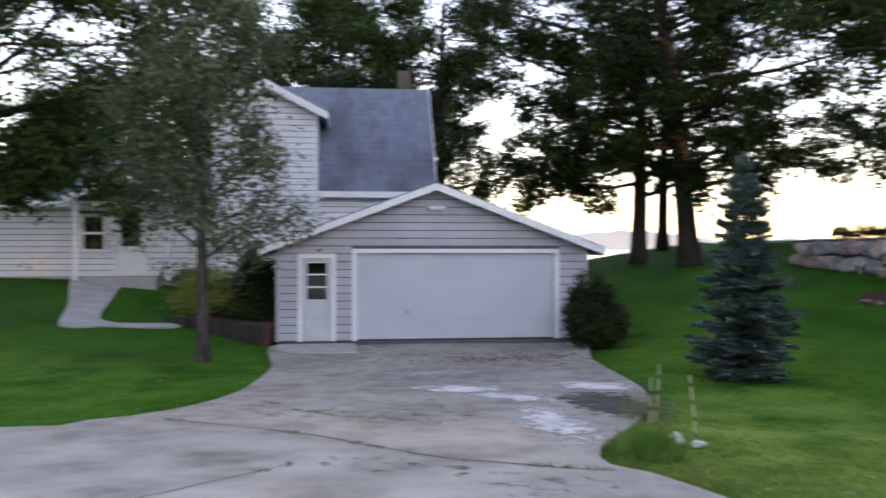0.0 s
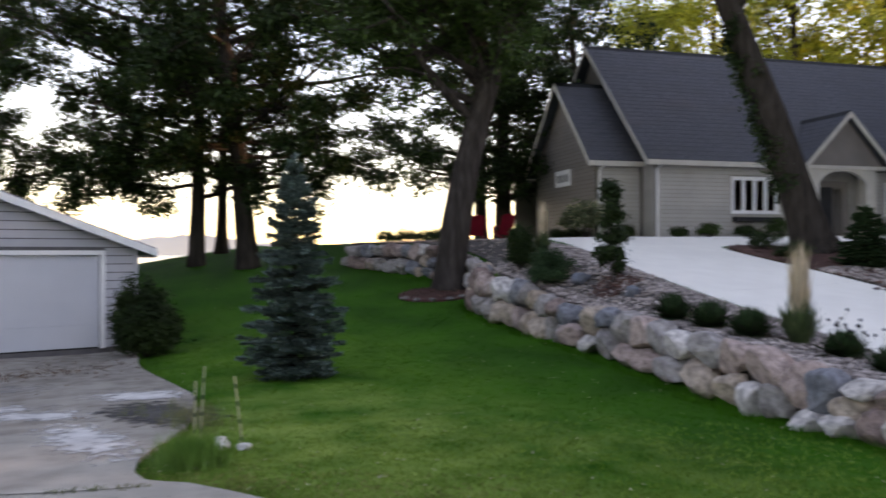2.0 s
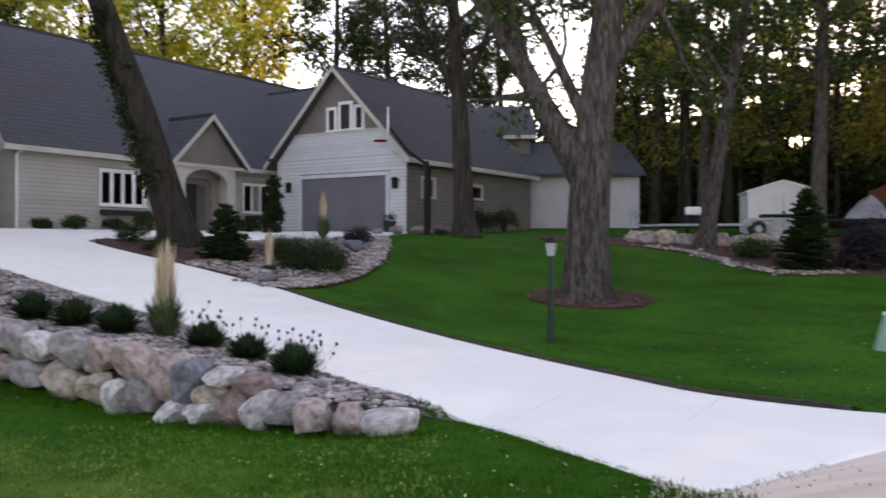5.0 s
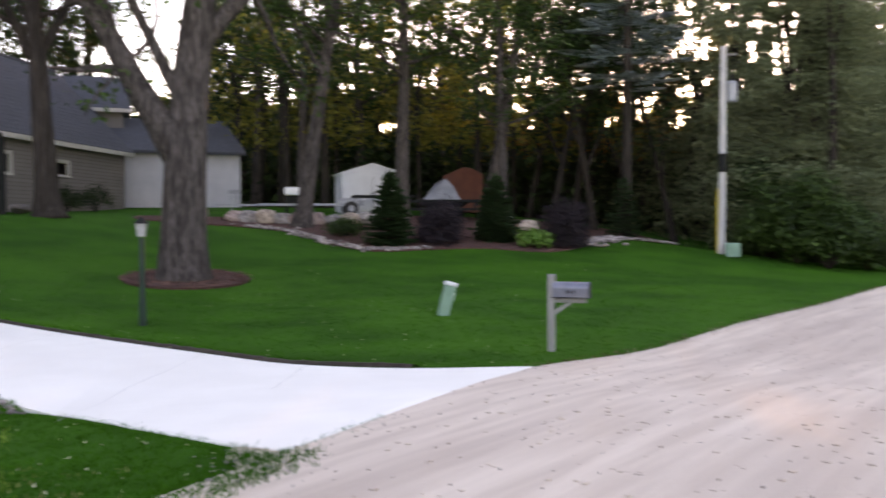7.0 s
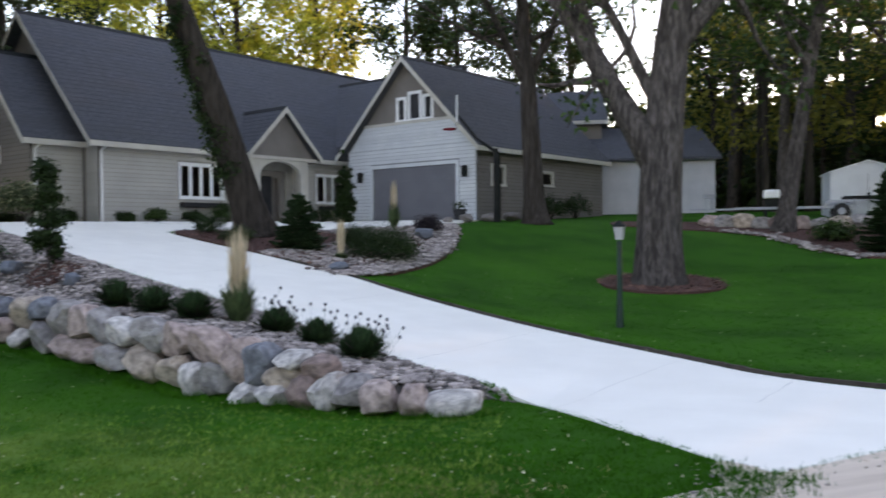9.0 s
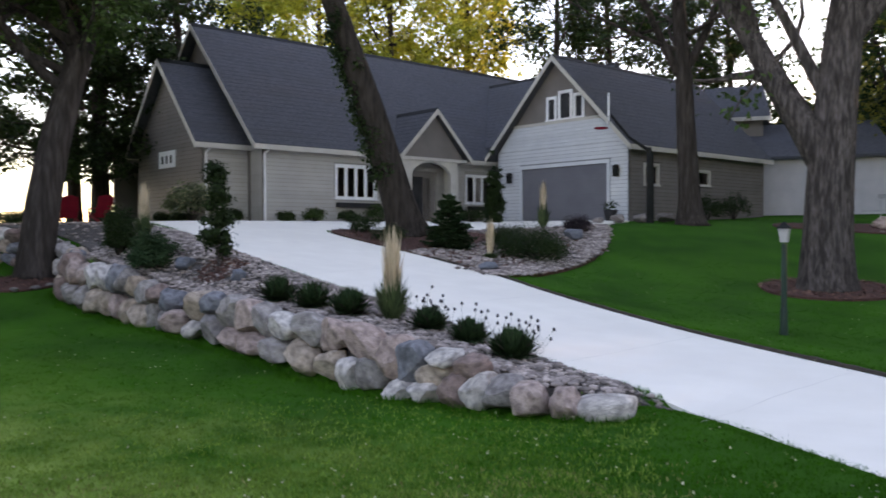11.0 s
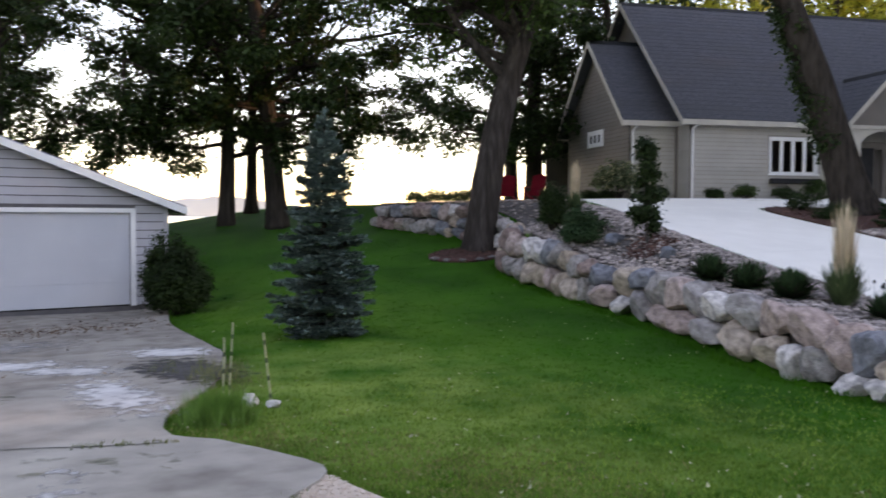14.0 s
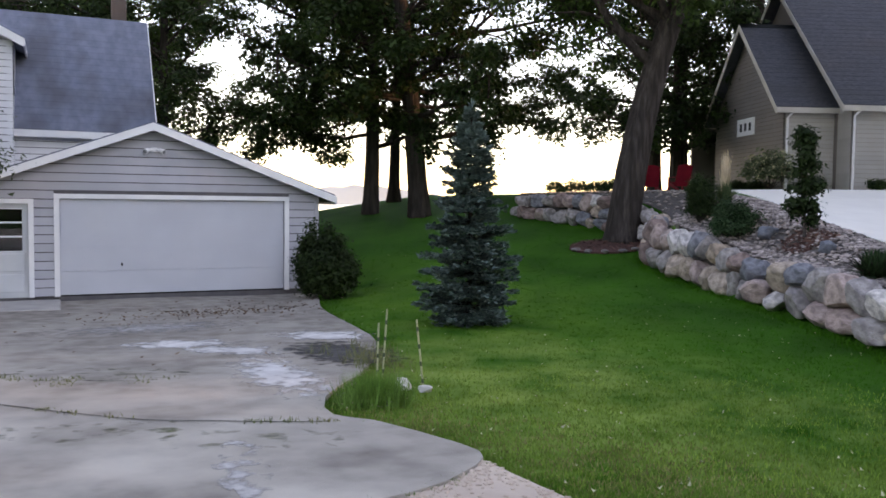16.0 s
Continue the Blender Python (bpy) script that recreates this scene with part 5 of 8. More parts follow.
# about the old house
tree("young_tree", "young tree with grey-green leaves on the front lawn", (-4.97, 16.1), 7.8, 0.115, (-0.1, 0.1), 0.25, 2.15, 24, 40, 0.115, "bark", "leaf_grey", 20, sigma=0.26, bend=0.06)
t_left = tree("shade_tree", "large dark tree hanging over the cottage wing", at_az(-30.6, 22.5), 13, 0.3, (0.4, 0), 0.28, 4.4, 24, 80, 0.18, "bark_dark", "leaf", 21, keep=0.6, sigma=0.40, el0=-6, el1=24, forks=((3.2, 40, -4, 1.8, 0.04), (3.6, 65, -4, 1.9, 0.04), (4.1, 20, -6, 1.9, 0.04), (4.7, 55, -4, 2.2, 0.04), (3.8, 25, 4, 4.4, 0.05), (4.4, 42, 4, 4.6, 0.05), (5.0, 10, 6, 4.6, 0.05), (5.8, 30, 6, 5.0, 0.05), (6.6, 18, 8, 5.0, 0.05), (7.6, 38, 10, 5.0, 0.06), (8.4, 5, 10, 5.0, 0.06)), group="trees behind the cottage")
for az, d, turn, s in ((-17.5, 46, 150, 1.1), (-24.5, 48, 310, 1.0), (-11.5, 43, 220, 1.2), (-5.5, 40, 20, 1.15)):
    place(t_left, *at_az(az, d), turn, s)
tree("woodland_tree", "sunlit tree behind the cottage wing", at_az(-22.0, 52), 14, 0.3, (0, 0), 0.25, 5.0, 16, 36, 0.24, "bark_dark", "leaf_sunlit", 22)


# openings between the far crowns where the low sky shows through: bearing, rise, half width, half height in degrees
SKY_GAPS = [(102.9, 11.2, 1.7, 1.1), (104.3, 9.5, 1.2, 1.5), (106.4, 8.3, 0.9, 0.7), (108.3, 7.0, 0.7, 0.7), (110.3, 7.7, 1.2, 0.9), (112.1, 10.9, 0.8, 0.7), (119.4, 12.4, 1.0, 0.9), (93.2, 6.7, 1.1, 0.6), (96.4, 9.8, 0.9, 1.0), (98.6, 12.4, 1.5, 0.9), (86.2, 9.4, 0.7, 0.6), (88.6, 7.2, 0.6, 0.5), (91.0, 10.6, 0.8, 0.6)]
_r = np.random.default_rng(51)
SKY_GAPS += [(a, e, w, w * 0.8) for a, e, w in zip(_r.uniform(82, 120, 190), _r.uniform(8.5, 18.0, 190), _r.uniform(0.25, 0.95, 190)) if math.hypot(a - SUN_AZ, e - SUN_EL) > 1.6]
SKY_GAPS += [(a, e, w, w * 0.8) for a, e, w in zip(_r.uniform(99, 113.5, 60), _r.uniform(6.4, 12.0, 60), _r.uniform(0.2, 0.6, 60)) if math.hypot(a - SUN_AZ, e - SUN_EL) > 1.2]


def thinned(leaves, rng):
    """Leaves the openings between the crowns nearly bare."""
    c = leaves.mean(1)
    az, el = np.degrees(np.arctan2(c[:, 0], c[:, 1])), np.degrees(np.arctan2(c[:, 2] - EYE, np.hypot(c[:, 0], c[:, 1])))
    bare = np.zeros(len(c))
    for a, e, w, h in SKY_GAPS:
        r = np.hypot((az - a) / w, (el - e) / h) + 0.22 * np.sin(az * 9.0 + e) + 0.22 * np.sin(el * 11.0 + a)
        bare = np.maximum(bare, np.clip(1.5 * (1.15 - r), 0, 0.97))
    return leaves[rng.uniform(0, 1, len(c)) >= bare]


def woods(name, label, az0, az1, d0, d1, count, seed, leaves, hmin, hmax, per, size, low=0.5, sigma=0.9, clumps=34, wide=4.6, flat=0.7):
    """A far belt of trees: crowns in one mesh, stems in another."""
    rng = np.random.default_rng(seed)
    cl, bm = [], bmesh.new()
    for i in range(count):
        az, d = az0 + (az1 - az0) * (i + rng.uniform(0, 1)) / count, rng.uniform(d0, d1)
        x, y = at_az(az, d)
        z = float(land_z(np.array([x]), np.array([y]))[0])
        h = rng.uniform(hmin, hmax)
        tube(bm, [(x, y, z - 0.3), (x + rng.normal(0, 0.3), y + rng.normal(0, 0.3), z + h * 0.5), (x + rng.normal(0, 0.8), y + rng.normal(0, 0.8), z + h * 0.95)], [rng.uniform(0.12, 0.28), 0.13, 0.04], 6)
        m = clumps
        q = rng.uniform(0, 1, m)
        r = wide * np.sqrt(np.clip(1.15 - q, 0.1, 1)) * rng.uniform(0.1, 1.1, m)
        a = rng.uniform(0, 6.28, m)
        cl.append(np.column_stack([x + r * np.cos(a), y + r * np.sin(a), z + low + (h - low) * q]))
    st = part("woods_stems", bm, M["bark_dark"])
    tagged(st, "dark stems of the " + label, "woods", "", "stuff")
    cr = quads_ob(name, thinned(leaf_quads(np.vstack(cl), per, sigma, size, rng, flat, 0.8, 3), rng), M[leaves], 3)
    return tagged(cr, label, "woods", "", "stuff")


woods("woods", "dense evening woods behind the sheds", 81, 118, 56, 80, 46, 31, "leaf_dark", 13, 20, 28, 0.42, sigma=0.8, clumps=40)
woods("woods", "backlit-coloured olive leaves of the woods further back", 79, 128, 84, 100, 44, 39, "leaf_sunlit_olive", 10, 15, 44, 0.9, 0.3, sigma=1.3)
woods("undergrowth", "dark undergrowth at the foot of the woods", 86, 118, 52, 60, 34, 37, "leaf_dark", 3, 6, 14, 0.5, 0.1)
woods("woods", "olive sunlit leaves of the woods", 83, 108, 47, 58, 22, 32, "leaf_sunlit_olive", 11, 18, 36, 0.28, 4.0, sigma=0.7)
# thin belt of leaves added to carry the sunset glow
woods("woods", "leaves coloured amber for the glow of the low sun", 101.5, 112.0, 50, 56, 11, 38, "leaf_sun_amber", 8, 13, 9, 0.20, 4.5, sigma=0.6)
woods("roadside_woods", "thick grey-green growth along the gravel road, lightened as by haze", 118.8, 122.6, 36.5, 52, 26, 33, "leaf_hazy", 11, 17, 210, 0.16, 0.8, sigma=0.66, clumps=38, wide=3.4, flat=0.42)
# dark leaf colour supplies the shade at the foot of the growth
woods("undergrowth", "shaded undergrowth along the gravel road", 117.8, 121.6, 36, 41, 10, 45, "leaf_dark", 2.5, 5, 90, 0.16, 0.1, sigma=0.5, clumps=30, wide=1.6, flat=0.5)
woods("woods", "shaded woods closing the end of the road", 123.5, 136, 46, 60, 30, 43, "leaf_hazy", 10, 15, 90, 0.26, 0.1, sigma=0.8, flat=0.5)
woods("woods", "dark woods behind the utility pole", 111.5, 118.5, 46, 56, 11, 40, "leaf_hazy", 13, 18, 34, 0.32, 0.3, sigma=0.9, clumps=38)
# never in view: added to keep bare horizon light off panes and walls
woods("woods", "unseen tall woods behind the viewpoint that block horizon light", 138, 322, 42, 66, 64, 41, "leaf_dark", 10, 15, 12, 1.0, 0.2, sigma=1.2)
woods("woods", "dark woods beyond the end of the road", 122, 150, 52, 75, 40, 34, "leaf_dark", 10, 17, 34, 0.4, 0.2)
woods("woods", "woods behind the houses", 36, 80, 66, 85, 44, 35, "leaf_dark", 7, 12, 22, 0.5)
woods("woods", "woods behind the cottage", -45, -22, 55, 75, 26, 36, "leaf_dark", 11, 15, 24, 0.46)


def conifer(name, label, xy, height, width, seed, needles, group="", tiers=18, per=13, fine=26, bare=0.04):
    """Tiers of boughs, each a flat pad of short shoots with dark gaps between the tiers."""
    rng = np.random.default_rng(seed)
    z0 = float(land_z(np.array([xy[0]]), np.array([xy[1]]))[0]) - 0.05
    ob = thing(name, label, "conifer", pose(xy[0], xy[1], z0), group)
    part("trunk", tube(bmesh.new(), [(0, 0, 0), (0, 0, height * 0.5), (0, 0, height * 0.98)], [0.03 * height * 0.45, 0.02 * height * 0.5, 0.008], 8), M["bark_dark"], ob)
    up = np.array([0, 0, 1.0])
    quads, limbs = [], bmesh.new()
    for i in range(tiers):
        q = i / tiers
        z = height * (bare + (0.96 - bare) * q ** 0.95)
        grow = min(1.0, 0.72 + 3.2 * q)
        reach = width * 0.5 * grow * (1 - q) ** 0.76 * (0.92 + 0.12 * math.sin(i * 2.3)) + 0.06
        m = max(4, int(per * (1 - 0.6 * q)))
        for j in range(m):
            a = 2 * math.pi * (j + 0.5 * (i % 2)) / m + rng.uniform(-0.22, 0.22)
            ln = reach * rng.uniform(0.74, 1.10)
            d = np.array([math.cos(a), math.sin(a), 0])
            side = np.array([-math.sin(a), math.cos(a), 0])
            lift = rng.uniform(-0.22, 0.0) + 0.45 * max(0.0, q - 0.4)
            zz = z + rng.normal(0, 0.012 * height)

            def along(f):
                return d * (f * ln)[:, None] + up * (zz + lift * ln * f + 0.11 * ln * f * f)[:, None]
            spine = along(np.linspace(0, 1, 4))
            tube(limbs, spine, [0.012, 0.009, 0.006, 0.003], 4, cap=False)
            f = rng.uniform(0.10, 1.0, fine) ** 0.75
            sg = rng.choice([-1, 1], fine)
            base = along(f) + side * (sg * rng.uniform(0, 0.42, fine) * ln * (1.12 - f))[:, None] + up * rng.normal(0, 0.016, fine)[:, None]
            w = (0.055 + 0.055 * ln) * rng.uniform(0.5, 1.15, fine)
            tip = base + d * (0.75 * w)[:, None] + side * (sg * 0.6 * w)[:, None] + up * rng.normal(0.014, 0.022, fine)[:, None]
            wid = (0.016 + 0.014 * rng.uniform(0, 1, fine)) * (1 + 0.3 * ln)
            n = np.cross(tip - base, up + rng.normal(0, 0.35, (fine, 3)))
            n /= np.linalg.norm(n, axis=1)[:, None] + 1e-9
            mid = base + (tip - base) * 0.6
            quads.append(np.stack([base, mid + n * wid[:, None], tip, mid - n * wid[:, None]], 1))
    k = 26
    a, e = rng.uniform(0, 6.28, k), rng.uniform(0.5, 1.5, k)
    o = np.column_stack([np.zeros(k), np.zeros(k), height * rng.uniform(0.88, 0.97, k)])
    d = np.stack([np.cos(a) * np.cos(e), np.sin(a) * np.cos(e), np.sin(e)], 1) * (height * 0.045)
    n = np.stack([-np.sin(a), np.cos(a), np.zeros(k)], 1) * 0.014
    quads.append(np.stack([o, o + d * 0.6 + n, o + d, o + d * 0.6 - n], 1))
    part("branchwork", limbs, M["bark_dark"], ob)
    under(quads_ob("foliage", np.vstack(quads), M[needles]), ob)
    return ob


conifer("tall_spruce", "tall blue-green spruce at the edge of the woods", at_az(109.6, 38.5), 17.0, 7.6, 42, "needle_silver", tiers=9, per=7, fine=330, bare=0.42)
conifer("blue_spruce", "young blue spruce standing on the lawn", (4.75, 13.6), 3.85, 1.85, 41, "needle_blue", tiers=22, per=17, fine=170, bare=0.04)


def shrub(name, label, xy, wide, tall, seed, leaves, leaf=0.06, per=26, n=90, group="", lift=0.0, spiky=False, base=0.0, boxy=False):
    rng = np.random.default_rng(seed)
    z0 = float(land_z(np.array([xy[0]]), np.array([xy[1]]))[0]) + lift
    if math.hypot(*xy) > 16:
        per = int(per * 0.75)
    ob = thing(name, label, "shrub", pose(xy[0], xy[1], z0), group)
    bm = bmesh.new()
    c = []
    for i in range(n):
        a, e = rng.uniform(0, 6.28), math.asin(rng.uniform(-0.25, 1))
        r = rng.uniform(0.55, 1.0) * (1 + 0.18 * math.sin(3 * a + seed) + 0.1 * math.sin(5 * e + seed))
        ce = math.cos(e) ** (0.4 if boxy else 1.0)
        c.append((wide / 2 * r * ce * math.cos(a), wide / 2 * r * ce * math.sin(a), base + (tall - base) * (0.42 + 0.55 * r * math.sin(e))))
        if i % 6 == 0:
            tube(bm, [(0, 0, -0.05), (c[-1][0] * 0.4, c[-1][1] * 0.4, c[-1][2] * 0.45), c[-1]], [0.02, 0.012, 0.004], 5, cap=False)
    part("branchwork", bm, M["bark_dark"], ob)
    if spiky:
        m = n * per // 7
        a, e = rng.uniform(0, 6.28, m), rng.uniform(0.05, 1.5, m)
        d = np.stack([np.cos(a) * np.cos(e), np.sin(a) * np.cos(e), np.sin(e)], 1)
        ln = rng.uniform(0.5, 1.06, (m, 1)) * np.array([wide / 2, wide / 2, tall])
        s = np.stack([-np.sin(a), np.cos(a), np.zeros(m)], 1) * 0.012
        o = rng.normal(0, wide * 0.08, (m, 3)) * [1, 1, 0] + [0, 0, 0.02]
        q = np.stack([o - s, o + d * ln * 0.6 + s * 1.4, o + d * ln - [0, 0, 0.03], o + d * ln * 0.6 - s * 1.4], 1)
        under(quads_ob("foliage", q, M[leaves]), ob)
    else:
        under(quads_ob("foliage", leaf_quads(c, per, 0.09 * wide, leaf, rng, 0.9, corners=3), M[leaves], 3), ob)
    return ob

# ---- boulder wall ----
def rock_mesh(seed, cuts=10, rough=0.13):
    """A rounded field stone with a few flattened faces."""
    rng = random.Random(seed)
    bm = bmesh.new()
    bmesh.ops.create_icosphere(bm, subdivisions=4, radius=1.0)
    planes = [(Vector((rng.gauss(0, 1), rng.gauss(0, 1), rng.gauss(0, 1))).normalized(), rng.uniform(0.62, 0.86)) for _ in range(cuts)]
    off = Vector((seed * 3.1, seed * 1.7, seed * 0.9))
    power = rng.uniform(0.66, 0.86)
    for v in bm.verts:
        v.co = Vector([math.copysign(abs(c) ** power, c) for c in v.co]) * 0.92
        for n, d in planes:
            over = v.co.dot(n) - d
            if over > 0:
                v.co -= n * over * 0.94
        v.co *= 1 + rough * noise.noise(v.co * 1.3 + off) + rough * 0.45 * noise.noise(v.co * 3.7 + off)
    me = bpy.data.meshes.new("boulder")
    bm.to_mesh(me)
    bm.free()
    me.polygons.foreach_set("use_smooth", [True] * len(me.polygons))
    me.set_sharp_from_angle(angle=radians(30))
    return me


ROCKS = [rock_mesh(s) for s in range(12)] + [rock_mesh(40, 3, 0.07)]
PAINTED = {}


def painted_rock(k, kind):
    """One of the stone shapes in one of the stone colours."""
    if (k, kind) not in PAINTED:
        me = ROCKS[k].copy()
        me.materials.clear()
        me.materials.append(STONE[kind])
        PAINTED[k, kind] = me
    return PAINTED[k, kind]


def z_at(x, y):
    return float(land_z(np.array([x]), np.array([y]))[0])


# along the wall from its low end: colour, metres along, height of the middle, length, height
LOW_COURSE = [
    ("white", 0.36, -0.17, 0.62, 0.27), ("pink", 0.80, -0.13, 0.34, 0.34), ("pink", 1.08, -0.15, 0.42, 0.37), ("grey", 1.44, -0.10, 0.40, 0.34),
    ("white", 1.76, -0.13, 0.33, 0.36), ("brown", 2.12, -0.13, 0.42, 0.40), ("white", 2.58, -0.25, 0.50, 0.26), ("white", 3.08, -0.27, 0.46, 0.27),
    ("grey", 3.65, -0.15, 0.48, 0.40), ("white", 4.06, -0.19, 0.40, 0.40), ("tan", 4.53, -0.15, 0.58, 0.40), ("tan", 5.55, -0.14, 0.98, 0.42),
    ("grey", 6.60, -0.17, 0.85, 0.38), ("pink", 7.55, -0.17, 0.95, 0.36), ("pink", 8.40, -0.16, 0.80, 0.36), ("grey", 9.25, -0.02, 0.90, 0.50), ("white", 10.15, -0.15, 0.80, 0.34),
]
TOP_COURSE = [
    ("brown", 1.98, 0.12, 0.40, 0.25), ("tan", 2.50, -0.02, 0.56, 0.31), ("white", 2.37, 0.20, 0.42, 0.20), ("blue", 2.90, 0.08, 0.48, 0.48), ("pink", 3.24, 0.10, 0.44, 0.50),
    ("pink", 3.85, 0.24, 0.86, 0.40), ("pink", 4.62, 0.25, 0.58, 0.42), ("grey", 5.45, 0.27, 1.05, 0.44), ("white", 6.45, 0.23, 0.80, 0.38),
    ("grey", 7.15, 0.26, 0.70, 0.48), ("pink", 7.80, 0.26, 0.75, 0.52), ("grey", 8.60, 0.28, 0.95, 0.56), ("blue", 9.35, 0.38, 0.70, 0.40), ("tan", 10.05, 0.34, 0.85, 0.56),
]
KINDS = ("pink", "pink", "grey", "grey", "white", "tan", "blue", "brown")


class WallLine:
    """Places along the foot of a wall, by metres from its start."""

    def __init__(self, line):
        self.pts = smooth_line(line, 0.05)
        self.run = np.concatenate([[0], np.cumsum(np.hypot(*np.diff(self.pts, axis=0).T))])
        d = np.gradient(self.pts, axis=0)
        self.way = d / np.linalg.norm(d, axis=1)[:, None]

    def at(self, s, out):
        i = min(int(np.searchsorted(self.run, s)), len(self.pts) - 1)
        dx, dy = self.way[i]
        return self.pts[i][0] - dy * out, self.pts[i][1] + dx * out, math.degrees(math.atan2(dy, dx))


def lay(wall, rng, kind, x, y, z, turn, length, depth, height, shape=None):
    r = bpy.data.objects.new("boulder", painted_rock(rng.randrange(12) if shape is None else shape, kind))
    scene.collection.objects.link(r)
    r.parent = wall
    m4 = pose(x, y, z, rng.uniform(-14, 14), rng.uniform(-12, 12), turn + rng.uniform(-16, 16))
    r.matrix_basis = wall.matrix_basis.inverted() @ m4 @ Matrix.Diagonal((length * 0.565, depth * 0.56, height * 0.585, 1)) @ pose(0, 0, 0, rng.choice((0, 180)), rng.choice((0, 180)), rng.choice((0, 180)))


def boulder_wall(name, label, line, seed, begin=0.0, size=0.48, rise=0.50):
    """Courses of boulders between the lawn and the bed above it."""
    rng = random.Random(seed)
    wl = WallLine(line)
    x0, y0, _ = wl.at(0, 0)
    ob = thing(name, label, "retaining wall", pose(x0, y0, z_at(x0, y0)))
    for c in range(5):
        s = begin + rng.uniform(0, 0.3) + 0.3 * (c % 2)
        while s < wl.run[-1]:
            w = size * rng.uniform(0.6, 1.4)
            x, y, turn = wl.at(s + w / 2, 0)
            low, high = float(west_z(x, y)), float(crest_z(x, y)) + 0.03
            courses = max(1 if rise > 0.6 else 2, int(round((high - low) / rise)))
            h = (high - low) / courses
            if c < courses and s + w / 2 < wl.run[-1]:
                k = rng.uniform(0.82, 1.14)
                x, y, turn = wl.at(s + w / 2, 0.14 - 0.09 * c + rng.uniform(-0.05, 0.05))
                lay(ob, rng, rng.choice(KINDS), x, y, low + h * (c + 0.48) + rng.uniform(-0.04, 0.04), turn, w * 1.06, rng.uniform(0.5, 0.65), h * k)
            s += w * 0.94
    return ob, wl, rng


def earth_bank(line):
    """The dark soil face behind the boulders."""
    pts = smooth_line(line, 0.3)
    d = np.gradient(pts, axis=0)
    d /= np.linalg.norm(d, axis=1)[:, None]
    off = pts + np.column_stack([d[:, 1], -d[:, 0]]) * 0.03
    top = off + np.column_stack([d[:, 1], -d[:, 0]]) * 0.12
    n = len(pts)
    v = [(x, y, z - 0.2) for (x, y), z in zip(off, west_z(off[:, 0], off[:, 1]))] + [(x, y, z + 0.02) for (x, y), z in zip(off, crest_z(off[:, 0], off[:, 1]) - 0.20)] + [(x, y, z - 0.05) for (x, y), z in zip(top, crest_z(top[:, 0], top[:, 1]) - 0.15)]
    return tagged(mesh_ob("earth_bank", v, [(r * n + i, r * n + i + 1, (r + 1) * n + i + 1, (r + 1) * n + i) for r in (0, 1) for i in range(n - 1)], M["gravel_bed"]), "dark soil behind the boulders", "soil", "", "structure")


earth_bank([(8.45, 3.9), *WALL[2:-1]])
near_wall, near_line, rng = boulder_wall("boulder_wall", "dry-laid retaining wall of pink and grey field boulders", [(8.62, 3.3), (8.3, 3.9), *WALL[2:9]], 5, begin=10.45)
for course, out in ((LOW_COURSE, 0.14), (TOP_COURSE, 0.05)):
    for kind, s, z, length, height in course:
        x, y, turn = near_line.at(s, out)
        lay(near_wall, rng, kind, x, y, z, turn, length * 1.04, 0.52, height * 1.06, 12 if s < 0.5 else None)
boulder_wall("boulder_wall", "far stretch of field boulder retaining wall behind the tree", WALL[8:-1], 6, size=0.50, rise=0.42)


def rock(label, x, y, sx, sy, sz, mat, turn=0, k=0, sink=0.3):
    r = tagged(new("rock", ROCKS[k % 12].copy()), label, "rock")
    r.data.materials.clear()
    r.data.materials.append(mat)
    r.matrix_basis = pose(x, y, z_at(x, y) + sz * (1 - sink), 0, 0, turn) @ Matrix.Diagonal((sx * 0.75, sy * 0.75, sz * 0.8, 1))
    return r


rock("blue-grey boulder in the rock bed", 11.95, 15.0, 0.40, 0.30, 0.20, M["blue_grey_rock"], 20, 1)
rock("blue-grey boulder among river rock", 11.72, 13.05, 0.28, 0.24, 0.18, M["blue_grey_rock"], 60, 2)
rock("flat grey boulder at the bed's edge", 18.9, 11.5, 0.5, 0.4, 0.18, M["blue_grey_rock"], 10, 4)
rock("grey boulder in the mulched bed", 25.6, 12.3, 0.6, 0.45, 0.3, M["blue_grey_rock"], 40, 5)
for x, y, s, k in ((31.0, 13.0, 0.55, 6), (31.9, 12.3, 0.6, 7), (32.9, 11.7, 0.65, 8), (34.0, 11.0, 0.5, 9), (30.2, 13.5, 0.4, 10)):
    rock("brown-grey boulder beside the garage wing", x, y, s, s * 0.7, s * 0.42, M["field_stone"], k * 40, k)
for i, (az, d) in enumerate(((83.2, 35.2), (84.2, 35.0), (85.3, 34.8), (86.4, 34.8), (87.4, 34.8), (88.6, 34.8), (89.7, 34.9), (90.9, 35.1), (92.2, 35.4), (79.8, 35.3), (80.9, 35.4), (101.5, 36), (103, 36.3))):
    rock("pinkish-grey boulder edging the wooded bed", *at_az(az, d), 0.66, 0.42, 0.38 + 0.05 * (i % 3), STONE[("pink", "grey", "tan", "grey", "brown")[i % 5]], -az + (i % 4) * 9, i, 0.45)


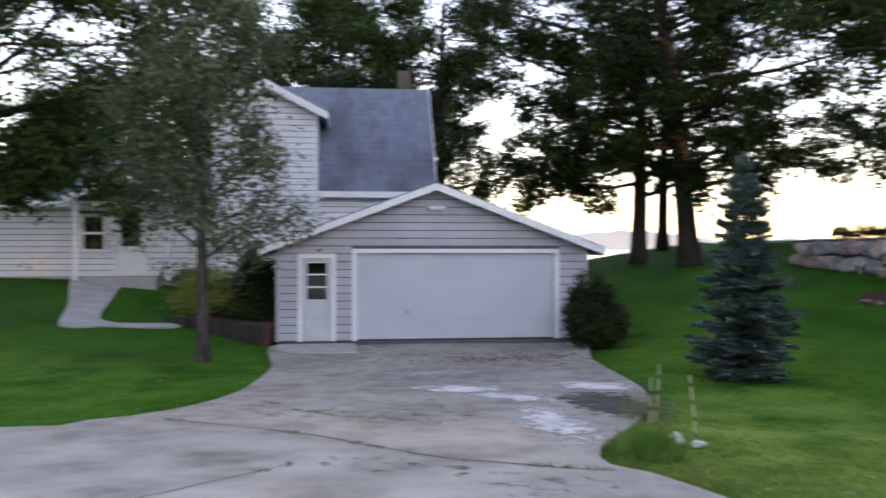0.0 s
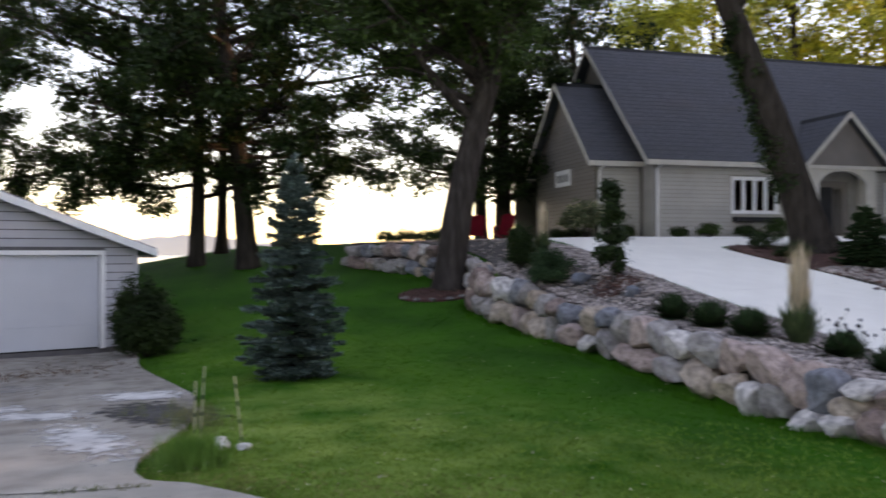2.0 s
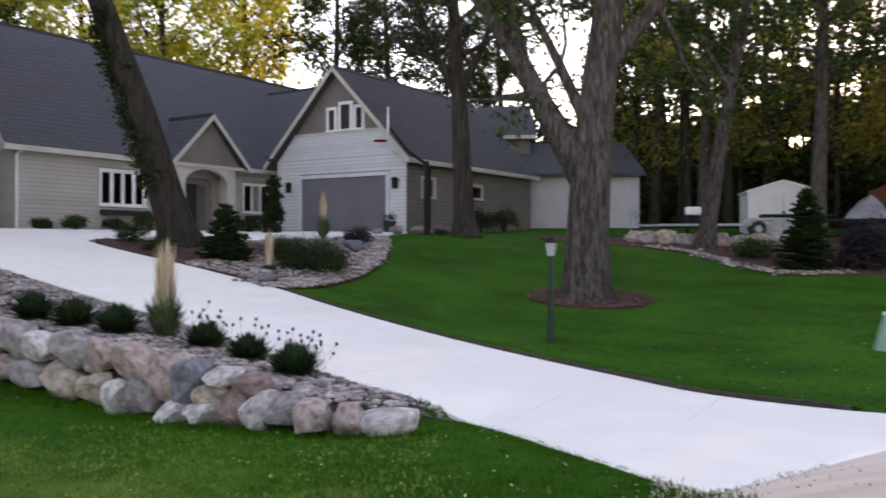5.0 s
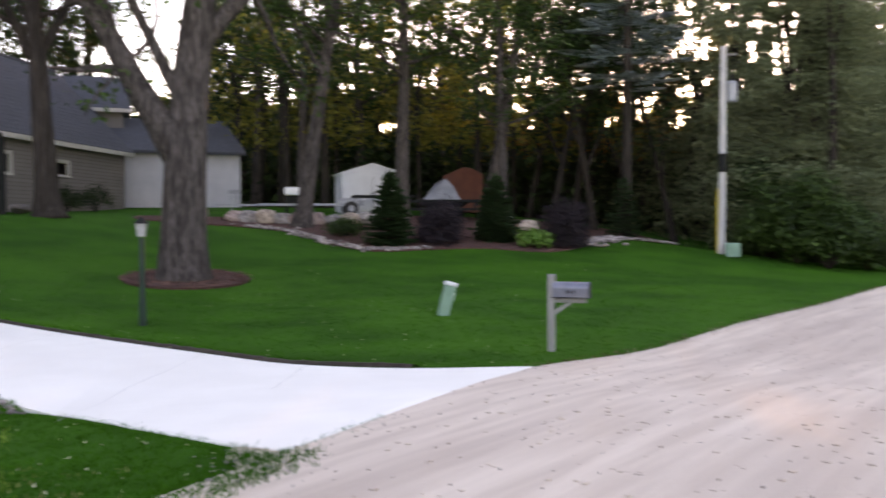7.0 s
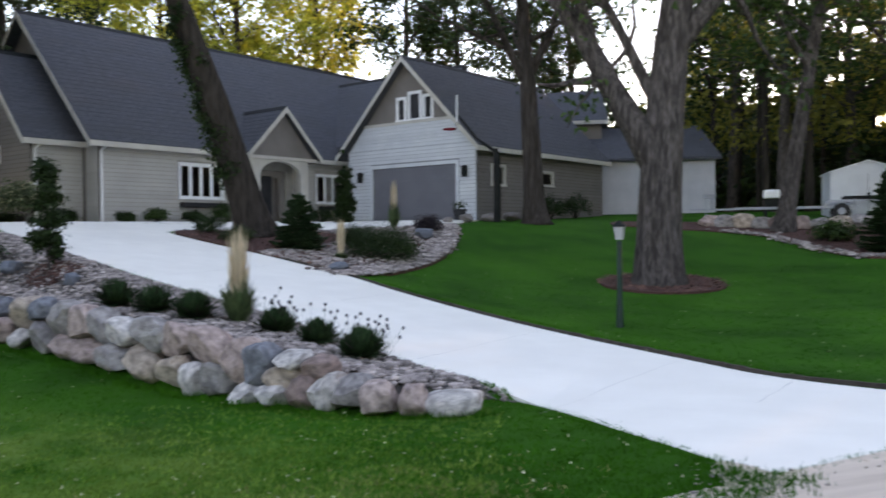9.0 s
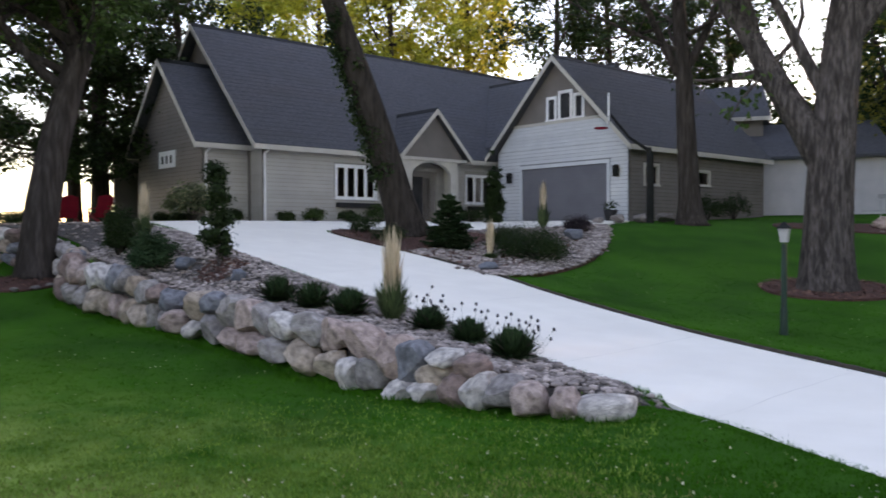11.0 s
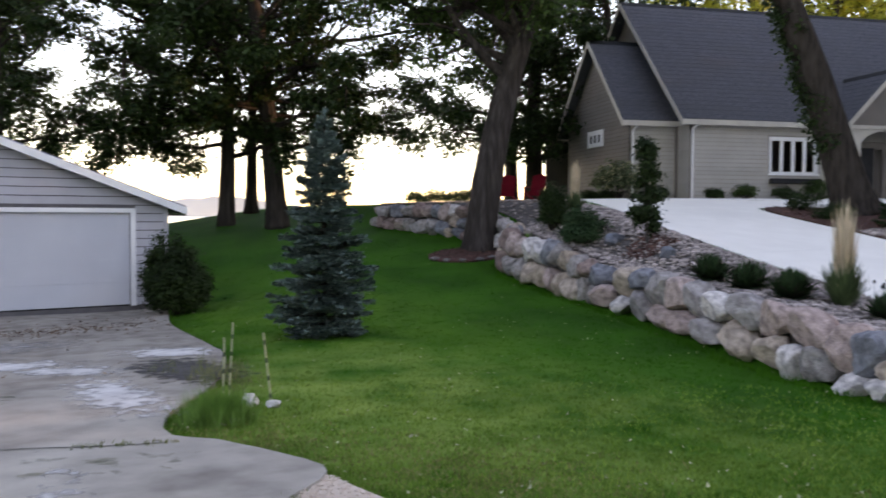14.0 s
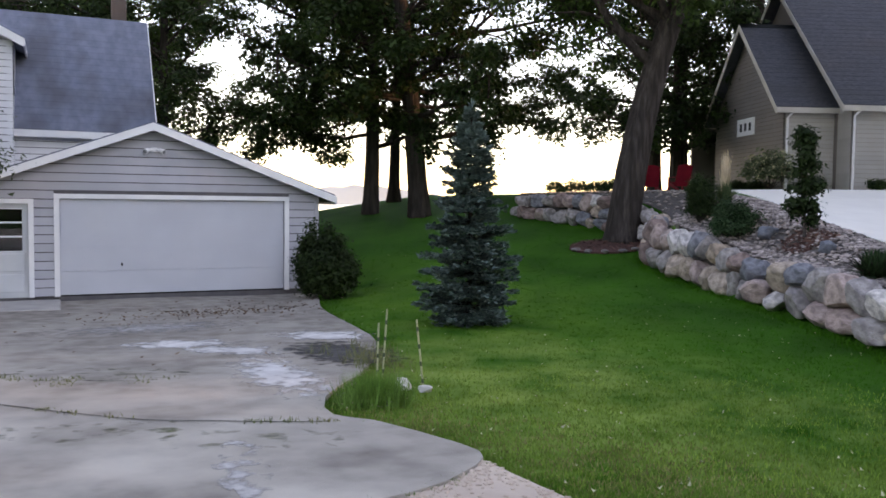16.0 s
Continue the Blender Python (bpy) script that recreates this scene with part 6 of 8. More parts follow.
def scatter_stones(name, label, xy, smin, smax, seed, mat, lift=0.03):
    """Loose stones, too many to count, in one mesh."""
    rng = np.random.default_rng(seed)
    bm = bmesh.new()
    bmesh.ops.create_icosphere(bm, subdivisions=1, radius=1.0)
    bm.verts.index_update()
    base = np.array([v.co[:] for v in bm.verts])
    tri = np.array([[v.index for v in f.verts] for f in bm.faces])
    bm.free()
    n = len(xy)
    s = rng.uniform(smin, smax, (n, 1, 1)) * np.stack([rng.uniform(0.8, 1.4, n), rng.uniform(0.6, 1.0, n), rng.uniform(0.35, 0.6, n)], 1)[:, None, :]
    a = rng.uniform(0, 6.28, n)
    p = base[None] * s * rng.uniform(0.8, 1.15, (n, len(base), 1))
    q = np.stack([p[..., 0] * np.cos(a)[:, None] - p[..., 1] * np.sin(a)[:, None], p[..., 0] * np.sin(a)[:, None] + p[..., 1] * np.cos(a)[:, None], p[..., 2]], -1)
    q += np.column_stack([xy, land_z(xy[:, 0], xy[:, 1]) + lift])[:, None, :]
    f = (tri[None] + (np.arange(n) * len(base))[:, None, None]).reshape(-1, 3)
    me = bpy.data.meshes.new(name)
    me.vertices.add(n * len(base))
    me.vertices.foreach_set("co", q.astype(np.float32).reshape(-1))
    me.loops.add(f.size)
    me.loops.foreach_set("vertex_index", f.reshape(-1).astype(np.int32))
    me.polygons.add(len(f))
    me.polygons.foreach_set("loop_start", np.arange(0, f.size, 3, dtype=np.int32))
    me.polygons.foreach_set("loop_total", np.full(len(f), 3, np.int32))
    me.materials.append(mat)
    me.update(calc_edges=True)
    return tagged(new(name, me), label, "stones", "", "stuff")


def sprinkle(line, n, seed):
    rng = np.random.default_rng(seed)
    o = np.asarray(line)
    p = rng.uniform(o.min(0), o.max(0), (n * 6, 2))
    return p[inside(p[:, 0], p[:, 1], o)][:n]


pts = sprinkle(bed_line, 11000, 3)
pts = pts[~inside(pts[:, 0], pts[:, 1], drive_line)]
near = pts[pts[:, 1] < 20]
scatter_stones("river_rock", "mixed rounded river rock over the bed", np.vstack([near, pts[pts[:, 1] >= 20][:800]]), 0.03, 0.072, 7, M["riverrock"], 0.04)
ln = smooth_line(WALL[2:8], 0.04)
rng = np.random.default_rng(6)
ln = np.repeat(ln, 8, 0)
ln = ln + np.column_stack([rng.uniform(0.08, 0.55, len(ln)), rng.uniform(-0.3, 0.1, len(ln))])
scatter_stones("river_rock", "river rock spilling over the boulder wall", ln, 0.03, 0.07, 13, M["riverrock"], 0.05)
edge = smooth_line([(18.3, 10.7), (19.5, 10.45), (21.1, 10.4), (23.2, 10.6), (25.0, 11.0), (27.2, 11.8), (29.0, 12.6)], 0.1)
rng = np.random.default_rng(8)
pts = np.repeat(edge, 14, 0) + np.abs(rng.normal(0, 0.45, (len(edge) * 14, 1))) * np.array([[-0.1, 1.0]]) + rng.normal(0, 0.1, (len(edge) * 14, 2))
scatter_stones("river_rock", "river rock edging the mulched bed", pts, 0.04, 0.09, 9, M["riverrock"], 0.07)

pts = sprinkle(island_line, 3800, 14)
pts = pts[(pts[:, 1] < 14.4 - 0.12 * (pts[:, 0] - 20)) | (pts[:, 0] > 24.5)]
scatter_stones("river_rock", "mixed river rock over the front of the bed", pts, 0.045, 0.10, 15, M["riverrock"], 0.07)
# right-hand bed: mulch, edging stones
RBED = [at_az(77, 34.8), at_az(80, 34.0), at_az(84, 33.4), at_az(87, 32.2), at_az(89.5, 29.8), at_az(92.5, 28.4), at_az(96, 28.9), at_az(100, 29.6), at_az(104.5, 29.4), at_az(107, 31.6), at_az(109, 36), at_az(112, 40), at_az(108, 46), at_az(95, 40), at_az(85, 37.5), at_az(78, 36.8)]
rbed_line = smooth_line(RBED, 0.5, True)
patch("wooded_bed", rbed_line, land_z, M["mulch"], lift=0.05, step=0.6, label="mulched bed under the trees edged with stones", category="planting bed")
edge = smooth_line(RBED[2:7], 0.1)
pts = np.repeat(edge, 5, 0) + rng.normal(0, 0.2, (len(edge) * 5, 2)) + np.array([[0.25, 0.05]])
scatter_stones("river_rock", "pale river rock edging the wooded bed", pts, 0.04, 0.10, 10, M["riverrock"], 0.07)
edge = smooth_line(RBED[9:12], 0.12)
scatter_stones("river_rock", "pale stones edging the wooded bed", np.repeat(edge, 5, 0) + rng.normal(0, 0.3, (len(edge) * 5, 2)), 0.06, 0.14, 11, M["riverrock"], 0.07)
ring = [(23.0 + 1.65 * math.cos(a), 3.95 + 1.65 * math.sin(a)) for a in np.linspace(0, 2 * math.pi, 15)[:-1]]
patch("mulch_ring", smooth_line(ring, 0.3, True), land_z, M["mulch"], lift=0.06, step=0.4, label="round ring of red-brown mulch about the oak", category="mulch")
ring = [(11.7 + 1.15 * math.cos(a), 21.3 + 0.9 * math.sin(a)) for a in np.linspace(0, 2 * math.pi, 13)[:-1]]
patch("mulch_ring", smooth_line(ring, 0.3, True), land_z, M["mulch"], lift=0.05, step=0.4, label="mulch and stones about the leaning tree", category="mulch")
for i, a in enumerate(np.linspace(3.3, 6.0, 7)):
    rock("low flat stone in the ring about the tree", 11.7 + 1.1 * math.cos(a), 21.3 + 0.85 * math.sin(a), 0.22, 0.16, 0.08, M["field_stone"], i * 40, i)
ring = [(12.1 + 0.5 * math.cos(a), 13.95 + 0.5 * math.sin(a)) for a in np.linspace(0, 2 * math.pi, 11)[:-1]]
patch("mulch_ring", smooth_line(ring, 0.25, True), land_z, M["mulch"], lift=0.06, step=0.2, label="mulch at the foot of the sapling", category="mulch")

# ---- shrubs ----
SP = "small dark spiky evergreen mound in river rock"
for i, (x, y, s) in enumerate(((10.75, 10.9, 0.62), (10.4, 9.75, 0.60), (10.15, 8.7, 0.58), (10.2, 7.2, 0.50), (9.9, 6.3, 0.48), (9.45, 5.35, 0.55))):
    shrub("mugo_pine", SP, (x, y), s * 1.35, s * 0.82, 50 + i, "needle", n=200, per=38, spiky=True, group="row of dwarf pines", lift=0.03)
shrub("yew", "spreading dark yew above the boulder wall", (11.72, 15.85), 0.95, 0.85, 60, "needle", 0.06, 60, 150, base=-0.1)
shrub("arborvitae", "dense dark globe arborvitae at the wall's corner", (12.2, 17.75), 0.74, 1.2, 61, "leaf_dark", 0.05, 80, 190, base=-0.15)
shrub("shrub", "yellow-green grassy shrub beside the arborvitae", (11.8, 18.2), 0.6, 0.6, 62, "weed", 0.08, 20, 60, spiky=True)
shrub("shrub", "large dark shrub at the garage corner", (3.25, 18.95), 1.15, 1.5, 63, "leaf_dark", 0.08, 170, 220, base=-0.35, boxy=True)
shrub("shrub", "tall dark shrub beside the garage", (-5.2, 22.0), 1.3, 2.3, 64, "leaf_dark", 0.09, 60, 130)
shrub("shrub", "olive-green rounded shrub on the cottage lawn", (-6.35, 22.3), 2.3, 1.3, 65, "leaf_lime", 0.08, 50, 150, lift=0.1)
shrub("shrub", "low dark shrub beside the garage", (-5.05, 21.2), 1.3, 0.35, 66, "leaf_dark", 0.08, 40, 90, lift=0.36)
shrub("shrub", "flowering plants at the cottage wall", (-13.4, 27.0), 1.6, 0.6, 67, "weed", 0.10, 30, 60)
shrub("shrub", "green plants beside the cottage door", (-8.0, 26.6), 2.2, 0.7, 68, "leaf", 0.10, 30, 70)
shrub("shrub", "tall dark bush at the cottage's end", (-15.2, 26.2), 1.4, 2.3, 69, "leaf_dark", 0.10, 40, 120)
# island
conifer("evergreen", "dark cone-shaped evergreen in the mulched bed", (21.0, 14.2), 1.75, 1.75, 70, "needle", tiers=15, per=18, fine=110)
shrub("juniper", "low spreading juniper in the mulched bed", (21.5, 11.5), 1.9, 0.95, 71, "leaf_dark", 0.055, 90, 150, base=-0.1)
shrub("shrub", "dark green shrub behind the juniper", (22.4, 13.0), 1.3, 0.75, 72, "leaf_dark", 0.06, 60, 110)
shrub("shrub", "small round purple-black shrub near the garage", (26.9, 12.8), 1.0, 0.6, 73, "leaf_purple", 0.06, 40, 90)
shrub("shrub", "small dark shrub under the leaning tree", (20.3, 15.9), 0.9, 0.5, 76, "leaf_dark", 0.07, 40, 80)
shrub("shrub", "dark low shrub in the mulched bed", (21.0, 17.6), 0.9, 0.6, 74, "leaf_dark", 0.07, 30, 70)
shrub("shrub", "dark vine climbing the garage corner", at_az(58.95, 35.5), 0.72, 2.9, 75, "leaf_dark", 0.08, 110, 190, base=-1.9)
# foundation planting of the new house
HM = house.matrix_basis
for i, (x, y, w, h, lv) in enumerate(((17.3, 28.9, 0.7, 0.4, "leaf_dark"), (18.6, 28.9, 0.8, 0.6, "leaf"), (20.2, 28.8, 0.8, 0.5, "leaf_dark"), (21.8, 28.7, 1.2, 0.8, "leaf"), (15.6, 30.2, 0.9, 0.45, "leaf_dark"), (14.2, 31.7, 0.8, 0.35, "leaf_dark"), (14.2, 33.4, 0.8, 0.4, "leaf_dark"), (27.2, 28.8, 1.3, 0.7, "leaf_dark"), (33.2, 20.0, 1.2, 1.1, "leaf_dark"), (35.4, 20.0, 1.3, 1.2, "leaf_dark"))):
    p = HM @ Vector((x, y, 0))
    shrub("shrub", "foundation shrub along the house wall", (p.x, p.y), w, h, 80 + i, lv, 0.08, 30, 80, group="foundation shrubs")
p = HM @ Vector((14.1, 30.4, 0))
hyd = shrub("hydrangea", "white-flowering hydrangea at the gable corner", (p.x, p.y), 1.6, 1.45, 95, "leaf_grey", 0.15, 26, 100, base=0.1)
rng = np.random.default_rng(96)
bl = [(0.75 * math.cos(a) * r, 0.75 * math.sin(a) * r, 0.55 + 0.85 * rng.uniform(0, 1)) for a, r in zip(rng.uniform(0, 6.28, 80), rng.uniform(0.6, 1.05, 80))]
under(quads_ob("blossom", leaf_quads(bl, 14, 0.06, 0.06, rng, 1.0), M["pale_leaf"]), hyd, "pale cream flower heads")
# sapling
tree("sapling", "slim young sapling in the rock bed", (12.1, 14.08), 2.22, 0.03, (-0.05, 0.0), 0.12, 0.29, 18, 13, 0.10, "bark", "leaf_dark", 97, sigma=0.085, bend=0.03, sink=0.02)
# right-hand bed
conifer("spruce", "young green spruce in the wooded bed", (29.7, -1.9), 2.8, 2.1, 101, "needle", "young spruces", 20, 18, 170)
conifer("spruce", "young green spruce among dark shrubs", (30.9, -5.95), 2.7, 2.1, 102, "needle", "young spruces", 20, 18, 170)
conifer("spruce", "young spruce at the shaded end of the bed", at_az(109.4, 38), 2.9, 1.9, 103, "needle", "young spruces", 16, 14, 60)
shrub("shrub", "dense purple-black ninebark in the wooded bed", (30.3, -3.75), 1.9, 1.5, 104, "leaf_purple", 0.08, 80, 180, base=-0.6)
shrub("shrub", "tall purple-black shrub at the bed's end", (29.8, -8.4), 1.7, 1.9, 105, "leaf_purple", 0.08, 80, 180, base=-0.8)
shrub("hosta", "bright green leafy hosta in the mulch", (29.3, -7.05), 1.2, 0.65, 106, "weed", 0.2, 16, 60)
shrub("shrub", "low green plants among the edging stones", (31.6, -0.3), 1.3, 0.7, 107, "leaf", 0.12, 26, 70)
for i, (az, d, w, h) in enumerate(((118.9, 34.0, 2.4, 1.9), (120.2, 32.5, 3.0, 3.2), (122.2, 32, 2.8, 2.4), (124.2, 33.5, 2.0, 1.3))):
    shrub("bush", "dusky green bush beside the gravel road", at_az(az, d), w, h, 110 + i, "leaf", 0.18, 80, 150, group="roadside bushes")
# ornamental grasses
def plume(name, label, xy, tall, seed, green=0.45, n=260, wide=0.28):
    rng = np.random.default_rng(seed)
    ob = thing(name, label, "grass", pose(xy[0], xy[1], z_at(*xy)))
    for nm, k, h0, h1, mat, sp in (("blade_tuft", 2 * n, green * 0.4, green, "grass_blade", 1.0), ("plume_head", n, 0.45, 1.08, "dry_grass", 0.50)):
        a = rng.uniform(0, 6.28, k)
        d = np.stack([np.cos(a), np.sin(a), np.zeros(k)], 1)
        s = np.stack([-np.sin(a), np.cos(a), np.zeros(k)], 1) * 0.009
        h = tall * rng.uniform(h0, h1, (k, 1))
        out = rng.uniform(0.1, 1.0, (k, 1))
        h = h * (1.2 - 0.55 * out) if nm == "blade_tuft" else h * (1.06 - 0.16 * out)
        o = d * rng.uniform(0, wide * (0.35 if nm == "blade_tuft" else 0.2), (k, 1))
        up = np.array([0, 0, 1.0])
        mid, tip = o + up * h * 0.7 + d * wide * sp * 0.5 * out, o + up * h + d * wide * sp * out
        under(quads_ob(nm, np.stack([o - s, mid + s * 1.6, tip, mid - s * 1.6], 1), M[mat]), ob)
    return ob


plume("ornamental_grass", "tall feather grass with straw plumes in river rock", (10.4, 8.05), 1.45, 120, n=260, wide=0.36, green=0.52)
plume("ornamental_grass", "feather grass clump in the mulched bed", (20.6, 12.5), 1.15, 121, 0.2)
plume("ornamental_grass", "feather grass before the grey garage door", (27.6, 14.5), 1.7, 122, 0.6)
plume("ornamental_grass", "straw grass beside the arborvitae", (13.0, 17.9), 1.3, 123, 0.5)
# spent coneflowers
cf_ = thing("coneflowers", "spent coneflowers with dark seed heads", "flowers", pose(10.75, 7.5, z_at(10.75, 7.5)))
rng = np.random.default_rng(124)
for i in range(46):
    u = rng.uniform(0, 1)
    x, y, h = -0.05 - 0.75 * u + rng.normal(0, 0.14), 0.5 - 2.9 * u + rng.normal(0, 0.14), rng.uniform(0.36, 0.58) - 0.10 * u
    lift = z_at(10.75 + x, 7.5 + y) - z_at(10.75, 7.5)
    q = rng.normal(0, 0.12, 2)
    st = part("stem", tube(bmesh.new(), [(x, y, lift), (x + q[0] * 0.5, y + q[1] * 0.5, lift + h * 0.6), (x + q[0], y + q[1], lift + h)], [0.0024] * 3, 4), M["grass_blade"], cf_)
    part("seed_head", tube(bmesh.new(), [(x + q[0], y + q[1], lift + h - 0.012), (x + q[0], y + q[1], lift + h + 0.01), (x + q[0], y + q[1], lift + h + 0.035)], [0.018, 0.021, 0.009], 7), M["dark"], st)
# weeds at the old driveway's edge

# ---- lamp, mailbox, pedestal, pole, stakes ----
x, y = 15.75, 3.45
lp = thing("lamp_post", "black garden lamp post with a clear lantern", "lamp", pose(x, y, z_at(x, y)))
part("base", tube(bmesh.new(), [(0, 0, -0.05), (0, 0, 0.1), (0, 0, 0.45), (0, 0, 0.5)], [0.075, 0.07, 0.062, 0.052], 12), M["post_green"], lp)
part("post", tube(bmesh.new(), [(0, 0, 0.45), (0, 0, 1.62)], [0.052, 0.048], 12), M["post_green"], lp)
lan = part("lantern", hull(bmesh.new(), [(-0.06, -0.06, 1.64), (0.06, -0.06, 1.64), (0.06, 0.06, 1.64), (-0.06, 0.06, 1.64)], [(-0.09, -0.09, 1.88), (0.09, -0.09, 1.88), (0.09, 0.09, 1.88), (-0.09, 0.09, 1.88)]), M["lamp_glass"], lp, "pale glass lantern")
part("cap", hull(bmesh.new(), [(-0.12, -0.12, 1.88), (0.12, -0.12, 1.88), (0.12, 0.12, 1.88), (-0.12, 0.12, 1.88)], [(-0.02, -0.02, 2.0), (0.02, -0.02, 2.0), (0.02, 0.02, 2.0), (-0.02, 0.02, 2.0)]), M["black_metal"], lan)
part("crossbar", tube(bmesh.new(), [(-0.14, 0, 1.52), (0.14, 0, 1.52)], [0.01, 0.01], 6), M["black_metal"], lp)

x, y = 12.05, -3.33
mb = thing("mailbox", "grey metal mailbox on a weathered wooden post", "mailbox", pose(x, y, z_at(x, y), 0, 0, -25))
part("post", bevelled(boxes((-0.05, 0.05, -0.05, 0.05, -0.1, 1.16)), 0.006), M["post_grey"], mb)
part("arm", bevelled(boxes((-0.045, 0.045, -0.52, 0.05, 0.74, 0.82)), 0.006), M["post_grey"], mb)
bm = bmesh.new()
hull(bm, [(-0.04, 0.02, 0.50), (0.04, 0.02, 0.50), (0.04, 0.02, 0.58), (-0.04, 0.02, 0.58)], [(-0.04, -0.30, 0.72), (0.04, -0.30, 0.72), (0.04, -0.30, 0.78), (-0.04, -0.30, 0.78)])
part("brace", bm, M["post_grey"], mb)
prof = [(-0.1, 0.82), (0.1, 0.82), (0.1, 0.95)] + [(0.1 * math.cos(a), 0.95 + 0.1 * math.sin(a)) for a in np.linspace(0.2, math.pi - 0.2, 9)] + [(-0.1, 0.95)]
bx = part("box", hull(bmesh.new(), [(a, -0.56, c) for a, c in prof], [(a, -0.03, c) for a, c in prof]), M["mailbox_metal"], mb, "dull grey metal letter box")
part("door", hull(bmesh.new(), [(a * 1.04, -0.575, 0.82 + (c - 0.82) * 1.03) for a, c in prof], [(a * 1.04, -0.56, 0.82 + (c - 0.82) * 1.03) for a, c in prof]), M["mailbox_metal"], bx)
part("rim", hull(bmesh.new(), [(a * 1.06, -0.578, 0.815 + (c - 0.82) * 1.05) for a, c in prof], [(a * 1.06, -0.566, 0.815 + (c - 0.82) * 1.05) for a, c in prof]), M["dark"], bx, "dark rim of the letter box door")
# dark strip below the box paints in its under-shadow
part("seam", boxes((-0.104, 0.104, -0.56, -0.03, 0.812, 0.826)), M["dark"], bx)
part("flag", boxes((0.102, 0.112, -0.35, -0.31, 0.9, 1.04), (0.102, 0.112, -0.41, -0.31, 1.0, 1.05)), M["red_paint"], bx)
for k in range(3):
    part("number_bar", boxes((-0.1035, -0.1, -0.36 + 0.05 * k, -0.335 + 0.05 * k, 0.88, 0.93)), M["dark"], bx)

x, y = 15.6, -2.1
pd = thing("utility_pedestal", "leaning pale green utility pedestal on the lawn", "utility pedestal", pose(x, y, z_at(x, y) - 0.03, 16, 4, 8))
part("cover", bevelled(boxes((-0.10, 0.10, -0.10, 0.10, 0, 0.62)), 0.02, 2), M["plastic_green"], pd)
part("cap", bevelled(boxes((-0.115, 0.115, -0.115, 0.115, 0.6, 0.68)), 0.025, 2), M["plastic_white"], pd)
part("plate", boxes((-0.07, 0.07, -0.112, -0.102, 0.35, 0.5)), M["plastic_white"], pd)

px_, py_ = at_az(115.7, 32.5)
pz_ = z_at(px_, py_)
up = thing("utility_pole", "weathered grey wooden utility pole with a transformer", "utility pole", pose(px_, py_, pz_, 0, 0, -115))
part("pole", tube(bmesh.new(), [(0, 0, -0.2), (0.02, 0, 3.5), (0.03, 0, 7.6)], [0.145, 0.125, 0.10], 14), M["pole_grey"], up)
part("sleeve", tube(bmesh.new(), [(0.02, 0, 3.0), (0.02, 0, 3.68)], [0.148, 0.146], 14), M["black_metal"], up, "black band round the pole")
tf = part("transformer", tube(bmesh.new(), [(0.32, 0, 5.55), (0.32, 0, 5.6), (0.32, 0, 6.25), (0.32, 0, 6.32)], [0.17, 0.2, 0.2, 0.15], 16), M["steel_grey"], up, "grey can transformer")
part("bushing", tube(bmesh.new(), [(0.32, 0, 6.3), (0.32, 0, 6.5), (0.3, 0, 6.6)], [0.04, 0.05, 0.02], 8), M["dark"], tf)
part("bracket", boxes((0.08, 0.2, -0.05, 0.05, 5.8, 5.88), (0.08, 0.2, -0.05, 0.05, 6.1, 6.18)), M["black_metal"], up)
part("crossarm", boxes((-0.05, 0.5, -0.04, 0.04, 7.25, 7.33)), M["weathered_wood"], up)
part("conduit", tube(bmesh.new(), [(-0.16, -0.05, 0), (-0.15, -0.05, 2.4)], [0.03, 0.03], 8), M["yellow_plastic"], up, "yellow plastic guard")
bxu = tagged(part("utility_box", bevelled(boxes((-0.3, 0.3, -0.25, 0.25, 0, 0.5)), 0.04, 2), M["plastic_green"]), "low green utility box at the pole's foot", "utility box")
q = at_az(116.4, 31.8)
bxu.matrix_basis = pose(*q, z_at(*q), 0, 0, -20)

for i, (x, y, tx, ty, h) in enumerate(((2.4, 8.4, -1, -6, 0.78), (2.13, 9.1, 2, 3, 0.83), (2.06, 9.05, 1, 1, 0.68))):
    sk = thing("driveway_marker", "thin pale driveway marker stake with dark bands", "marker stake", pose(x, y, z_at(x, y) - 0.03, tx, ty, 0), "driveway markers")
    part("rod", tube(bmesh.new(), [(0, 0, -0.05), (0, 0, h)], [0.011, 0.010], 8), M["stake_pale"], sk)
    for z in (0.12, 0.30, 0.48, 0.66):
        if z < h - 0.06:
            part("band", tube(bmesh.new(), [(0, 0, z), (0, 0, z + 0.045)], [0.0125, 0.0125], 8), M["stake_band"], sk)
for i, (x, y, s) in enumerate(((2.2, 8.5, 0.12), (1.95, 8.15, 0.10), (2.4, 8.35, 0.09), (1.85, 7.75, 0.07), (2.3, 8.9, 0.08))):
    rock("broken pale stone at the asphalt edge", x, y, s * 1.2, s, s * 0.6, M["pale_rock"], i * 70, i)

# ---- old driveway: stains, cracks, weeds, leaves ----
def blot(name, outline, mat, seed, lift, label, category="stain"):
    rng = np.random.default_rng(seed)
    o = smooth_line(outline, 0.07, True)
    c = o.mean(0)
    a = np.arange(len(o))
    k = 1 + 0.10 * np.sin(a * 0.9 + seed) + 0.08 * np.sin(a * 2.3 + 2) + rng.normal(0, 0.05, len(o))
    return patch(name, c + (o - c) * k[:, None], land_z, mat, lift=lift, step=0.5, skirt=0.002, label=label, category=category)


PALE = ((0.56, 0.535, 0.51), (0.70, 0.68, 0.65))
DAMP = ((0.055, 0.052, 0.050), (0.10, 0.094, 0.09))


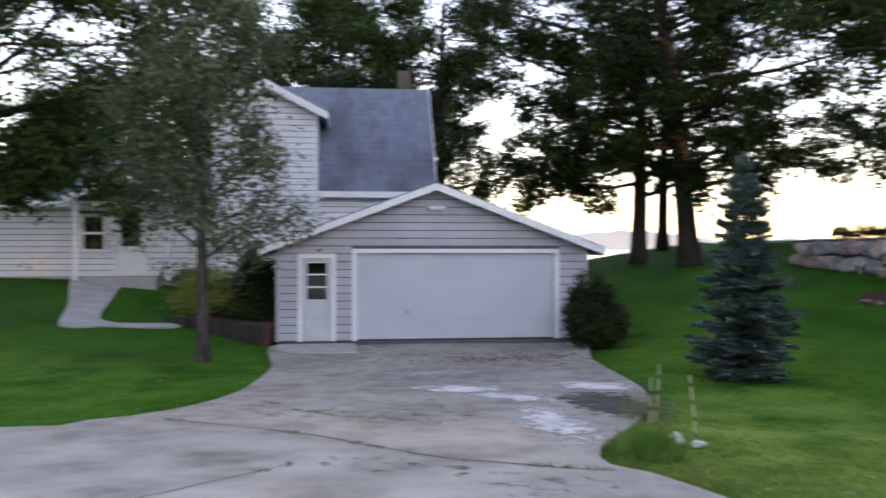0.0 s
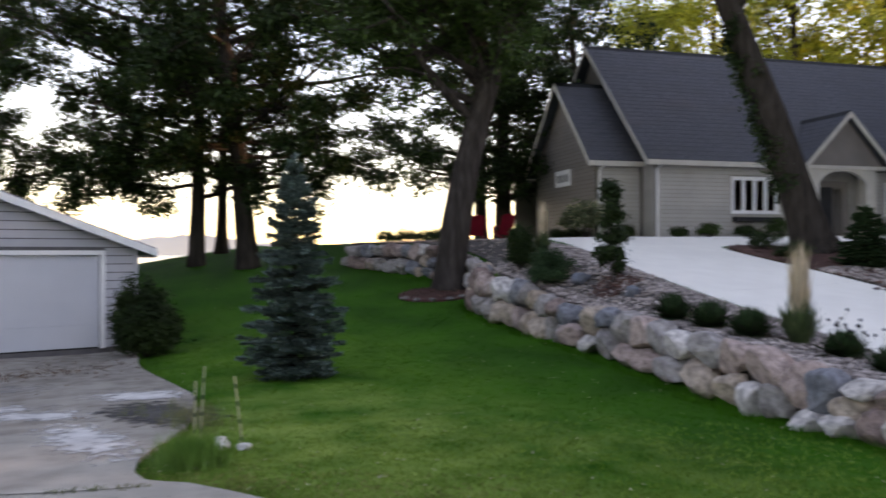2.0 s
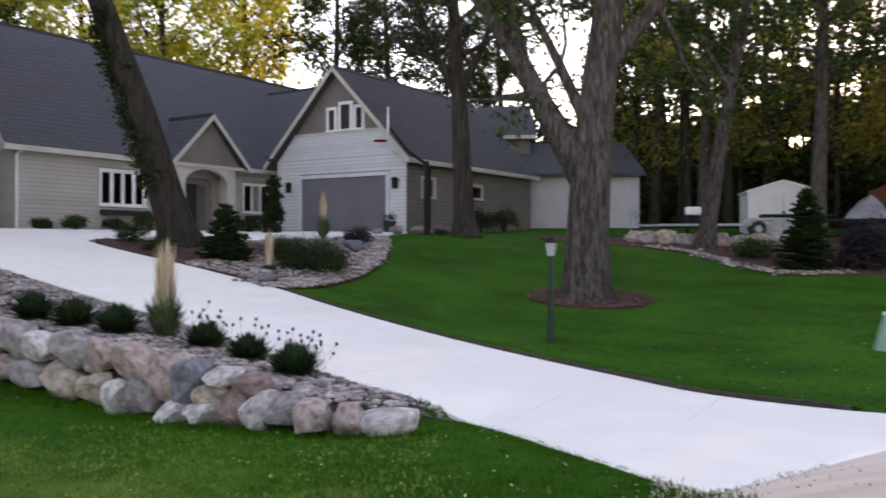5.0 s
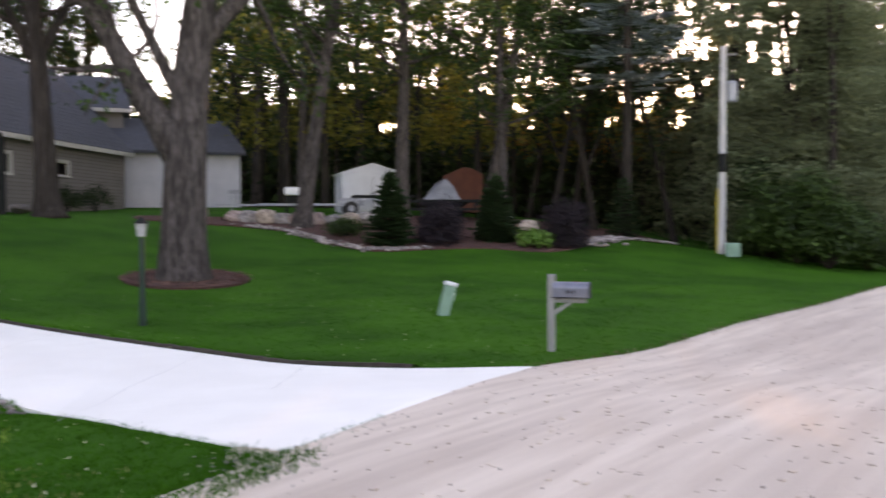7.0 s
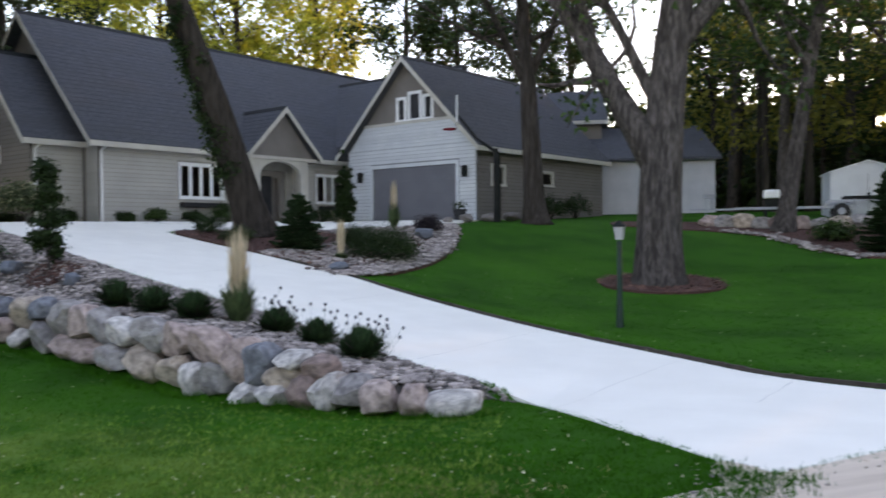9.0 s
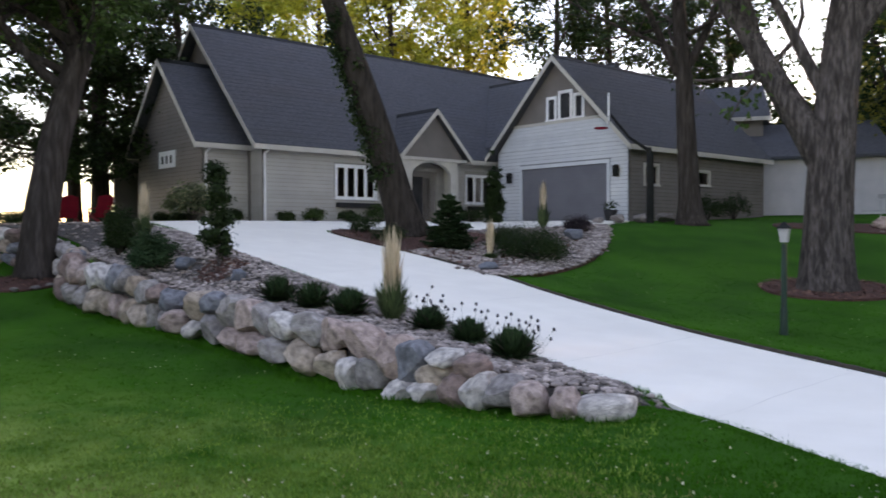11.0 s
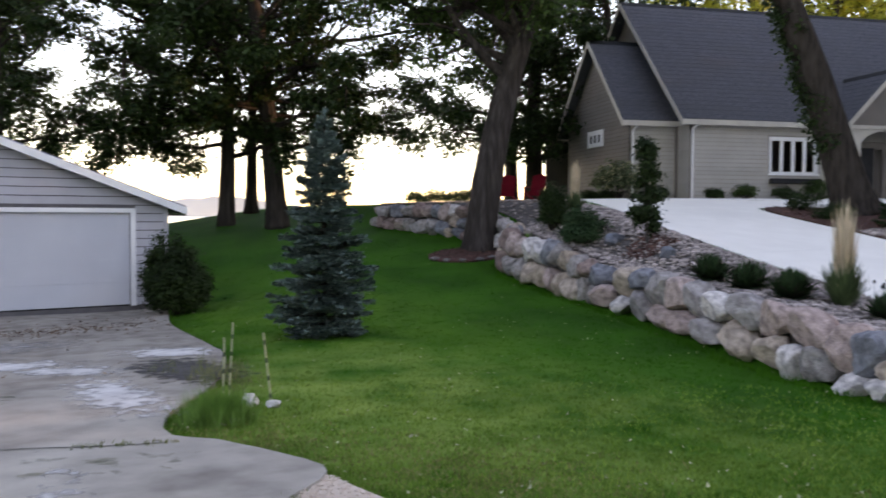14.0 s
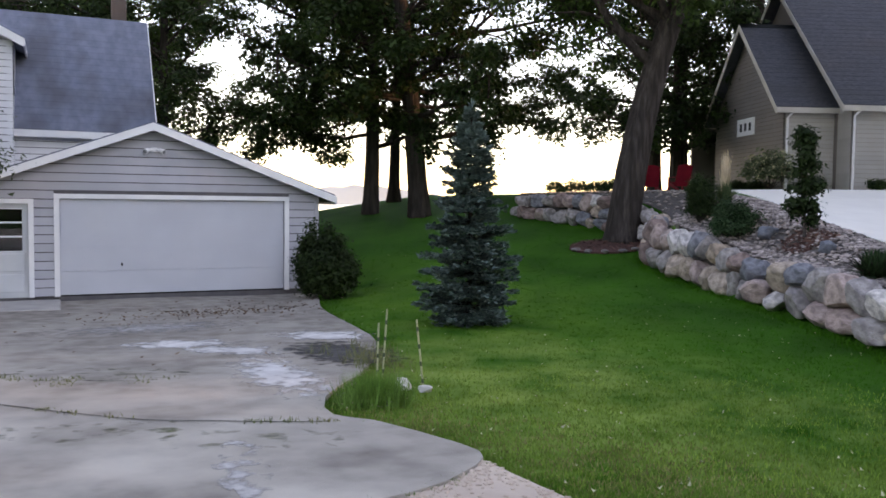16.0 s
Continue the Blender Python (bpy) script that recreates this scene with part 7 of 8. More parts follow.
def stain(label, x, y, along, across, turn, colours, seed, lift=0.050, lo=0.10, hi=0.24):
    """A weathered patch that thins out to ragged edges."""
    m = shade("stain", *colours, 9, 0.9, 0.3, 90, c3=tuple(0.8 * c for c in colours[0]), scale3=2.4, amount3=0.6, holes=(6.0, lo, hi + 0.10), fade=(x, y, along, across, turn), detail=10.0)
    c, q = math.cos(radians(turn)), math.sin(radians(turn))
    ring = [(x + 1.25 * (along * math.cos(a) * c - across * math.sin(a) * q), y + 1.25 * (along * math.cos(a) * q + across * math.sin(a) * c)) for a in np.linspace(0, 2 * math.pi, 15)[:-1]]
    blot("stain", ring, m, seed, lift, label)


stain("pale weathered patch on the asphalt", 0.05, 12.45, 0.85, 0.50, 0, PALE, 1)
stain("pale worn streak across the asphalt", 0.75, 11.6, 0.75, 0.45, -35, PALE, 9, 0.051)
stain("pale crumbling patch on the asphalt", 1.05, 9.55, 1.4, 0.42, 98, PALE, 2, 0.052)
stain("pale patch at the asphalt edge", 2.1, 12.75, 0.80, 0.55, -25, PALE, 3, 0.053)
stain("dark damp patch on the asphalt", 2.05, 10.95, 1.15, 0.62, 100, DAMP, 4, 0.054, 0.06, 0.20)
stain("faint pale wear before the garage", -0.4, 14.6, 1.8, 0.9, 10, ((0.36, 0.34, 0.32), (0.44, 0.42, 0.40)), 5, 0.048, 0.16, 0.40)


def ribbon(name, line, width, mat, lift, label, seed=1, category="crack"):
    rng = np.random.default_rng(seed)
    p = smooth_line(line, 0.12)
    p = p + np.cumsum(rng.normal(0, 0.012, p.shape), 0) * 0.6
    d = np.gradient(p, axis=0)
    d /= np.linalg.norm(d, axis=1)[:, None]
    n = np.column_stack([-d[:, 1], d[:, 0]]) * (width * rng.uniform(0.4, 1.3, (len(p), 1)))
    v = np.vstack([p + n, p - n])
    z = land_z(v[:, 0], v[:, 1]) + lift
    m = len(p)
    return tagged(mesh_ob(name, np.column_stack([v, z]), [(i, i + 1, m + i + 1, m + i) for i in range(m - 1)], mat), label, category, "", "structure")


CRACKS = [[(-3.5, 9.4), (-2.1, 8.8), (-1.5, 8.45), (-0.8, 7.9), (-0.3, 7.55), (0.3, 7.35), (0.7, 7.2), (1.2, 7.1)], [(-1.6, 7.2), (-2.06, 6.62), (-2.6, 5.95)], [(-2.6, 10.9), (-1.8, 10.0), (-0.95, 9.6), (-0.2, 9.5)]]
for i, c in enumerate(CRACKS):
    ribbon("crack", c, 0.012 if i < 1 else 0.006, M["crack"], 0.052, "weathered crack in the asphalt", i + 1)


def tufts(name, label, xy, tall, per, seed, mat, spread=0.05, lift=0.03, wide=0.006):
    rng = np.random.default_rng(seed)
    c = np.repeat(np.asarray(xy), per, 0)
    n = len(c)
    c = c + rng.normal(0, spread, c.shape)
    a = rng.uniform(0, 6.28, n)
    h = tall * rng.uniform(0.45, 1.1, n)
    z = land_z(c[:, 0], c[:, 1]) + lift
    o = np.column_stack([c, z])
    s = np.column_stack([np.cos(a), np.sin(a), np.zeros(n)]) * wide * rng.uniform(0.7, 1.4, (n, 1))
    b = rng.uniform(0, 6.28, n)
    k = h * rng.uniform(0.1, 0.7, n)
    t = o + np.column_stack([np.cos(b) * k, np.sin(b) * k, h])
    return tagged(quads_ob(name, np.stack([o - s, o + s, t], 1), M[mat], 3), label, "grass", "", "stuff")


rng = np.random.default_rng(59)
pt = rng.normal([1.78, 7.85], [0.11, 0.12], (80, 2))
tufts("weeds", "clump of bright green weeds at the asphalt edge", pt, 0.32, 24, 60, "weed", 0.05, 0.0, 0.005)
pt = rng.normal([2.25, 10.3], [0.25, 0.6], (60, 2))
tufts("weeds", "thin dry weeds on the damp asphalt", pt, 0.22, 7, 58, "weed_dry", 0.05, 0.03, 0.004)
rng = np.random.default_rng(60)
cr = np.vstack([smooth_line(c, 0.14) for c in CRACKS[:3]])
cr = cr[rng.uniform(0, 1, len(cr)) < 0.22]
tufts("crack_weeds", "small weeds growing in the asphalt cracks", cr, 0.035, 22, 61, "weed_dry", 0.05, 0.045)
blot("moss", [(-2.2, 10.0), (-1.8, 10.6), (-0.7, 10.45), (0.1, 9.9), (-0.6, 9.6), (-1.6, 9.8)], M["moss"], 6, 0.049, "thin green moss on the old asphalt", "moss")
blot("moss", [(-1.6, 7.3), (-0.4, 7.5), (0.8, 6.95), (1.5, 6.4), (0.6, 6.25), (-0.6, 6.75)], M["moss"], 7, 0.049, "thin green moss along the crack", "moss")
blot("stain", [(0.2, 6.0), (0.34, 6.6), (0.5, 6.5), (0.55, 5.9), (0.5, 5.2), (0.25, 5.2)], M["stain_faint"], 8, 0.050, "pale worn streak on the asphalt")
pt = np.column_stack([rng.uniform(-2.8, 0.2, 45), rng.uniform(8.9, 10.9, 45)])
pt = pt[np.abs(pt[:, 1] - (9.6 - 0.35 * (pt[:, 0] + 1.0))) < 0.35]
tufts("crack_weeds", "thin weeds across the old asphalt", pt, 0.03, 16, 62, "weed_dry", 0.07, 0.045)


def litter(name, label, xy, size, seed, mat, lift):
    rng = np.random.default_rng(seed)
    n = len(xy)
    o = np.column_stack([xy, land_z(xy[:, 0], xy[:, 1]) + lift])
    a = rng.uniform(0, 6.28, n)
    s = size * rng.uniform(0.5, 1.2, (n, 1))
    u = np.column_stack([np.cos(a), np.sin(a), rng.normal(0, 0.25, n)]) * s
    v = np.column_stack([-np.sin(a), np.cos(a), rng.normal(0, 0.25, n)]) * s * 0.6
    up = np.array([0, 0, 0.012])
    return tagged(quads_ob(name, np.stack([o - u + up, o + v, o + u + up * 1.5, o - v], 1), M[mat]), label, "leaves", "", "stuff")


pt = np.vstack([rng.normal([0.9, 16.9], [0.75, 0.5], (170, 2)), rng.normal([-0.3, 16.2], [0.9, 0.6], (70, 2)), rng.normal([2.3, 17.5], [0.5, 0.8], (50, 2)), np.column_stack([rng.uniform(-3, 2.4, 40), rng.uniform(10, 19, 40)])])
pt = pt[inside(pt[:, 0], pt[:, 1], asphalt_line)]
litter("fallen_leaves", "dry brown leaves lying on the asphalt", pt, 0.040, 63, "dry_leaf", 0.055)
az, r = rng.uniform(-28, 108, 1500), np.exp(rng.uniform(np.log(5), np.log(28), 1500))
pt = np.column_stack([r * np.sin(np.radians(az)), r * np.cos(np.radians(az))])
for ln in (asphalt_line, drive_line, road_line, bed_line, island_line):
    pt = pt[~inside(pt[:, 0], pt[:, 1], ln)]
litter("fallen_leaves", "pale scattered leaves and clover on the lawn", pt, 0.019, 64, "pale_leaf", 0.05)
az, r = rng.uniform(60, 128, 650), np.exp(rng.uniform(np.log(5), np.log(34), 650))
pt = np.column_stack([r * np.sin(np.radians(az)), r * np.cos(np.radians(az))])
pt = pt[inside(pt[:, 0], pt[:, 1], road_line) & ~inside(pt[:, 0], pt[:, 1], drive_line)]
litter("fallen_leaves", "a few dry leaves on the gravel road", pt, 0.012, 65, "dry_leaf", 0.036)
pt = np.column_stack([rng.uniform(-4, 32, 9000), rng.uniform(-26, 6, 9000)])
pt = pt[inside(pt[:, 0], pt[:, 1], road_line) & (np.hypot(pt[:, 0], pt[:, 1]) > 3.5) & (np.hypot(pt[:, 0], pt[:, 1]) < 22)]
scatter_stones("road_gravel", "loose pebbles on the gravel road", pt[:5200], 0.008, 0.030, 66, M["gravel"], 0.028)
pt = np.repeat(smooth_line(ROAD_EDGE[3:10], 0.05), 10, 0)
pt = pt + rng.normal(0, 0.16, pt.shape)
pt = pt[inside(pt[:, 0], pt[:, 1], road_line) | inside(pt[:, 0], pt[:, 1], asphalt_line)]
scatter_stones("road_gravel", "pebbles along the edge of the asphalt", pt, 0.008, 0.022, 67, M["gravel"], 0.03)

# joints in the concrete drive
for a, b in (((10.0, 4.9), (14.4, 4.5)), ((8.3, 2.6), (12.3, 1.8)), ((11.7, 8.7), (17.1, 8.8)), ((12.8, 12.3), (18.9, 13.0)), ((14.0, 16.4), (19.4, 16.6)), ((9.3, 0.6), (11.0, 0.3))):
    ribbon("control_joint", [a, tuple((np.array(a) + b) / 2), b], 0.004, M["sawn_joint"], 0.039, "sawn joint in the concrete drive", 3, "joint")
ln = smooth_line(DRIVE_R[6:14], 0.12)
d = np.gradient(ln, axis=0)
out = np.column_stack([-d[:, 1], d[:, 0]]) / np.linalg.norm(d, axis=1)[:, None]
v = np.vstack([ln + out * w for w in (0.01, 0.03, 0.10, 0.45)])
k = len(ln)
z = land_z(v[:, 0], v[:, 1]) + np.repeat([0.036, 0.082, 0.078, -0.02], k) + np.tile(np.random.default_rng(5).normal(0, 0.006, k), 4) * np.repeat([0, 1, 1, 0], k)
tagged(mesh_ob("lawn_edge", np.column_stack([v, z]), [(r * k + i, r * k + i + 1, r * k + k + i + 1, r * k + k + i) for r in range(2) for i in range(k - 1)], M["soil"]), "dark cut edge between lawn and concrete", "lawn edge", "", "structure")
tagged(mesh_ob("turf_edge", np.column_stack([v, z]), [(2 * k + i, 2 * k + i + 1, 3 * k + i + 1, 3 * k + i) for i in range(k - 1)], M["lawn"]), "turf above the cut edge of the lawn", "lawn", "", "structure")
e = np.repeat(ln, 6, 0) + np.repeat(out, 6, 0) * np.random.default_rng(6).uniform(0.07, 0.4, (6 * k, 1))
tufts("edge_grass", "grass above the cut edge of the lawn", e, 0.04, 6, 91, "grass", 0.03, 0.04, 0.006)
# mulch chips
for cx, cy, rx, ry, k in ((23.0, 3.95, 1.62, 1.62, 900), (11.7, 21.3, 1.1, 0.85, 260), (12.1, 13.95, 0.55, 0.55, 160)):
    a, q = rng.uniform(0, 6.28, k), np.sqrt(rng.uniform(0, 1.15, k))
    litter("mulch_chips", "red-brown wood chips and dry leaves on the mulch", np.column_stack([cx + rx * q * np.cos(a), cy + ry * q * np.sin(a)]), 0.055, 66, "mulch_chip", 0.075)
pt = sprinkle(island_line, 1500, 92)
litter("mulch_chips", "dark wood chips over the mulched bed", pt, 0.06, 93, "mulch_chip", 0.075)
pt = sprinkle(rbed_line, 1500, 94)
litter("mulch_chips", "dark wood chips under the trees", pt, 0.06, 95, "mulch_chip", 0.065)
# grass: short blades over the nearer lawn
def lawn_points(n, seed, az0, az1, r0, r1):
    rng = np.random.default_rng(seed)
    az, r = np.radians(rng.uniform(az0, az1, n)), np.exp(rng.uniform(np.log(r0), np.log(r1), n))
    p = np.column_stack([r * np.sin(az), r * np.cos(az)])
    for ln in (asphalt_line, drive_line, road_line, bed_line, island_line, rbed_line):
        p = p[~inside(p[:, 0], p[:, 1], ln)]
    return p


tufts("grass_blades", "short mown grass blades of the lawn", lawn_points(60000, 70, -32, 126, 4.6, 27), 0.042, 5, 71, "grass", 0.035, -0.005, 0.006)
pn = lawn_points(22000, 76, -30, 70, 4.6, 10.5)
rng = np.random.default_rng(77)
pn = pn[rng.uniform(0, 1, len(pn)) < np.clip(1.25 - np.hypot(pn[:, 0], pn[:, 1]) / 10, 0.05, 1)]
tufts("grass_blades", "paler worn grass towards the road", pn, 0.045, 4, 78, "grass_pale", 0.04, -0.003, 0.006)
for i, ln in enumerate((asphalt_line, drive_line, smooth_line(ROAD_EDGE[1:17], 0.5))):
    e = smooth_line(ln[::3], 0.05)
    e = e[(np.hypot(e[:, 0], e[:, 1]) < 32)]
    for l2 in (asphalt_line, drive_line, road_line, bed_line, island_line):
        if l2 is not ln:
            e = e[~inside(e[:, 0], e[:, 1], l2)]
    tufts("edge_grass", "uneven grass along the pavement edge", e, 0.055, 7, 72 + i, "grass", 0.05, 0.0, 0.007)

EDGE = smooth_line(DRIVE_L[:5], 0.12)
d = np.gradient(EDGE, axis=0)
out = np.column_stack([-d[:, 1], d[:, 0]]) / np.linalg.norm(d, axis=1)[:, None]
v = np.vstack([EDGE + out * w for w in (-0.015, 0.22, 0.75)])
k = len(EDGE)
z = land_z(v[:, 0], v[:, 1]) + np.repeat([0.030, 0.026, -0.02], k)
tagged(mesh_ob("turf_edge", np.column_stack([v, z]), [(r * k + i, r * k + i + 1, r * k + k + i + 1, r * k + k + i) for r in range(2) for i in range(k - 1)], M["lawn"], True), "turf meeting the concrete drive", "lawn", "", "structure")
rng = np.random.default_rng(83)
e = np.repeat(EDGE[4:], 16, 0)
w = np.abs(rng.normal(0, 0.16, len(e)))[:, None]
e = e + np.repeat(out[4:], 16, 0) * w + rng.normal(0, 0.04, e.shape)
tufts("edge_grass", "thick grass along the concrete drive", e, 0.045, 7, 84, "grass", 0.03, 0.012, 0.007)
APRON = [(6.5, 0.6), (6.15, 0.2), (5.7, 0.25), (4.9, 0.98), (5.45, 0.74), (5.8, 0.5), (6.2, 0.66)]
tagged(patch("gravel_apron", smooth_line(APRON, 0.2, True), land_z, M["gravel"], lift=0.036, step=0.15, skirt=0.03), "gravel spilling over the corner of the lawn", "gravel", "", "structure")
pt = sprinkle(smooth_line(APRON, 0.2, True), 700, 85)
pt = pt + rng.normal(0, 0.12, pt.shape)
pt = pt[~inside(pt[:, 0], pt[:, 1], drive_line)]
scatter_stones("road_gravel", "loose stones at the mouth of the drive", pt[:70], 0.006, 0.020, 86, M["riverrock"], 0.036)
scatter_stones("road_gravel", "grey crushed stone at the mouth of the drive", pt[420:490], 0.007, 0.024, 88, M["field_stone"], 0.036)
tufts("edge_grass", "sparse grass in the gravel at the drive", pt[::3], 0.05, 9, 87, "grass", 0.07, 0.03, 0.006)
e = smooth_line(ROAD_EDGE[12:18], 0.03)
e = e + rng.normal(0, 0.07, e.shape)
litter("fallen_leaves", "dry litter along the road's edge", e[::2], 0.028, 89, "dry_leaf", 0.05)
scatter_stones("road_gravel", "crushed stone along the road's edge", e[1::3] - 0.05, 0.008, 0.024, 90, M["gravel"], 0.036)

foot = WallLine([(8.62, 3.3), (8.3, 3.9), *WALL[2:9]])
e = np.array([foot.at(q, 0.42 + 0.06 * math.sin(q * 5))[:2] for q in np.arange(0, foot.run[-1], 0.05)])
tufts("edge_grass", "longer grass at the foot of the boulder wall", e, 0.11, 7, 79, "grass", 0.07, 0.0, 0.008)
pt = np.vstack([rng.normal([2.9, 5.0], [0.5, 0.7], (500, 2)), rng.normal([1.9, 6.9], [0.35, 0.5], (200, 2)), rng.normal([4.6, 2.4], [0.7, 0.7], (300, 2))])
for ln in (asphalt_line, road_line):
    pt = pt[~inside(pt[:, 0], pt[:, 1], ln)]
tufts("dry_grass", "worn straw-coloured grass at the road's edge", pt, 0.035, 9, 75, "straw", 0.06, 0.0, 0.006)

# cottage walk
WALK = [(-12.39, 27.4), (-11.0, 28.2), (-10.0, 24.6), (-8.82, 20.75), (-7.25, 21.3), (-7.04, 20.75), (-8.6, 20.0), (-9.36, 19.57), (-10.46, 22.46)]
patch("path", smooth_line(WALK, 0.4, True), land_z, M["old_concrete"], lift=0.04, step=0.5, label="grey concrete walk to the cottage door", category="path")
stp = tagged(part("doorstep", bevelled(boxes((-10.6, -8.6, 6.7, 7.58, 0.3, 0.78)), 0.02), M["old_concrete"]), "concrete step at the cottage door", "doorstep")
stp.matrix_basis = old.matrix_basis
MB = [(-7.5, 21.7), (-6.9, 21.2), (-5.8, 20.65), (-4.5, 19.35), (-4.4, 20.8), (-4.85, 22.9), (-6.0, 23.0), (-7.0, 22.5)]
patch("mulch_bed", smooth_line(MB, 0.3, True), lambda x, y: 0 * x - 0.14, M["mulch"], lift=0.0, step=0.4, skirt=0.6, label="raised mulch bed beside the garage", category="planting bed")
ln = smooth_line(MB[:4], 0.33)
be = thing("bed_edging", "dark timber edging of the raised mulch bed", "edging", pose(*ln[0], -0.2))
for (xa, ya), (xb, yb) in zip(ln[:-1], ln[1:]):
    d = Vector((xb - xa, yb - ya, 0)).normalized()
    m = Matrix.Translation((xa - ln[0][0], ya - ln[0][1], 0.2)) @ Matrix.Rotation(math.atan2(d.y, d.x), 4, "Z")
    bm = bevelled(boxes((0.004, math.hypot(xb - xa, yb - ya) - 0.004, -0.12, 0.0, -0.85, -0.10)), 0.015)
    bmesh.ops.transform(bm, matrix=m, verts=bm.verts)
    part("timber", bm, M["bark_brown"], be)

# ---- red chairs on the far terrace ----
def adirondack(xy, turn):
    ob = thing("garden_chair", "red slatted garden chair on the terrace", "chair", pose(xy[0], xy[1], z_at(*xy), 0, 0, turn), "red garden chairs")
    for x in (-0.28, 0.28):
        part("front_leg", boxes((x - 0.02, x + 0.02, -0.40, -0.31, 0, 0.52)), M["red_paint"], ob)
        part("side_rail", hull(bmesh.new(), [(x - 0.018, -0.38, 0.26), (x + 0.018, -0.38, 0.26), (x + 0.018, -0.38, 0.36), (x - 0.018, -0.38, 0.36)], [(x - 0.018, 0.48, 0.0), (x + 0.018, 0.48, 0.0), (x + 0.018, 0.48, 0.1), (x - 0.018, 0.48, 0.1)]), M["red_paint"], ob)
        part("armrest", bevelled(boxes((x - 0.07, x + 0.07, -0.45, 0.30, 0.52, 0.545)), 0.008), M["red_paint"], ob)
    for i in range(5):
        y = -0.36 + i * 0.105
        part("seat_slat", boxes((-0.27, 0.27, y, y + 0.085, 0.35 - i * 0.03, 0.37 - i * 0.03)), M["red_paint"], ob)
    for i in range(6):
        x = -0.24 + i * 0.096
        part("back_slat", hull(bmesh.new(), [(x - 0.048, 0.12, 0.2), (x + 0.048, 0.12, 0.2), (x + 0.048, 0.14, 0.2), (x - 0.048, 0.14, 0.2)], [(x - 0.049, 0.42, 0.95 + 0.06 * math.cos((i - 2.5) * 0.6)), (x + 0.049, 0.42, 0.95 + 0.06 * math.cos((i - 2.5) * 0.6)), (x + 0.049, 0.44, 0.95 + 0.06 * math.cos((i - 2.5) * 0.6)), (x - 0.049, 0.44, 0.95 + 0.06 * math.cos((i - 2.5) * 0.6))]), M["red_paint"], ob)
    return ob


adirondack(at_az(31.45, 33), 158)
adirondack(at_az(33.35, 33), 172)
for i, (az, d) in enumerate(((25.3, 36), (26.6, 35.5), (28.0, 35), (29.3, 34.5))):
    shrub("shrub", "low shrub on the brow above the lake", at_az(az, d), 1.0, 0.5 + 0.1 * (i % 2), 140 + i, "needle", 0.09, 24, 60, group="shrubs on the brow")

# ---- basketball hoop ----
hx, hy = at_az(69.3, 34.0)
hp = thing("basketball_hoop", "black basketball hoop pole with a white backboard seen edge-on", "basketball hoop", pose(hx, hy, z_at(hx, hy), 0, 0, -66))
part("pole", tube(bmesh.new(), [(0, 0, -0.1), (0, 0, 2.6), (-0.06, 0, 2.95)], [0.16, 0.14, 0.10], 10), M["black_metal"], hp)
part("arm", tube(bmesh.new(), [(0, 0, 2.8), (-0.8, 0, 3.35), (-1.55, 0, 4.3)], [0.07, 0.06, 0.05], 8), M["black_metal"], hp)
part("backboard", bevelled(boxes((-1.63, -1.57, -0.8, 0.8, 3.95, 5.0)), 0.01), M["white_paint"], hp)
part("rim", tube(bmesh.new(), [(-1.9 + 0.24 * math.cos(a), 0.24 * math.sin(a), 3.75) for a in np.linspace(0, 2 * math.pi, 17)], [0.03] * 17, 6, cap=False), M["red_paint"], hp)
q = HM @ Vector((28.0, 21.3, 0))
pot = thing("planter", "dark planter with a chair back beside the garage door", "planter", pose(q.x, q.y, z_at(q.x, q.y) + 0.03))
part("pot", tube(bmesh.new(), [(0, 0, 0), (0, 0, 0.4), (0, 0, 0.45)], [0.2, 0.28, 0.3], 14), M["dark"], pot)
under(quads_ob("foliage", leaf_quads([(0.1 * math.cos(a), 0.1 * math.sin(a), 0.62) for a in range(6)], 30, 0.13, 0.09, np.random.default_rng(9)), M["leaf_dark"]), pot)

# ---- outbuildings and vehicles in the wood's edge ----
def yard(az, d):
    x, y = at_az(az, d)
    return x, y, z_at(x, y)


x, y, z = yard(92.05, 42)
shed = thing("garden_shed", "small cream metal garden shed with double doors", "shed", pose(x, y, z - 0.05, 0, 0, -82))
part("wall", boxes((-1.5, 1.5, -1.3, 1.3, 0, 1.95)), M["shed_cream"], shed)
bm = bmesh.new()
hull(bm, [(-1.5, -1.3, 1.95), (1.5, -1.3, 1.95), (0, -1.3, 2.4)], [(-1.5, 1.3, 1.95), (1.5, 1.3, 1.95), (0, 1.3, 2.4)])
part("gable", bm, M["shed_cream"], shed)
for s in (-1, 1):
    part("roof", slab(bmesh.new(), [(0, -1.38, 2.45), (s * 1.6, -1.38, 1.96), (s * 1.6, 1.38, 1.96), (0, 1.38, 2.45)], 0.05), M["white_paint"], shed)
    part("door", bevelled(boxes((min(0, s * 0.75) + 0.01, max(0, s * 0.75) - 0.01, -1.33, -1.3, 0.05, 1.85)), 0.006), M["shed_cream"], shed)
part("seam", boxes((-0.022, 0.022, -1.312, -1.301, 0.1, 1.84)), M["dark"], shed, "dark gap between the doors")
part("latch", boxes((-0.05, 0.09, -1.36, -1.33, 0.92, 1.02)), M["black_metal"], shed)
x, y, z = yard(98.45, 47)
cv = thing("covered_stack", "rust-brown tarpaulin shelter among the trees", "shelter", pose(x, y, z, 0, 0, -98))
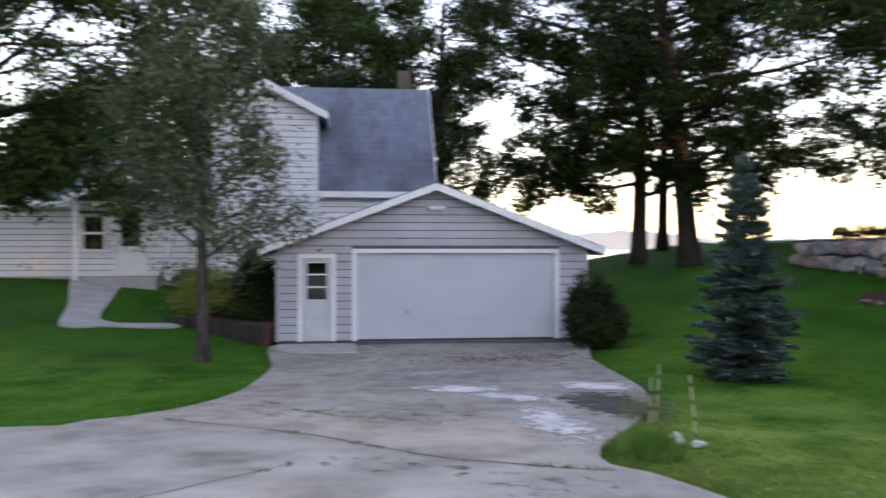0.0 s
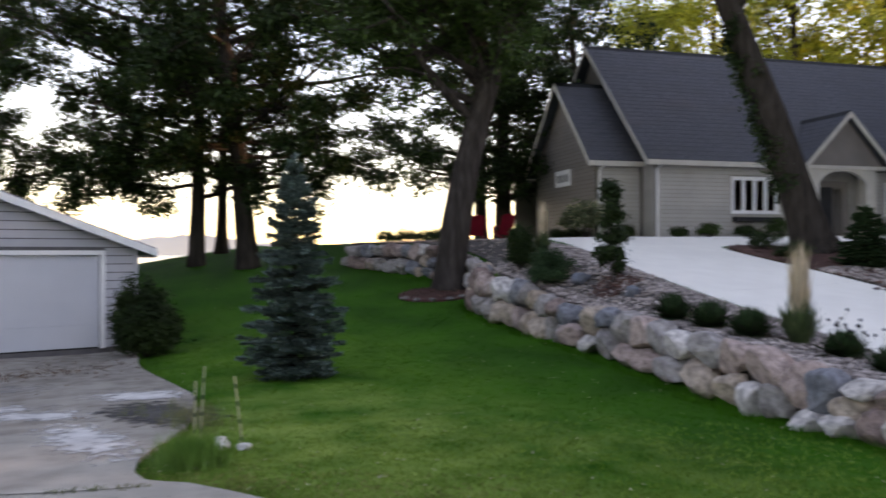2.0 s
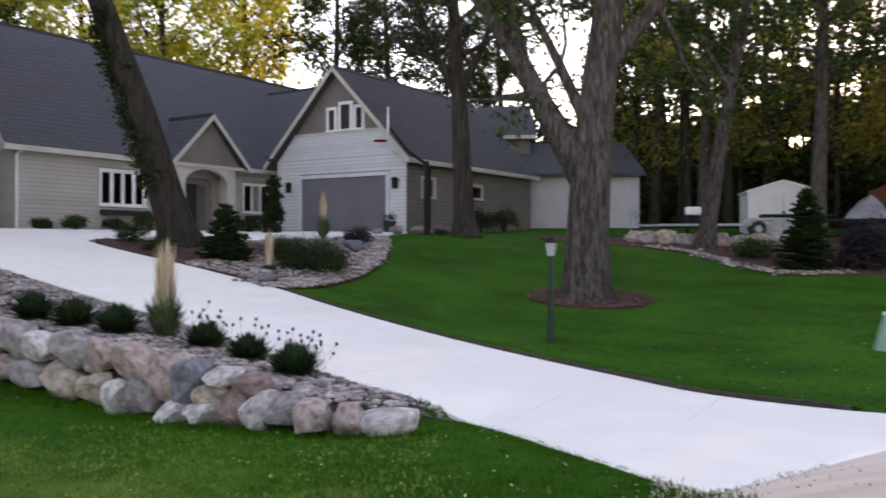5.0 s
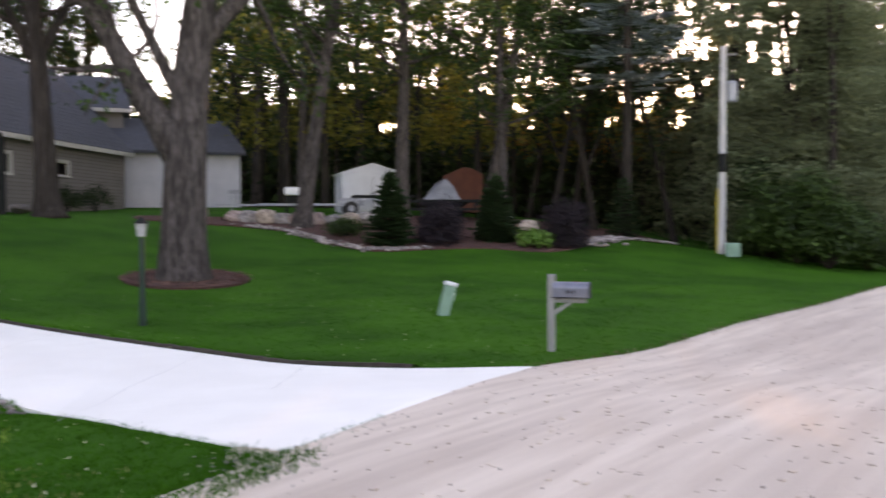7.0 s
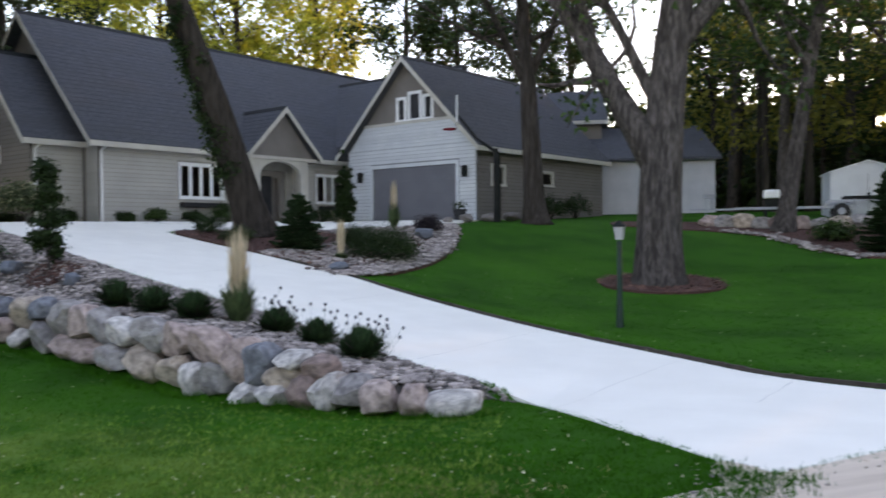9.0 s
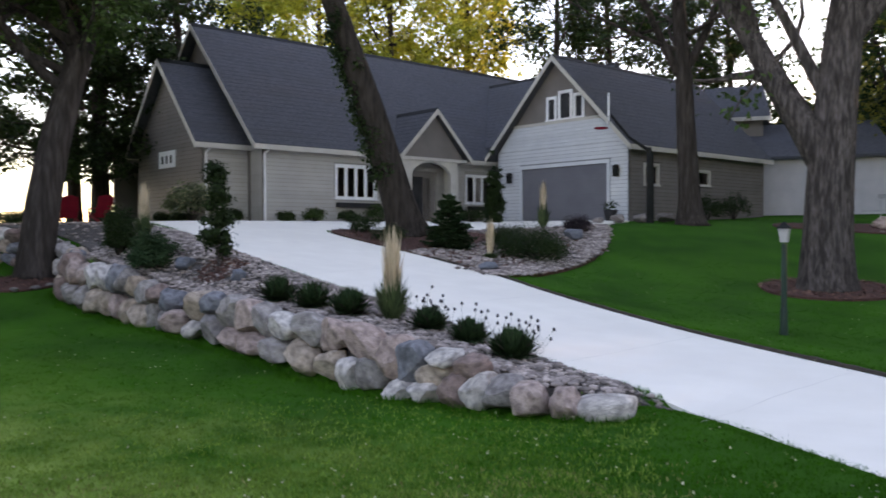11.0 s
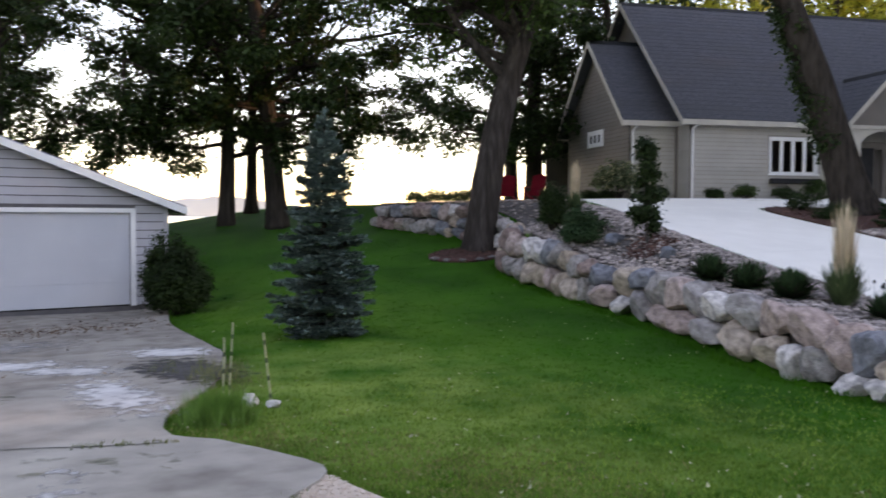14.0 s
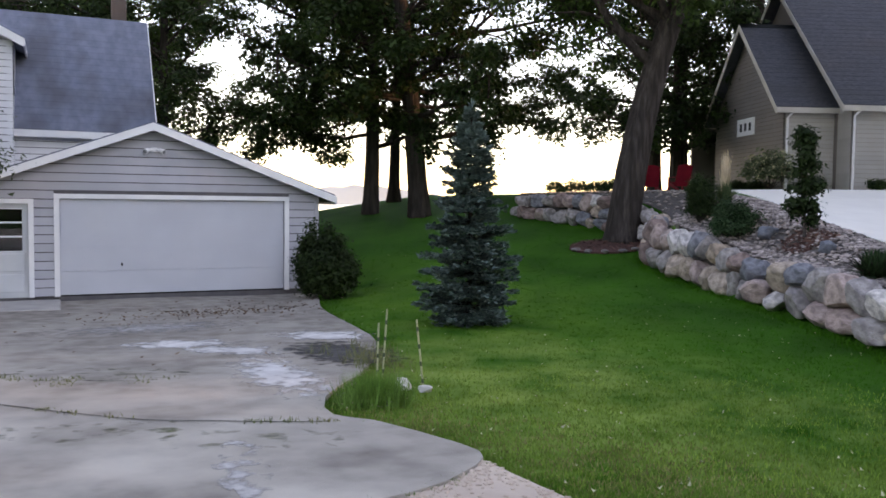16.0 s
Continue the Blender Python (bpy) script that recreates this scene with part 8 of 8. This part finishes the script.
part("cover", hull(bmesh.new(), [(-1.1, -1.5, 0), (1.1, -1.5, 0), (1.12, -1.5, 2.05), (0.5, -1.5, 2.38), (0.1, -1.5, 2.46), (-1.05, -1.5, 2.0)], [(-1.1, 1.5, 0), (1.1, 1.5, 0), (1.12, 1.5, 2.05), (0.5, 1.5, 2.38), (0.1, 1.5, 2.46), (-1.05, 1.5, 2.0)]), M["rust_cover"], cv)
x, y, z = yard(97.3, 42)
bt = thing("covered_boat", "boat under a grey tarpaulin on a trailer", "boat", pose(x, y, z, 0, 0, -100))
part("tarpaulin", hull(bmesh.new(), [(-0.95, -2.2, 0.75), (0.85, -2.2, 0.75), (0.5, -1.9, 1.4), (0.1, -1.5, 1.8), (-0.4, -1.9, 1.5)], [(-0.95, 2.2, 0.75), (0.85, 2.2, 0.75), (0.5, 2.2, 1.1), (0.1, 2.0, 1.25), (-0.4, 2.2, 1.1)]), M["tarp"], bt)
part("hull", hull(bmesh.new(), [(-1.15, -2.1, 0.7), (1.15, -2.1, 0.7), (0.7, -2.0, 0.25), (-0.7, -2.0, 0.25)], [(-1.15, 2.1, 0.7), (1.15, 2.1, 0.7), (0.5, 2.1, 0.3), (-0.5, 2.1, 0.3)]), M["dark"], bt)
for y0, z1 in ((-1.6, 0.3), (1.4, 0.34)):
    part("cradle", boxes((-0.9, 0.9, y0, y0 + 0.15, 0, z1)), M["black_metal"], bt)


def trailer(az, d, turn, length, label, steel="galvanised", tongue=1.9, bunks=(0, 0)):
    x, y, z = yard(az, d)
    tr_ = thing("boat_trailer", label, "trailer", pose(x, y, z, 0, 0, turn), "boat trailers")
    for s in (-0.6, 0.6):
        part("rail", boxes((-length / 2, length / 2, s - 0.04, s + 0.04, 0.48, 0.56)), M[steel], tr_)
        wh = part("wheel", tube(bmesh.new(), [(length / 2 - 0.6, s * 1.25 - 0.1, 0.33), (length / 2 - 0.6, s * 1.25 + 0.1, 0.33)], [0.33, 0.33], 18), M["rubber"], tr_)
        part("rim", tube(bmesh.new(), [(length / 2 - 0.6, s * 1.25 - 0.105, 0.33), (length / 2 - 0.6, s * 1.25 + 0.105, 0.33)], [0.15, 0.15], 12), M["steel_grey"], wh)
        part("fender", boxes((length / 2 - 1.1, length / 2 - 0.1, s * 1.25 - 0.12, s * 1.25 + 0.12, 0.70, 0.80), (length / 2 - 1.15, length / 2 - 1.05, s * 1.25 - 0.12, s * 1.25 + 0.12, 0.45, 0.80)), M[steel], tr_)
    if bunks[1]:
        for s in (-0.5, 0.5):
            part("bunk", bevelled(boxes((length / 2 + bunks[0], length / 2 + bunks[1], s - 0.07, s + 0.07, 0.84, 0.96)), 0.015), M["black_metal"], tr_, "black carpeted bunk")
            part("upright", boxes((length / 2 - 0.12, length / 2 - 0.05, s - 0.03, s + 0.03, 0.5, 0.84)), M[steel], tr_)
    for k in range(4):
        x0 = -length / 2 + 0.3 + k * (length - 0.6) / 3
        part("crossbar", boxes((x0 - 0.03, x0 + 0.03, -0.6, 0.6, 0.5, 0.54)), M[steel], tr_)
    part("tongue", boxes((-length / 2 - tongue, -length / 2, -0.05, 0.05, 0.46, 0.54)), M[steel], tr_)
    part("winch_stand", boxes((-length / 2 - tongue + 0.9, -length / 2 - tongue + 1.0, -0.06, 0.06, 0.5, 1.1), (-length / 2 - tongue + 0.6, -length / 2 - tongue + 1.1, -0.14, 0.14, 1.0, 1.18)), M["steel_grey"], tr_)
    part("jack", tube(bmesh.new(), [(-length / 2 - tongue + 0.7, 0, 0), (-length / 2 - tongue + 0.7, 0, 0.95)], [0.03, 0.03], 8), M[steel], tr_)
    return tr_


trailer(88.2, 39.2, -86, 4.8, "long galvanised boat trailer parked on the grass", bunks=(-0.5, 2.4))
trailer(97.6, 39, -98, 4.6, "dark boat trailer among the trees", "black_metal", 1.0, (-4.4, 0.4))
x, y, z = yard(86.9, 41)
ou = thing("outboard_motor", "white outboard motor cowl on a stand", "outboard motor", pose(x, y, z, 0, 0, -80))
part("cowl", bevelled(boxes((-0.35, 0.35, -0.25, 0.25, 0.85, 1.25)), 0.09, 3), M["white_paint"], ou)
part("stand", boxes((-0.3, 0.3, -0.04, 0.04, 0.3, 0.85), (-0.3, -0.22, -0.3, 0.3, 0, 0.35), (0.22, 0.3, -0.3, 0.3, 0, 0.35)), M["black_metal"], ou)

ob_ = thing("outbuilding", "white-sided outbuilding with a dark roof behind the oak", "outbuilding", pose(*at_az(79.8, 47), 2.9, 0, 0, -76))
part("wall", boxes((-5.4, 3.05, 0, 4, -0.9, 2.75)), M["siding_grey"], ob_)
part("roof", slab(bmesh.new(), [(-5.7, -0.35, 2.78), (3.35, -0.35, 2.78), (2.6, 3.6, 4.9), (-5.7, 3.6, 4.9)], 0.15), M["shingle"], ob_)
part("upper_wall", boxes((-6.2, -2.9, 2.2, 7, 0.3, 5.2)), M["siding_taupe"], ob_)
part("roof", slab(bmesh.new(), [(-6.5, 1.9, 5.15), (-2.5, 1.9, 5.15), (-2.9, 4.6, 7.3), (-6.1, 4.6, 7.3)], 0.15), M["shingle"], ob_)
part("roof", slab(bmesh.new(), [(-6.1, 4.6, 7.3), (-2.9, 4.6, 7.3), (-2.5, 7.4, 5.15), (-6.5, 7.4, 5.15)], 0.15), M["shingle"], ob_)
part("fascia", boxes((-6.5, -2.5, 1.84, 1.9, 4.98, 5.18)), M["trim_tan"], ob_)
# gate at the end of the bushes
x, y, z = yard(125.6, 36.5)
gt = thing("farm_gate", "weathered low gate beside the road", "gate", pose(x, y, z, 0, 0, -126))
for s in (-0.9, 0.9):
    part("post", bevelled(boxes((s - 0.06, s + 0.06, -0.06, 0.06, -0.1, 1.15)), 0.01), M["weathered_wood"], gt)
for i in range(3):
    part("rail", boxes((-0.9, 0.9, -0.02, 0.02, 0.25 + i * 0.33, 0.34 + i * 0.33)), M["weathered_wood"], gt)
